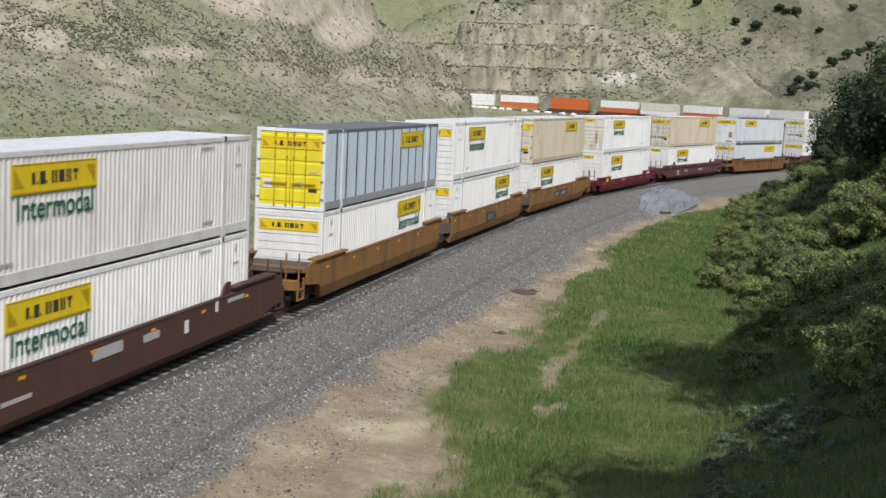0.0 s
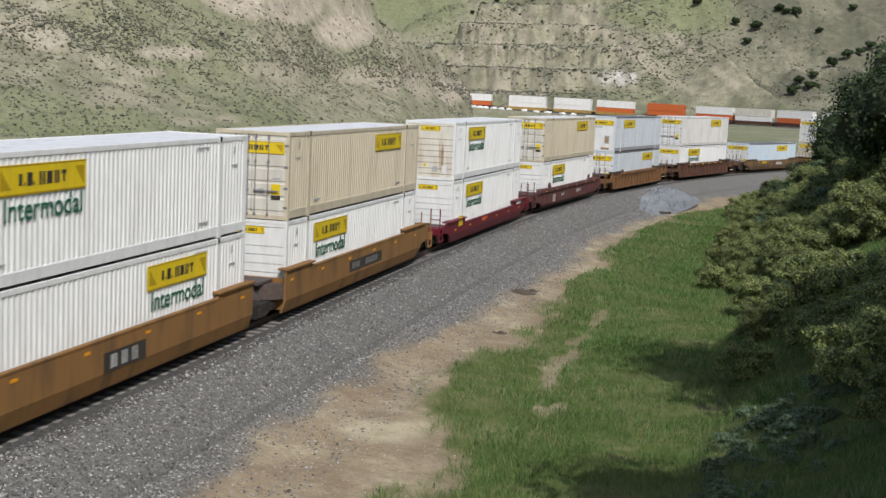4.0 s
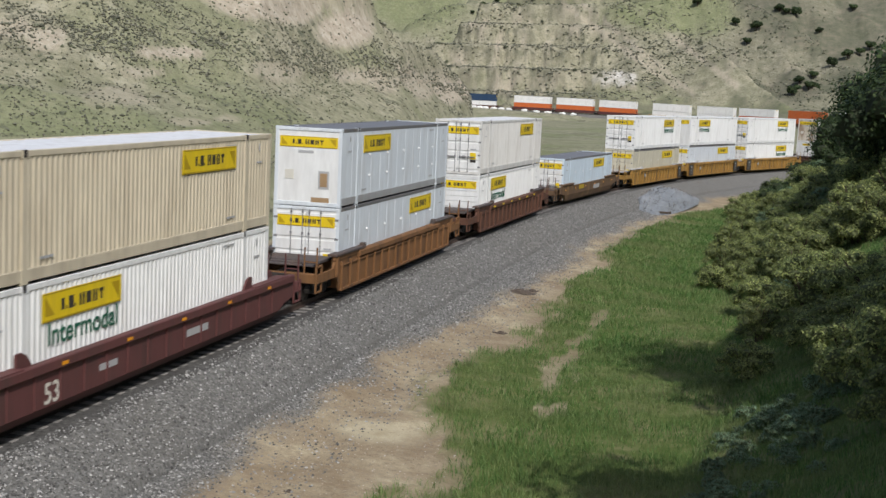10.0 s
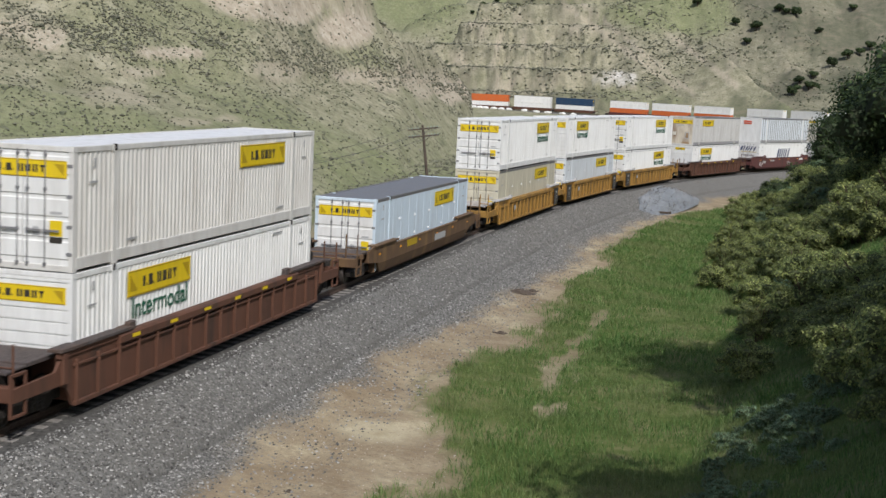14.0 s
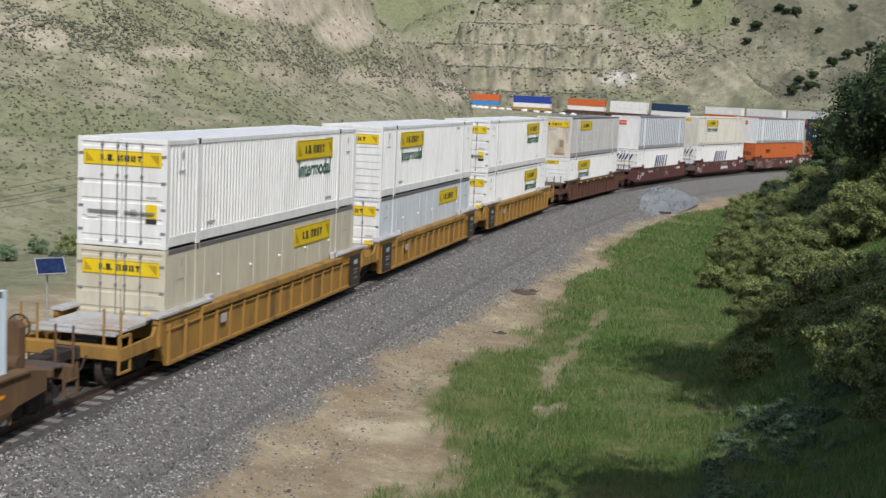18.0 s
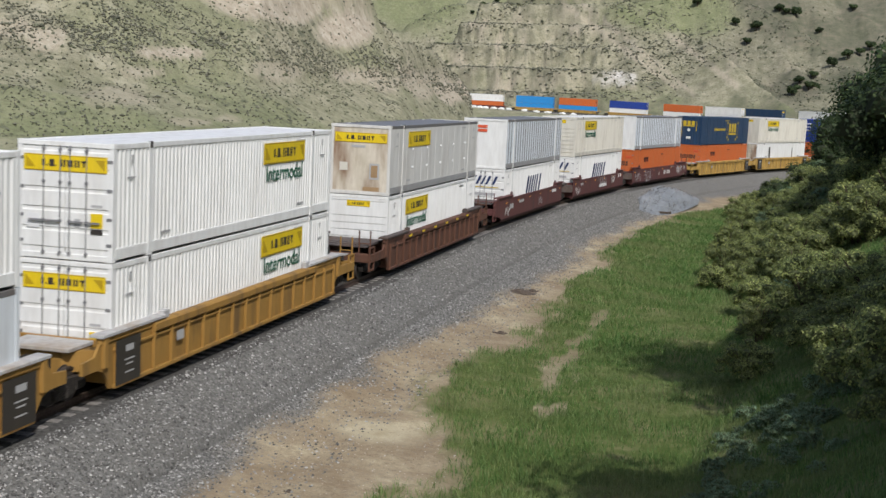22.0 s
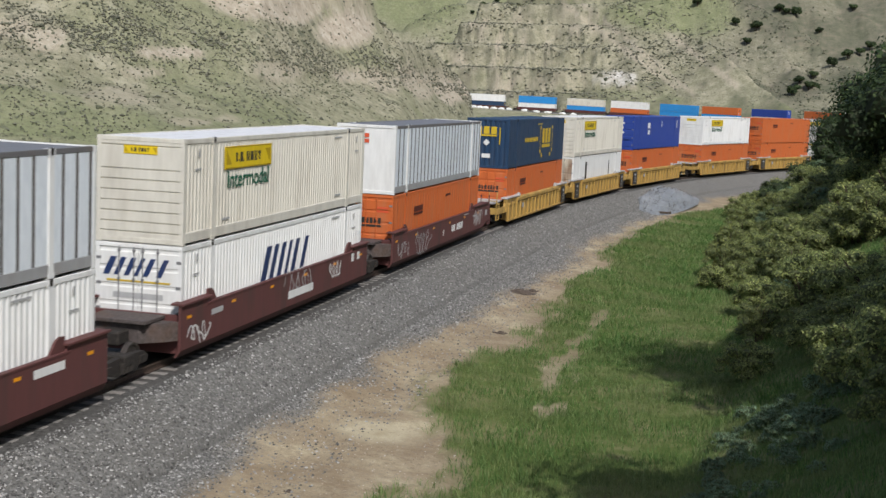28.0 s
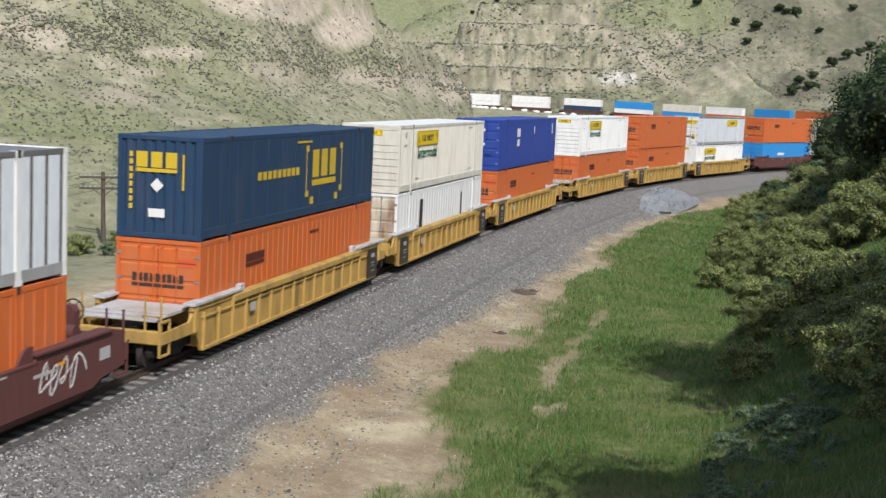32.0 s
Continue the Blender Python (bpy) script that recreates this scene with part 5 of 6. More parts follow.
def container(side="rib", tone=WHITE, end="bulk", end_tone=None, roof=None, logo=None, word=None, word_ink=GREEN_INK, end_sign=None, frame_tone=None,
              rail_tone=None, extra=(), detail=True, where="lower"):
    """A 53-foot container: walls, roof, posts, rails, an end wall and doors, and its signs."""
    root = new("shipping_container")
    frame_tone = frame_tone or tone
    rail_tone = rail_tone or frame_tone
    end_tone = end_tone or tone
    roof = roof or ROOF_WHITE
    top_tone = ROOF_RAIL if roof is GREY_ROOF else rail_tone
    texture = {"rib": "ribbed", "post": "post-ribbed", "bay": "panel-sided", "plate": "smooth-sided", "wave": "corrugated"}[side]
    colour = TONE_WORDS.get(tone.name, "painted")
    tagged(root, f"{colour} {texture} steel shipping container " + ("stacked on another container" if where == "upper" else "sitting in a well car"), "shipping container",
           "containers on the train")
    for flip in (0, 1):
        at = Matrix.Translation((0, -HY + 0.01, 0)) if not flip else Matrix.Rotation(math.pi, 4, "Z") @ Matrix.Translation((0, -HY + 0.01, 0))
        wall = part("side_wall", shared(("side", side), "side_wall", tone, side_sheet(side)), tone, root, "", at)
        turn = Matrix.Rotation(math.pi, 4, "Z") if flip else Matrix.Identity(4)
        part("bottom_rail", shared("brail", "bottom_rail", rail_tone, beam(-HX + 0.16, HX - 0.16, -HY, -HY + 0.1, 0.05, 0.33)), rail_tone, root, "", turn)
        part("top_rail", shared("trail", "top_rail", top_tone, beam(-HX + 0.16, HX - 0.16, -HY, -HY + 0.1, TALL - 0.14, TALL - 0.005)), top_tone, root, "", turn)
        for sx in (-1, 1):
            part("corner_post", shared("cpost", "corner_post", frame_tone, corner_post), frame_tone, root, "",
                 turn @ Matrix.Translation((sx * HX, -HY, 0)) @ Matrix.Diagonal((-sx, 1, 1, 1)))
            if detail:
                part("post_latch", shared("latch", "post_latch", STEEL_DARK, beam(-0.07, 0.07, -HY - 0.024, -HY + 0.05, TALL - 0.15, TALL + 0.012)), STEEL_DARK, root, "", turn @ Matrix.Translation((sx * 6.096, 0, 0)))
                part("stacking_post", shared("spost", "stacking_post", frame_tone, stack_post), frame_tone, root, "", turn @ Matrix.Translation((sx * 6.096, -HY, 0)))
    part("roof", shared("roof", "roof", roof, roof_sheet), roof, root, "grey roof sheet" if roof is GREY_ROOF else "")
    part("floor", shared("floor", "floor", STEEL_DARK, floor_pan), STEEL_DARK, root)
    for sx in (-1, 1):
        half = Matrix.Identity(4) if sx < 0 else Matrix.Rotation(math.pi, 4, "Z")
        for z0, z1, nm in ((0.0, 0.15, "end_sill"), (TALL - 0.13, TALL - 0.006, "end_header")):
            part(nm, shared((nm,), nm, frame_tone, beam(-HX, -HX + 0.1, -HY + 0.14, HY - 0.14, z0, z1)), frame_tone, root, "", half)
    other = {"bulk": "door", "door": "bulk", "plain": "door", "flute": "door"}[end]
    for sx, kind in ((-1, end), (1, other)):
        half = Matrix.Identity(4) if sx < 0 else Matrix.Rotation(math.pi, 4, "Z")
        here = half @ Matrix.Translation((-HX + 0.03, 0, 0))
        et = end_tone if sx < 0 else tone
        if kind == "bulk":
            part("end_wall", shared("bulk", "end_wall", et, bulkhead), et, root, "", here)
        elif kind == "flute":
            part("end_wall", shared("flute", "end_wall", et, fluted), et, root, "", here)
        elif kind == "plain":
            part("end_wall", shared("plain", "end_wall", et, lambda bm: box(bm, 0, 0.05, -HY + 0.1, HY - 0.1, 0.1, TALL - 0.1)), et, root, "", here)
        else:
            for sy in (-1, 1):
                leaf = part("door", shared("door", "door", et, door_leaf), et, root, "", here @ Matrix.Diagonal((1, sy, 1, 1)))
                if detail and sx < 0:
                    for y in (0.13, 0.58):
                        rod_tone = ROD_GREY if et in (WHITE, CREAM, PALE, RUSTED, BUFF) else OCHRE if et is DOOR_YELLOW else et
                        part("lock_rod", shared("rod", "lock_rod", rod_tone, rod), rod_tone, leaf, "", Matrix.Translation((-0.045, y, 0)))
    if side in ("post", "bay") and detail:
        gap, mid = (0.61, 0.88) if side == "post" else (1.2192, 0.94)
        for i in range(26):
            x = -HX + 0.12 + gap * (i + mid)
            if x < HX - 0.2 and abs(abs(x) - 6.096) > 0.15:
                part("wall_post", shared(("wpost", side), "wall_post", POST_GREY, beam(*((-0.075, 0.075) if side == "bay" else (-0.045, 0.045)), -HY + 0.0, -HY + 0.05, 0.33, TALL - 0.13)), POST_GREY, root, "", Matrix.Translation((x, 0, 0)))
    if side == "plate" and detail and tone is not NAVY:
        for x in (-4.6, -2.15, 0.3, 2.75, 5.2):
            for z in (1.05, 1.85):
                part("stud", shared("stud", "stud", ROOF_WHITE, stud), ROOF_WHITE, root, "", Matrix.Translation((x, -HY + 0.008, z)))
    if detail and end == "door":
        for sy in (-1, 1):
            for z in (0.42, 1.05, 1.75, 2.45):
                part("hinge", shared("hinge", "hinge", ROD_GREY, beam(-HX - 0.012, -HX + 0.03, 1.13, 1.27, -0.04, 0.04)), ROD_GREY, root, "", Matrix.Diagonal((1, sy, 1, 1)) @ Matrix.Translation((0, 0, z)))
    if end_sign:
        w, h, z = end_sign
        brand_panel(root, -HX + (0.012 if end == "bulk" else 0.026 if end == "plain" else 0.004), z, 0, w, h, -90)
    for lx in (logo or ()):
        brand_panel(root, lx, 2.28, -HY - 0.004, 3.65, 0.66)
        if word:
            part("word_intermodal", lettering("intermodal", "Intermodal", 0.52, word_ink), word_ink, root, "green painted word" if word_ink is GREEN_INK else "", Matrix.Translation((lx + 0.05, -HY - 0.006, 1.62)) @ Matrix.Diagonal((1.05, 1, 1, 1)))
    if detail and side in ("rib", "plate") and tone not in (ORANGE, NAVY):
        id_bars(root)
    if detail and end == "door" and end_sign:
        end_labels(root)
    for fn in extra:
        fn(root)
    return root


# marks on the containers, drawn as plain shapes


def bars_on(name, ink, y_or_end, rows, label=""):
    """Plain bars on the side (or the end): rows of (x, z, width, height)."""
    def put(root):
        for x, z, w, h in rows:
            if y_or_end == "side":
                at = Matrix.Translation((x, -HY - 0.004, z))
            else:
                at = Matrix.Translation((-HX + 0.004, x, z)) @ Matrix.Rotation(radians(-90), 4, "Z")
            part(name, shared(("mark", round(w, 2), round(h, 2)), name, ink, panel(w, h, 0.008)), ink, root, label, at)
    return put


def slanted_marks(where, x0, z0, w, h, ink):
    """A row of leaning bars in place of a carrier's name."""
    def put(root):
        def build(bm):
            for k, (a, b, lo, hi) in enumerate(((0.00, 0.10, 0.0, 1.0), (0.17, 0.25, 0.0, 1.0), (0.33, 0.41, 0.0, 1.0), (0.49, 0.55, 0.0, 1.0), (0.63, 0.71, 0.0, 1.0), (0.84, 0.92, 0.0, 1.0))):
                lean = 0.12 * w
                q = lambda u, v: (x_mid(u) + lean * (v - 0.5), (v - 0.5) * h)
                prism(bm, [q(a, lo), q(b, lo), q(b, hi), q(a, hi)], 1, -0.010 - 0.0004 * k, 0.0)
        x_mid = lambda u: (u - 0.5) * w
        at = Matrix.Translation((x0, -HY - 0.003, z0)) if where == "side" else Matrix.Translation((-HX + 0.004, x0, z0)) @ Matrix.Rotation(radians(-90), 4, "Z")
        tagged(part("slanted_mark", shared(("slant", w, h), "slanted_mark", ink, build), ink, root, "navy leaning bars", at), kind="stuff")
    return put


def lozenge(y, z, r, ink):
    """A square notice set on its corner, on the end wall."""
    def put(root):
        part("notice", shared(("lozenge", r), "notice", ink, lambda bm: prism(bm, [(0, -r), (r, 0), (0, r), (-r, 0)], 1, -0.012, 0.0)), ink, root, "diamond notice",
             Matrix.Translation((-HX + 0.006, y, z)) @ Matrix.Rotation(radians(-90), 4, "Z"))
    return put


def id_bars(root):
    """Small grey number bars near the posts."""
    for x, z, w, h in ((-7.1, 2.50, 0.10, 0.22), (-7.15, 2.05, 0.42, 0.05), (7.1, 2.50, 0.10, 0.22), (7.1, 2.05, 0.42, 0.05), (4.9, 2.62, 0.8, 0.05), (5.0, 0.52, 0.6, 0.06), (-5.2, 0.52, 0.6, 0.06)):
        part("number_bar", shared(("idbar", w, h), "number_bar", GREY_INK, panel(w, h, 0.006)), GREY_INK, root, "", Matrix.Translation((x, -HY - 0.002, z)))


def end_labels(root):
    """A yellow notice and small plates low on the doors."""
    for y, z, w, h, ink in ((-0.86, 1.00, 0.32, 0.36, YELLOW), (-0.86, 0.73, 0.32, 0.14, INK), (-0.34, 0.92, 0.16, 0.2, GREY_INK), (-0.86, 1.36, 0.3, 0.06, GREY_INK), (0.86, 0.92, 0.34, 0.34, ROOF_WHITE)):
        part("label_plate", shared(("lplate", w, h), "label_plate", ink, panel(w, h, 0.006)), ink, root, "", Matrix.Translation((-HX + 0.002, y, z)) @ Matrix.Rotation(radians(-90), 4, "Z"))


def streaks(root):
    """Rust runs below the vent of a bulkhead."""
    def build(bm):
        g = np.random.default_rng(4)
        for i in range(9):
            y = -0.66 + g.normal(0, 0.07)
            top, low = g.uniform(1.2, 2.0), g.uniform(0.15, 0.7)
            prism(bm, [(y - 0.006, top), (y + 0.006, top), (y + 0.016, (top + low) / 2), (y + 0.005, low), (y - 0.008, low), (y - 0.014, (top + low) / 2)], 0, -HX + 0.006 - 0.0003 * i, -HX + 0.012)
    part("rust_streak", shared("streaks", "rust_streak", RUST_RUN, build), RUST_RUN, root, "brown rust runs")
    for y, z, w, h, ink in ((-0.78, 0.52, 0.26, 0.40, WHITE_INK), (-0.30, 0.55, 0.24, 0.26, GREY_INK), (0.22, 0.72, 0.14, 0.14, YELLOW)):
        part("label_plate", shared(("lplate", w, h), "label_plate", ink, panel(w, h, 0.006)), ink, root, "", Matrix.Translation((-HX + 0.008, y, z)) @ Matrix.Rotation(radians(-90), 4, "Z"))


RUST_RUN = paint("rust_runs", (0.36, 0.24, 0.13), (0.16, 0.09, 0.04), 0.7, 0.8)


def vent_plate(root):
    """A dark square hatch low in a plain end wall."""
    for y, z, w, h, ink in ((-0.62, 0.98, 0.42, 0.66, GREY_INK), (-0.62, 0.98, 0.28, 0.5, RUST_RUN), (0.72, 1.15, 0.34, 0.34, CREAM), (0.1, 2.0, 0.6, 0.1, GREY_INK), (-0.5, 0.22, 0.7, 0.22, RUST_RUN)):
        part("hatch", shared(("hatch", w, h), "hatch", ink, panel(w, h, 0.014 if ink is not GREY_INK else 0.008)), ink, root, "", Matrix.Translation((-HX + 0.026, y, z)) @ Matrix.Rotation(radians(-90), 4, "Z"))


def scrawl(x, z, size, seed, ink):
    """Painted graffiti: a looping line on the side of a car."""
    def put(root):
        bm = bmesh.new()
        g = np.random.default_rng(seed)
        n = 46
        t = np.linspace(0, 1, n)
        xs = x + size * (2.2 * (t - 0.5) + 0.32 * np.sin(t * g.uniform(18, 26) + g.uniform(0, 6)))
        zs = z + size * (0.36 * np.sin(t * g.uniform(20, 30)) + 0.16 * np.sin(t * g.uniform(40, 60)))
        pts = [Vector((a, -1.466, b + 0.42)) for a, b in zip(xs, zs)]
        last = None
        for k, p in enumerate(pts):
            d = pts[min(k + 1, n - 1)] - pts[max(k - 1, 0)]
            side = Vector((-d.z, 0, d.x)).normalized() * 0.028 * (0.6 + 0.8 * g.random())
            pair = (bm.verts.new(p - side), bm.verts.new(p + side))
            if last:
                bm.faces.new((last[0], pair[0], pair[1], last[1]))
            last = pair
        me = finish("graffiti", bm, ink)
        part("graffiti", me, ink, root, "pale grey painted scrawl")
    return put


def car_marks(*items):
    """Pale bars in place of painted numbers on a car side: (x, z, width, height, ink)."""
    def put(root):
        for x, z, w, h, ink in items:
            part("number_bar", shared(("cbar", w, h), "number_bar", ink, panel(w, h, 0.005)), ink, root, "", Matrix.Translation((x, -1.462, z + 0.42)))
    return put


def size_figures(x, z):
    def put(root):
        part("painted_number", lettering("53", "53", 0.5, CREAM), CREAM, root, "cream painted figures", Matrix.Translation((x, -1.466, z + 0.42)))
    return put


WHEEL_R = 0.42


def wheel_of(sy):
    """A wheel with its flange on the inner side and four lightening hollows in its web; it turns about its own middle."""
    def build(bm):
        prof = [(0.09, -0.10), (0.13, -0.10), (0.14, -0.04), (0.33, -0.03), (0.36, -0.065), (WHEEL_R, -0.065), (WHEEL_R, 0.055), (WHEEL_R + 0.028, 0.06), (WHEEL_R + 0.028, 0.085), (0.36, 0.085), (0.33, 0.03), (0.14, 0.04), (0.13, 0.10), (0.09, 0.10)]
        n = 24
        rings = [[bm.verts.new((r * math.cos(2 * math.pi * i / n), -sy * y, r * math.sin(2 * math.pi * i / n))) for r, y in prof] for i in range(n)]
        for i in range(n):
            for k in range(len(prof)):
                m = (k + 1) % len(prof)
                bm.faces.new((rings[i][k], rings[i][m], rings[(i + 1) % n][m], rings[(i + 1) % n][k]))
    return build


TURNING = []


def axle(bm):
    tube(bm, (0, -0.9, 0), (0, 0.9, 0), 0.085, sides=10)


def truck_side(bm):
    prism(bm, [(-1.25, 0.48), (-1.05, 0.62), (-0.45, 0.66), (0.45, 0.66), (1.05, 0.62), (1.25, 0.48), (1.20, 0.34), (0.95, 0.36), (0.45, 0.20), (-0.45, 0.20), (-0.95, 0.36), (-1.20, 0.34)], 1, -0.09, 0.09)
    for x in (-0.9, 0.9):
        box(bm, x - 0.15, x + 0.15, -0.14, 0.14, 0.34, 0.54)


def springs(bm):
    for x in (-0.22, 0, 0.22):
        tube(bm, (x, 0, 0.26), (x, 0, 0.52), 0.09, sides=8)


def add_truck(car, x):
    truck = part("truck", shared("bolster", "truck", STEEL_DARK, beam(-0.22, 0.22, -1.2, 1.2, 0.42, 0.70)), STEEL_DARK, car, "grimy steel truck", Matrix.Translation((x, 0, RAIL_UP)))
    for sy in (-1, 1):
        part("side_frame", shared("tside", "side_frame", STEEL_DARK, truck_side), STEEL_DARK, truck, "", Matrix.Translation((0, sy * 1.0, 0)))
        part("spring_set", shared("springs", "spring_set", STEEL_DARK, springs), STEEL_DARK, truck, "", Matrix.Translation((0, sy * 1.12, 0)))
        for wx in (-0.89, 0.89):
            ob = part("wheel", shared(("wheel", sy), "wheel", WHEEL_STEEL, wheel_of(sy)), WHEEL_STEEL, truck)
            ob.matrix_parent_inverse = Matrix.Translation((wx, sy * 0.77, WHEEL_R))
            TURNING.append(ob)
    for wx in (-0.89, 0.89):
        part("axle", shared("axle", "axle", STEEL_DARK, axle), STEEL_DARK, truck, "", Matrix.Translation((wx, 0, WHEEL_R)))


# side sills by kind: height of the middle and of the raised ends, where the ends begin, where the underside turns up, the turned-up point, the tip
SILL_LOW = 0.80
SILLS = {"deep": (2.09, 2.24, 5.9, 8.15, (8.8, 1.36), 9.95), "low": (1.82, 1.97, 5.5, 7.4, (8.2, 1.27), 9.4), "long": (2.09, 2.26, 6.6, 8.5, (9.5, 1.16), 10.6),
         "slim": (1.62, 1.86, 5.95, 8.5, (9.2, 1.30), 10.2), "chord": (2.02, 2.04, 6.6, 8.4, (9.15, 1.16), 10.0)}


def well_car(style, tone, front="end", rear="end", words="", detail=True):
    """A well car: two side sills, floor cross-bearers, end decks, trucks, couplers and steps. front and rear: a free end or a shared joint."""
    root = tagged(new("well_car"), words, "well car", "well cars of the train")
    ends = {-1: front, 1: rear}
    tips = {e: {"end": 10.75, "joint": 9.75, "short": 9.05}[ends[e]] for e in ends}
    if style == "ribbed":
        ribbed_sides(root, tone, ends, tips)
    else:
        plate_sides(root, style, tone, ends, detail)
    for i in range(7):
        part("cross_bearer", shared("bearer", "cross_bearer", STEEL_DARK, beam(-0.12, 0.12, -1.28, 1.28, 0.78, 0.90)), STEEL_DARK, root, "", Matrix.Translation((-7.5 + i * 2.5, 0, 0)))
    top = 2.02 if style == "ribbed" else SILLS[style][1] - 0.22
    for e in (-1, 1):
        car_end(root, style, tone, e, ends[e], tips[e], top)
    return root


def plate_sides(root, style, tone, ends, detail):
    """Plate sills: a raised top at each end, an upright upper web and a lower web that leans in under the load."""
    mid, high, x_step, x_low, (x_up, z_up), x_tip = SILLS[style]
    crease = 1.22 if style in ("deep", "low", "slim") else 1.0

    def edge(e):
        """The outline of one end from the crease up to the top, going outwards."""
        if ends[e] == "end":
            k = (crease - SILL_LOW) / (z_up - SILL_LOW)
            return [(x_low + k * (x_up - x_low), crease), (x_up, z_up), (x_tip, z_up + 0.12), (x_tip, high - 0.14), (x_tip - 0.7, high), (x_step, high), (x_step - 0.08, mid)]
        return [(8.42, crease), (8.42, high), (x_step, high), (x_step - 0.08, mid)]

    def foot(e):
        return x_low if ends[e] == "end" else 8.42

    def sill(bm):
        right, left = edge(1), edge(-1)
        prism(bm, right + [(-x, z) for x, z in reversed(left)], 1, 1.38, 1.46)
        xr, xl = right[0][0], left[0][0]
        # the lower web
        lean = 0.13
        o = [(-xl, 1.459, crease), (xr, 1.459, crease), (foot(1), 1.46 - lean, SILL_LOW), (-foot(-1), 1.46 - lean, SILL_LOW)]
        out = [bm.verts.new(p) for p in o]
        inn = [bm.verts.new((x, y - 0.08, z)) for x, y, z in o]
        bm.faces.new(out[::-1])
        bm.faces.new(inn)
        for i in range(4):
            j = (i + 1) % 4
            bm.faces.new((out[i], out[j], inn[j], inn[i]))
        bmesh.ops.recalc_face_normals(bm, faces=bm.faces[:])

    key = (style, ends[-1], ends[1])
    for sy in (-1, 1):
        flip = Matrix.Diagonal((1, sy, 1, 1))
        part("side_sill", shared(("sill",) + key, "side_sill", tone, sill), tone, root, "", flip)
        if style == "chord":
            part("top_chord", shared("tchord", "top_chord", tone, beam(-9.9, 9.9, 1.34, 1.56, 1.80, 2.04)), tone, root, "", flip)
            if detail:
                for i in range(16):
                    x = -8.1 + i * 1.08
                    part("side_rib", shared("srib", "side_rib", tone, beam(-0.03, 0.03, 1.455, 1.50, 1.02, 1.80)), tone, root, "", flip @ Matrix.Translation((x, 0, 0)))
        else:
            part("top_chord", shared(("schord", style), "top_chord", tone, beam(-x_step - 0.1, x_step + 0.1, 1.34, 1.475, mid - 0.05, mid + 0.012)), tone, root, "", flip)
        for e in (-1, 1):
            fl = Matrix.Diagonal((e, sy, 1, 1))
            far = x_tip - 0.75 if ends[e] == "end" else 8.45
            part("end_flange", shared(("eflange", style, far), "end_flange", tone, beam(x_step - 0.12, far, 1.16, 1.54, high - 0.03, high + 0.035)), tone, root, "", fl)
            if style in ("chord", "long") and detail:
                def guide(bm):
                    z = mid - 0.05
                    prism(bm, [(x_step - 0.75, z), (x_step - 0.05, z), (x_step - 0.05, z + 0.40), (x_step - 0.25, z + 0.42), (x_step - 0.45, z + 0.34)], 1, 1.34, 1.40)
                part("guide", shared(("guide", style), "guide", tone, guide), tone, root, "", fl)
        if detail and sy < 0:
            for i in range(6):
                y, z = (-1.562, 1.90) if style == "chord" else (-1.464, mid - 0.22)
                part("reflector", shared("refl", "reflector", REFLECTOR, panel(0.28, 0.08, 0.006)), REFLECTOR, root, "", Matrix.Translation((-7.9 + i * 3.1, y, z)))


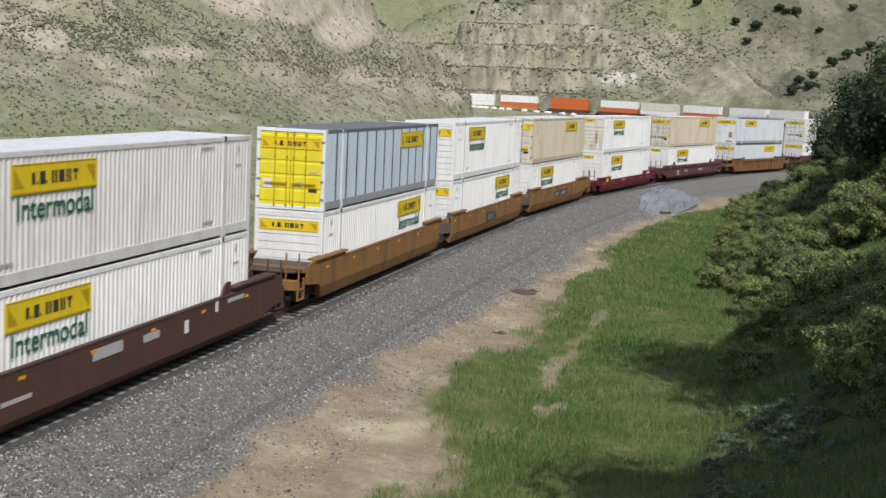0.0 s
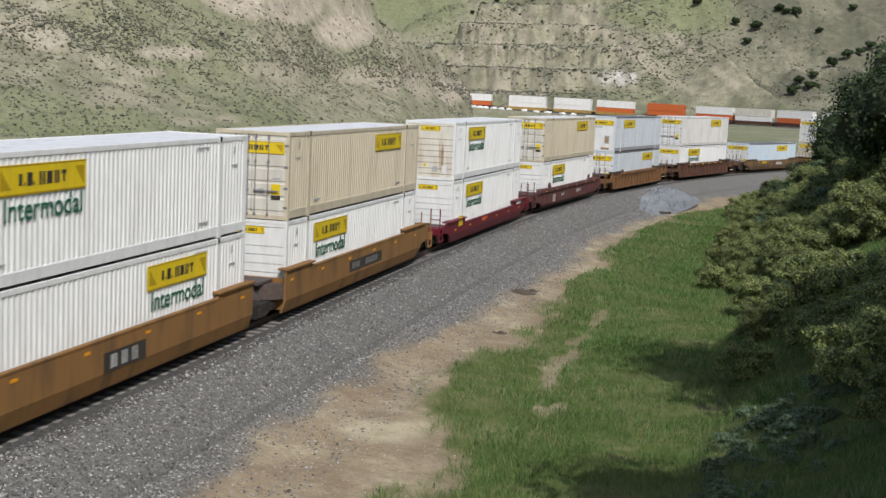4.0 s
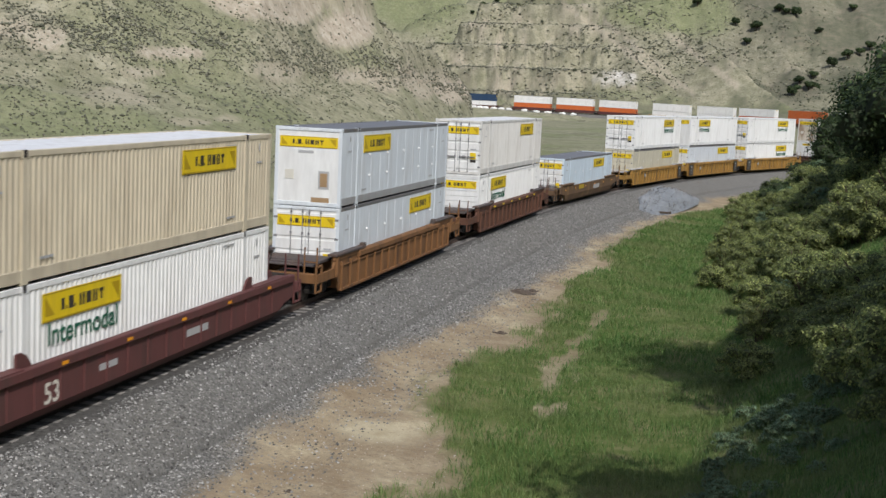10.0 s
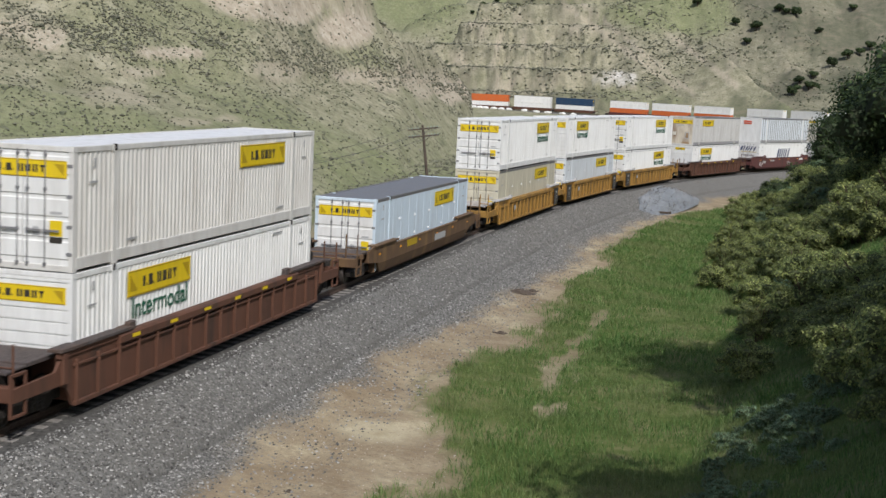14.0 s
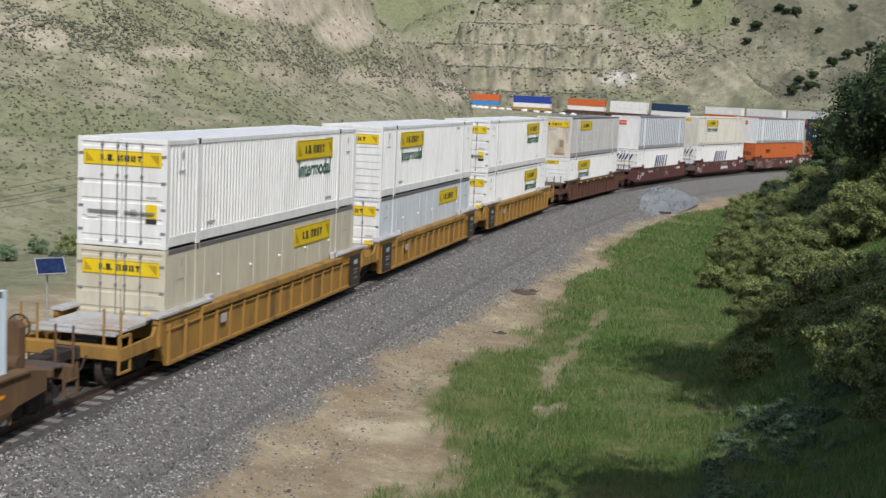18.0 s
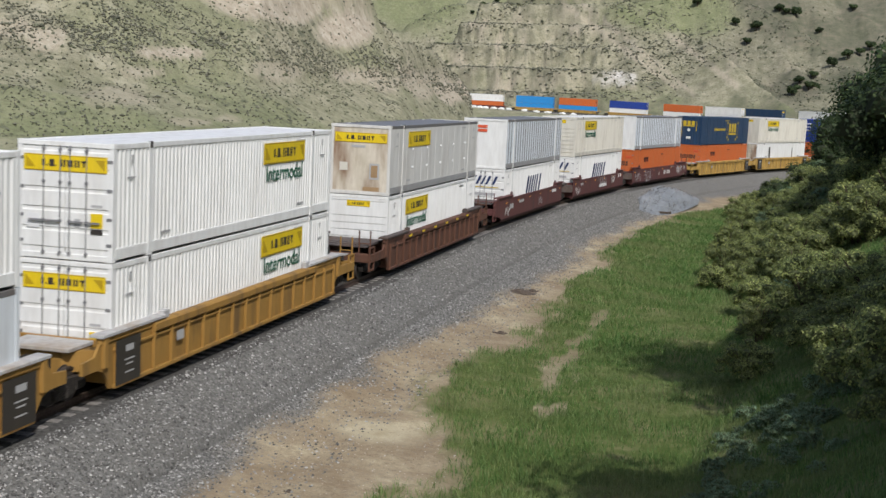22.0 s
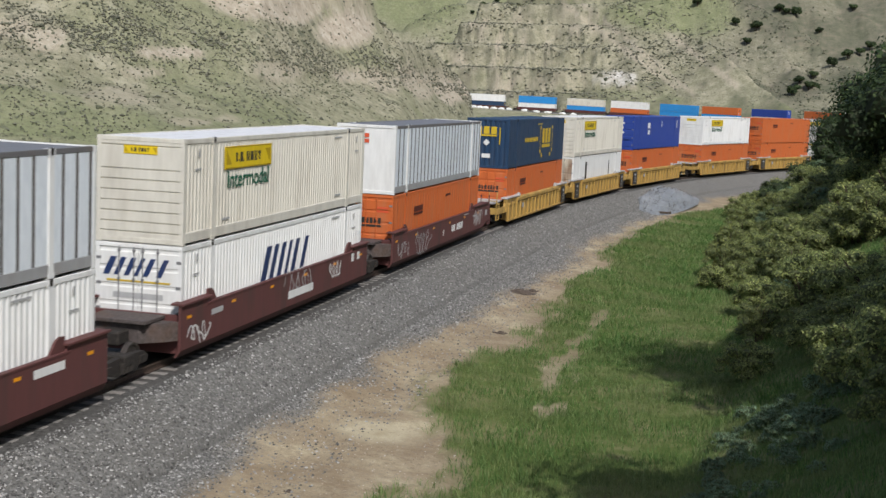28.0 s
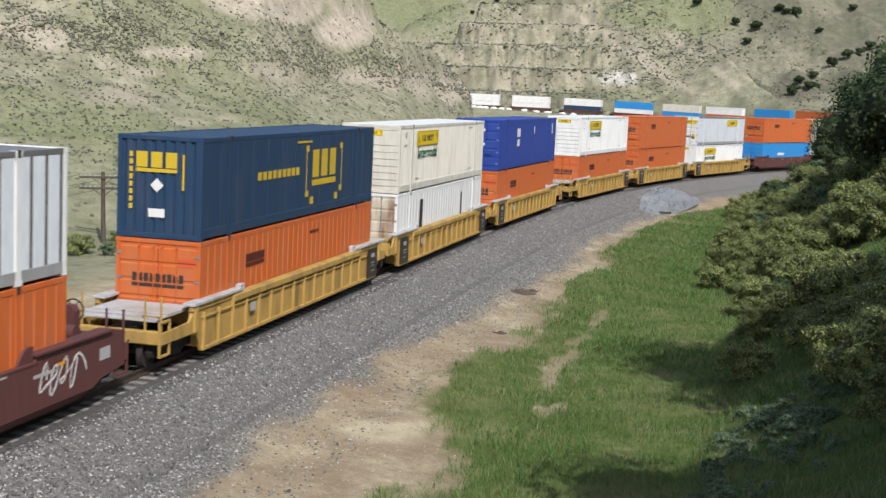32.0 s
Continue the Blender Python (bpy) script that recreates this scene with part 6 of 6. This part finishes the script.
def ribbed_sides(root, tone, ends, tips):
    """Sills with outside ribs between a box top chord and a bottom flange."""
    x_in, low = 6.6, SILL_LOW
    lo, hi = (8.42 if ends[-1] == "joint" else 8.30), (8.42 if ends[1] == "joint" else 8.30)

    def sill(bm):
        t0, t1 = -tips[-1], tips[1]
        pr = [(t0, 1.36), (-lo - 0.62, 1.36), (-lo - 0.30, 1.26), (-lo - 0.10, 1.02), (-lo, low), (hi, low), (hi + 0.10, 1.02), (hi + 0.30, 1.26), (hi + 0.62, 1.36), (t1, 1.36),
              (t1, 1.66), (hi + 0.75, 1.70), (hi + 0.5, 1.98), (-lo - 0.5, 1.98), (-lo - 0.75, 1.70), (t0, 1.66)]
        prism(bm, pr, 1, 1.38, 1.46)

    def chord(bm):
        prism(bm, [(1.34, 1.84), (1.54, 1.84), (1.58, 1.88), (1.58, 2.04), (1.50, 2.09), (1.34, 2.09)], 0, -x_in + 0.4, x_in - 0.4)

    for sy in (-1, 1):
        flip = Matrix.Diagonal((1, sy, 1, 1))
        part("side_sill", shared(("sill", "ribbed", ends[-1], ends[1]), "side_sill", tone, sill), tone, root, "", flip)
        part("top_chord", shared("chord", "top_chord", tone, chord), tone, root, "", flip)
        part("bottom_chord", shared("bchord", "bottom_chord", tone, beam(-8.30, 8.30, 1.38, 1.55, low - 0.02, low + 0.08)), tone, root, "", flip)
        part("rail_tube", shared("rtube", "rail_tube", tone, beam(-8.30, 8.30, 1.46, 1.52, 1.70, 1.76)), tone, root, "", flip)
        for i in range(17):
            x = -8.2 + i * 16.4 / 16
            part("side_rib", shared("rib", "side_rib", tone, beam(-0.045, 0.045, 1.46, 1.55, low + 0.06, 1.86)), tone, root, "", flip @ Matrix.Translation((x, 0, 0)))
        for e in (-1, 1):
            fl = Matrix.Diagonal((e, sy, 1, 1))
            worn = DECK_PALE if tone in (CAR_YELLOW, CAR_AMBER) else DECK
            part("end_flange", shared("eflange", "end_flange", worn, beam(5.5, 8.95, 1.18, 1.56, 2.12, 2.20)), worn, root, "worn top plate", fl)
            part("flange_web", shared("eweb", "flange_web", tone, beam(5.55, 8.90, 1.36, 1.50, 1.96, 2.13)), tone, root, "", fl)
            part("end_post", shared("epost", "end_post", tone, beam(8.62, 8.84, 1.30, 1.54, 1.36, 2.12)), tone, root, "", fl)
            part("guide", shared("guide", "guide", worn, beam(5.25, 5.62, 1.34, 1.50, 2.04, 2.30)), worn, root, "", fl)
            if tone in (CAR_YELLOW, CAR_AMBER) and ends[e] == "joint" and sy < 0:
                board = part("stencil_panel", shared("stencil", "stencil_panel", INK, panel(1.30, 1.12, 0.006)), INK, root, "black stencil panel with white bars", Matrix.Translation((e * 7.66, -1.556, 1.40)))
                for bz, bw in ((0.30, 0.42), (0.02, 0.5), (-0.10, 0.36), (-0.30, 0.46)):
                    part("white_bar", shared(("wbar", bw), "white_bar", GREY_INK, panel(bw, 0.035 if bz < 0.3 else 0.16, 0.004)), GREY_INK, board, "", Matrix.Translation((0.06, -0.007, bz)))
    if tone is CAR_RUST:
        for i in range(6):
            part("reflector", shared("rrefl", "reflector", YELLOW, panel(0.42, 0.09, 0.006)), YELLOW, root, "", Matrix.Translation((-5.4 + i * 2.15, -1.583, 1.97)))
    if tone in (CAR_YELLOW, CAR_AMBER):
        part("sign_plate", shared("splate", "sign_plate", GREY_INK, panel(0.42, 0.26, 0.01)), GREY_INK, root, "", Matrix.Translation((-4.7, -1.556, 1.52)))


def wheel_ring(bm, x, y, z, r):
    pts = [Vector((x, y + r * math.cos(a), z + r * math.sin(a))) for a in np.linspace(0, 2 * math.pi, 17)]
    for p, q in zip(pts, pts[1:]):
        tube(bm, p, q, 0.022, sides=5)
    for k in range(3):
        a = k * math.pi / 3
        tube(bm, (x, y + r * math.cos(a), z + r * math.sin(a)), (x, y - r * math.cos(a), z - r * math.sin(a)), 0.014, sides=5)


def car_end(root, style, tone, e, kind, tip, top):
    """Deck, bulkhead and running gear at one end of a car; at a free end also the steps, posts, coupler and hand brake."""
    flip = Matrix.Diagonal((e, 1, 1, 1))
    ribbed = style == "ribbed"
    floor_tone = DECK_PALE if tone in (CAR_YELLOW, CAR_AMBER) else DECK
    if kind == "end":
        part("end_deck", shared(("deck", top), "end_deck", floor_tone, beam(8.2, 9.75, -1.14, 1.14, top - 0.10, top)), floor_tone, root, "worn end deck", flip)
        for k, x in enumerate((9.90, 10.32)):
            part("crossover_board", shared("board", "crossover_board", floor_tone, beam(0, 0.34, -1.22, 1.22, 0, 0.05)), floor_tone, root, "", flip @ Matrix.Translation((x, 0, top - 0.06 - 0.03 * k)))
    else:
        part("end_deck", shared(("jdeck", top, tip), "end_deck", floor_tone, beam(8.2, tip - 0.35, -0.9, 0.9, top - 0.22, top - 0.12)), floor_tone, root, "worn end deck", flip)

        def shroud(bm):
            # the end box, narrowing towards the shared truck
            prism(bm, [(8.40, -1.38), (8.40, 1.38), (8.75, 1.16), (9.25, 0.62), (9.25, -0.62), (8.75, -1.16)], 2, 1.28, top - 0.24)
        box_tone = tone if ribbed else DECK
        part("end_box", shared(("shroud", top), "end_box", box_tone, shroud), box_tone, root, "dark end box" if box_tone is DECK else "", flip)
    part("bulkhead", shared(("wbulk", top), "bulkhead", tone, beam(8.12, 8.22, -1.34, 1.34, 0.86, top - 0.1)), tone, root, "", flip)
    part("centre_sill", shared(("csill", tip), "centre_sill", STEEL_DARK, beam(8.2, tip + 0.1, -0.35, 0.35, 1.28, 1.66)), STEEL_DARK, root, "", flip)
    if kind == "end":
        part("end_sill", shared(("esill", ribbed), "end_sill", tone, beam(10.55, 10.78, -1.40, 1.40, 1.34, 1.70)), tone, root, "", flip)
        part("coupler", shared("coupler", "coupler", STEEL_DARK, beam(10.8, 11.65, -0.16, 0.16, 1.30, 1.58)), STEEL_DARK, root, "", flip)
        part("coupler_head", shared("chead", "coupler_head", STEEL_DARK, beam(11.30, 11.66, -0.26, 0.22, 1.24, 1.64)), STEEL_DARK, root, "", flip)

        def hose(bm):
            pts = [(10.85, -0.55, 1.45), (11.05, -0.52, 1.15), (11.3, -0.42, 0.98), (11.55, -0.3, 1.10)]
            for p, q in zip(pts, pts[1:]):
                tube(bm, p, q, 0.03, sides=6)
        part("air_hose", shared("hose", "air_hose", STEEL_DARK, hose), STEEL_DARK, root, "black rubber hose", flip)
        add_truck(root, e * 9.35)
        for sy in (-1, 1):
            fl = Matrix.Diagonal((e, sy, 1, 1))

            def steps(bm):
                for x in (10.22, 10.80):
                    box(bm, x - 0.028, x + 0.028, 1.38, 1.44, 1.02, 1.98 if ribbed else 1.75)
                for z in (1.02, 1.36):
                    box(bm, 10.22, 10.80, 1.36, 1.45, z, z + 0.04)
                if ribbed:
                    box(bm, 10.22, 10.80, 1.38, 1.44, 1.92, 1.98)
            part("step", shared(("step", ribbed), "step", tone, steps), tone, root, "", fl)

            def grab(bm):
                for x, y in ((10.66, 1.38), (10.66, 0.92)):
                    tube(bm, (x, y, 1.6), (x, y, 2.62), 0.03, sides=6)
                tube(bm, (10.66, 1.38, 2.10), (10.66, 0.92, 2.10), 0.022, sides=6)
            part("grab_post", shared("grab", "grab_post", tone, grab), tone, root, "", fl)
        if not ribbed:
            part("spread_beam", shared(("sbeam", top), "spread_beam", tone, beam(9.70, 9.88, -1.36, 1.36, top - 0.18, top + 0.02)), tone, root, "", flip)
        if e > 0:
            tank = STEEL_DARK if ribbed or tone is CAR_RED else tone

            def stand(bm):
                prism(bm, [(-0.62, 1.5), (-0.14, 1.5), (-0.14, 2.66), (-0.24, 2.80), (-0.52, 2.80), (-0.62, 2.66)], 0, 9.62, 9.90)
            part("brake_stand", shared("stand", "brake_stand", tank, stand), tank, root, "upright brake housing")
            part("brake_wheel", shared("brake", "brake_wheel", STEEL_DARK, lambda bm: wheel_ring(bm, 10.0, -0.38, 2.62, 0.28)), STEEL_DARK, root, "dark brake wheel on a stand")
            part("air_tank", shared(("tank", top), "air_tank", tank, lambda bm: tube(bm, (9.15, -0.95, top + 0.20), (9.15, 0.45, top + 0.20), 0.2, sides=14)), tank, root, "round air tank")
    elif e > 0:
        add_truck(root, 10.05 if kind == "joint" else 9.2)


def consist():
    """All cars in order from the head: arc length of the middle at 9 s, body and load."""
    J = (-3.55,)
    R = (3.45,)
    logo_small = (1.0, 0.24, 2.55)
    logo_wide = (2.25, 0.40, 2.36)
    rb = "ribbed"
    box_up = lambda **k: ("upper", k)
    white_f = dict(tone=WHITE, end="bulk", logo=J, word=1, end_sign=logo_small)
    white_d = dict(tone=WHITE, end="door", logo=R, word=1, end_sign=logo_wide)
    pale_d = dict(tone=PALE, end="door", logo=R, end_sign=logo_wide)
    tan_d = dict(tone=TAN, end="door", end_tone=CREAM, logo=R, end_sign=logo_wide)
    cream_f = dict(tone=CREAM, end="bulk", logo=J, word=1, end_sign=logo_small)
    plate_p = dict(extra=[vent_plate], side="plate", tone=PLATE, end="plain", end_tone=WHITE, roof=GREY_ROOF, rail_tone=RAIL_GREY, logo=(-3.6,), end_sign=logo_wide)
    plate_d = dict(side="plate", tone=PLATE, end="door", end_tone=WHITE, roof=GREY_ROOF, rail_tone=RAIL_GREY, logo=R, end_sign=logo_wide)
    plate_c = dict(side="plate", tone=BUFF, end="door", end_tone=BUFF, roof=GREY_ROOF, rail_tone=RAIL_GREY, logo=R, end_sign=logo_wide)
    plate_i = dict(side="plate", tone=ICE, end="door", end_tone=WHITE, roof=GREY_ROOF, rail_tone=RAIL_GREY, logo=(3.15,), end_sign=logo_wide)
    rusty = dict(extra=[vent_plate], side="plate", tone=PALE, end="plain", end_tone=RUSTED, roof=GREY_ROOF, rail_tone=RAIL_GREY, logo=J, end_sign=logo_wide)
    carrier_marks = [slanted_marks("side", 0.05, 1.72, 4.2, 1.05, NAVY_INK), slanted_marks("end", 0.0, 2.25, 1.9, 0.5, NAVY_INK), bars_on("gold_line", GOLD_INK, "end", [(0.0, 1.85, 1.9, 0.05)]), bars_on("number_bar", GREY_INK, "end", [(0.0, 1.45, 1.5, 0.16)])]
    carrier = dict(tone=WHITE, end="door", extra=carrier_marks)
    post_s = dict(side="post", tone=SILVER, end="plain", end_tone=WHITE, frame_tone=WHITE, rail_tone=RAIL_GREY, roof=GREY_ROOF,
                  extra=[bars_on("orange_label", RED_INK, "end", [(0.35, 2.45, 0.95, 0.16), (0.35, 2.22, 0.95, 0.16)])])
    post_y = dict(side="bay", tone=ICE, end="door", end_tone=DOOR_YELLOW, frame_tone=SILVER, rail_tone=RAIL_GREY, roof=GREY_ROOF, logo=R, end_sign=logo_wide)
    org_marks = [bars_on("dark_mark", MAROON_INK, "side", [(-4.0, 2.08, 1.5, 0.24), (-4.0, 1.86, 1.5, 0.10), (1.4, 2.35, 0.9, 0.09)]),
                 bars_on("dark_mark", INK, "end", [(0.72 - i * 0.18, 1.80, 0.13, 0.24) for i in range(9)] + [(0.0, 1.58, 1.6, 0.10)]), bars_on("red_mark", RED_INK, "end", [(-0.85, 2.35, 0.5, 0.09), (-0.85, 2.2, 0.5, 0.09)]),
                 lozenge(0.78, 0.78, 0.20, GREY_INK)]
    org = dict(side="wave", tone=ORANGE, end="door", roof=ORANGE, extra=org_marks)
    navy_marks = [bars_on("gold_mark", GOLD_INK, "side", [(1.35, 1.78, 0.62, 0.95), (2.25, 1.78, 0.62, 0.95), (3.15, 1.78, 0.62, 0.95), (2.25, 1.12, 2.5, 0.2)]
                          + [(0.42, 1.55, 0.05, 1.6), (4.15, 1.55, 0.05, 1.6), (0.5, 2.32, 0.28, 0.2), (4.08, 2.32, 0.28, 0.2), (0.5, 0.78, 0.28, 0.2), (4.08, 0.78, 0.28, 0.2), (1.0, 0.52, 0.3, 0.24), (3.6, 0.52, 0.3, 0.24)]
                          + [(-3.8 + i * 0.42, 1.60, 0.28, 0.26) for i in range(9)] + [(0.2, 2.55, 1.4, 0.07)]),
                  bars_on("gold_mark", GOLD_INK, "end", [(0.55, 2.22, 0.34, 0.44), (0.10, 2.22, 0.34, 0.44), (-0.35, 2.22, 0.34, 0.44), (0.1, 1.92, 1.25, 0.10), (-0.72, 1.9, 0.06, 1.0)] + [(0.88, 2.35 - i * 0.21, 0.10, 0.15) for i in range(8)]),
                  bars_on("white_label", WHITE_INK, "end", [(0.08, 0.72, 0.5, 0.24)]), lozenge(0.08, 1.50, 0.20, WHITE_INK)]
    navy = dict(side="plate", tone=NAVY, end="flute", roof=NAVY, extra=navy_marks)
    blue_marks = [bars_on("white_mark", WHITE_INK, "side", [(-3.2, 2.1, 0.8, 0.5), (-3.2, 1.5, 0.6, 0.4), (1.2, 2.2, 0.2, 0.5), (6.8, 2.2, 0.25, 0.7)]), bars_on("white_mark", WHITE_INK, "end", [(0, 2.3, 0.9, 0.15), (0, 1.9, 0.7, 0.15), (0, 1.5, 0.9, 0.15)])]
    blue = dict(side="wave", tone=BLUE, end="door", roof=BLUE, extra=blue_marks)
    lblue = dict(side="wave", tone=LIGHT_BLUE, end="door", roof=LIGHT_BLUE, extra=[bars_on("white_mark", WHITE_INK, "side", [(-2, 1.6, 2.2, 0.3)])])
    grey_mark = dict(tone=WHITE, end="door", end_tone=RUSTED, side="wave", extra=[bars_on("dark_mark", INK, "side", [(-4.2, 1.5, 0.5, 1.9), (3.5, 1.6, 0.25, 1.4)])])
    maroon, brown, dark, rust, yel, red = CAR_MAROON, CAR_BROWN, CAR_DARK, CAR_RUST, CAR_YELLOW, CAR_RED
    E, Jn = "end", "joint"
    rows = [  # front of the load at 9 s, style, tone, front, rear, upper, lower
        (-131.6, "long", dark, E, E, white_d, white_f), (-108.4, "long", dark, E, E, dict(pale_d, logo=(-3.2,), word=1), dict(white_f, logo=(-3.4,))),
        (-85.4, "deep", brown, E, Jn, post_y, dict(white_d, end="bulk", end_sign=logo_wide)), (-66.0, "deep", brown, Jn, Jn, dict(white_d, end="bulk", logo=(-3.4,)), dict(white_d, end="bulk")),
        (-46.3, "deep", brown, Jn, E, tan_d, dict(white_f)), (-23.16, "slim", red, E, E, dict(white_f, end_tone=STAINED, extra=[streaks]), white_f), (0.0, "chord", maroon, E, E, tan_d, white_f),
        (23.2, rb, CAR_TAWNY, E, E, plate_p, plate_d), (46.7, rb, rust, E, E, dict(pale_d, end_tone=WHITE), dict(white_f, end_sign=logo_wide)), (70.6, "low", CAR_UMBER, E, E, None, plate_i),
        (94.2, rb, CAR_AMBER, E, Jn, white_d, plate_c), (113.8, rb, CAR_AMBER, Jn, Jn, dict(white_f, end_sign=logo_wide), plate_d), (134.0, rb, CAR_AMBER, Jn, E, white_d, white_d),
        (157.7, rb, rust, E, E, rusty, white_f), (181.1, "long", maroon, E, Jn, post_s, carrier), (202.0, "long", maroon, Jn, Jn, cream_f, carrier), (222.5, "long", maroon, Jn, E, post_s, org),
        (245.9, rb, yel, E, Jn, navy, org), (265.9, rb, yel, Jn, Jn, cream_f, grey_mark), (286.0, rb, yel, Jn, E, blue, org), (310.4, rb, yel, E, Jn, white_f, org),
        (331.1, rb, yel, Jn, Jn, org, org), (351.3, rb, yel, Jn, E, plate_d, white_f), (374.4, "long", maroon, E, Jn, org, lblue), (394.5, "long", maroon, Jn, E, cream_f, white_f)]
    return rows, dict(w=white_f, wd=white_d, o=org, n=navy, b=blue, l=lblue, c=cream_f)


# the part of the train that is seen across the valley only: load front at 9 s, upper and lower load
FAR_CARS = ((429, "w", "wd"), (447, "w", "w"), (468, "w", "o"), (487, "c", "w"), (505, "w", "o"), (527, "o", "o"), (549.5, "w", "o"), (568.5, "w", "w"), (588.5, "w", "w"), (612.5, "w", "o"),
            (631.5, "w", "o"), (650.3, "w", "o"), (674.5, "n", "w"), (693, "w", "w"), (711.8, "o", "w"), (736, "b", "w"), (758.5, "o", "l"), (777.5, "l", "l"), (799.5, "w", "o"),
            (819, "c", "l"), (840.5, "l", "w"), (863, "w", "n"), (886, "w", "w"), (908, "w", "w"))


CAR_EXTRAS = {
    0: (size_figures(-5.2, 0.85), car_marks((-2.6, 1.0, 0.9, 0.16, GREY_INK), (2.5, 1.0, 1.4, 0.2, GREY_INK))),
    -108: (car_marks((-1.0, 1.35, 1.5, 0.28, GREY_INK), (1.3, 1.3, 0.9, 0.2, GREY_INK), (3.4, 1.2, 0.25, 0.35, WHITE_INK), (5.4, 1.45, 0.2, 0.3, WHITE_INK), (6.8, 1.5, 1.2, 0.12, GREY_INK), (-5.0, 1.0, 1.2, 0.1, GREY_INK)),),
    -46: (car_marks((0.4, 1.12, 4.2, 0.42, INK), (-0.9, 1.12, 1.0, 0.24, GREY_INK), (1.1, 1.12, 1.6, 0.24, GREY_INK)),),
    -66: (car_marks((0.2, 1.05, 2.2, 0.5, INK), (-0.4, 1.05, 0.35, 0.34, WHITE_INK), (0.15, 1.05, 0.35, 0.34, WHITE_INK), (0.7, 1.05, 0.35, 0.34, WHITE_INK)),),
    -23: (car_marks((-6.9, 1.35, 0.8, 0.5, YELLOW), (-4.2, 1.45, 0.5, 0.14, WHITE_INK), (-1.5, 1.1, 1.3, 0.2, RED_INK), (2.0, 1.35, 0.9, 0.16, WHITE_INK), (7.4, 1.3, 1.2, 0.2, WHITE_INK)),),
    181: (car_marks((-6.6, 1.2, 0.9, 0.28, GREY_INK), (-4.0, 1.35, 1.4, 0.16, GREY_INK), (5.8, 1.4, 1.3, 0.2, WHITE_INK)), scrawl(-7.6, 0.95, 0.55, 3, WHITE_INK), scrawl(1.5, 1.0, 0.5, 8, GREY_INK)),
    202: (car_marks((1.0, 0.95, 2.4, 0.26, WHITE_INK), (6.6, 1.45, 0.3, 0.3, WHITE_INK), (7.3, 1.45, 0.3, 0.3, WHITE_INK), (-6.0, 1.35, 0.8, 0.16, GREY_INK)), scrawl(0.8, 1.3, 1.0, 5, GREY_INK), scrawl(4.6, 1.25, 0.6, 6, WHITE_INK), scrawl(-7.2, 0.9, 0.6, 7, WHITE_INK)),
    222: (car_marks(*[(1.9 + 0.26 * i + (0.3 if i > 2 else 0), 1.12, 0.17, 0.32, WHITE_INK) for i in range(8)], (0.2, 1.05, 0.14, 0.3, WHITE_INK), (4.9, 1.58, 1.0, 0.05, GREY_INK), (6.9, 1.35, 0.9, 0.08, GREY_INK), (9.6, 1.32, 0.5, 0.3, GREY_INK)), scrawl(-3.6, 1.05, 1.1, 9, GREY_INK), scrawl(7.6, 1.2, 0.8, 10, WHITE_INK), scrawl(-6.8, 1.0, 0.7, 11, GREY_INK)),
    71: (car_marks((-3.0, 1.2, 1.6, 0.3, OCHRE), (2.0, 1.0, 2.0, 0.3, GREY_INK)),)}


def load_train():
    rows, loads = consist()
    for front, style, tone, fr, re, up, low in rows:
        s9 = front + LONG / 2
        words = {"maroon_car_paint": "dark maroon", "red_car_paint": "bright red", "brown_car_paint": "ochre-brown", "umber_car_paint": "stained dark brown", "dark_brown_car_paint": "dark brown",
                 "rusty_brown_car_paint": "rusty brown", "yellow_car_paint": "yellow", "amber_car_paint": "amber-yellow", "tawny_car_paint": "tawny orange-brown"}[tone.name]
        kind = "ribbed" if style == "ribbed" else "smooth-sided"
        car = well_car(style, tone, fr, re, f"{words} {kind} steel well car rolling on the track")
        for fn in CAR_EXTRAS.get(round(front), ()):
            fn(car)
        half = 9.3
        MOVING.append((car, s9, half, 0.0))
        low_box = container(**low)
        MOVING.append((low_box, s9, half, LOW_Z))
        if up:
            MOVING.append((container(where="upper", **up), s9, half, UP_Z))
    for i, (front, up, low) in enumerate(FAR_CARS):
        s9 = front + LONG / 2
        tone, words = ((CAR_MAROON, "dark maroon"), (CAR_RUST, "rusty brown"), (CAR_YELLOW, "yellow"))[(i // 3) % 3]
        car = well_car("chord", tone, "short", "short", f"{words} smooth-sided steel well car rolling on the track", detail=False)
        MOVING.append((car, s9, 9.0, 0.0))
        MOVING.append((container(detail=False, **loads[low]), s9, 9.0, LOW_Z))
        MOVING.append((container(where="upper", detail=False, **loads[up]), s9, 9.0, UP_Z))


load_train()
SPEED = 10.6775


def motions():
    """The whole train rolls forward at an even pace."""
    for ob, s9, half, lift in MOVING:
        rows = []
        for t in range(0, 33):
            s = s9 - SPEED * (t - 9)
            rows.append((t, car_pose(max(s, S_MIN + 12), half) @ Matrix.Translation((0, 0, lift))))
        walk(ob, rows)
    # all wheels roll alike about their own middles, so they share one turning action
    first, step = TURNING[0], 1.0 / FPS
    walk(first, [(i * step, Matrix.Rotation(-SPEED * i * step / WHEEL_R, 4, "Y")) for i in range(int(SECONDS * FPS) + 1)])
    turning = first.animation_data
    for ob in TURNING[1:]:
        ob.rotation_mode = "QUATERNION"
        keys = ob.animation_data_create()
        keys.action = turning.action
        keys.action_slot = turning.action_slot


motions()
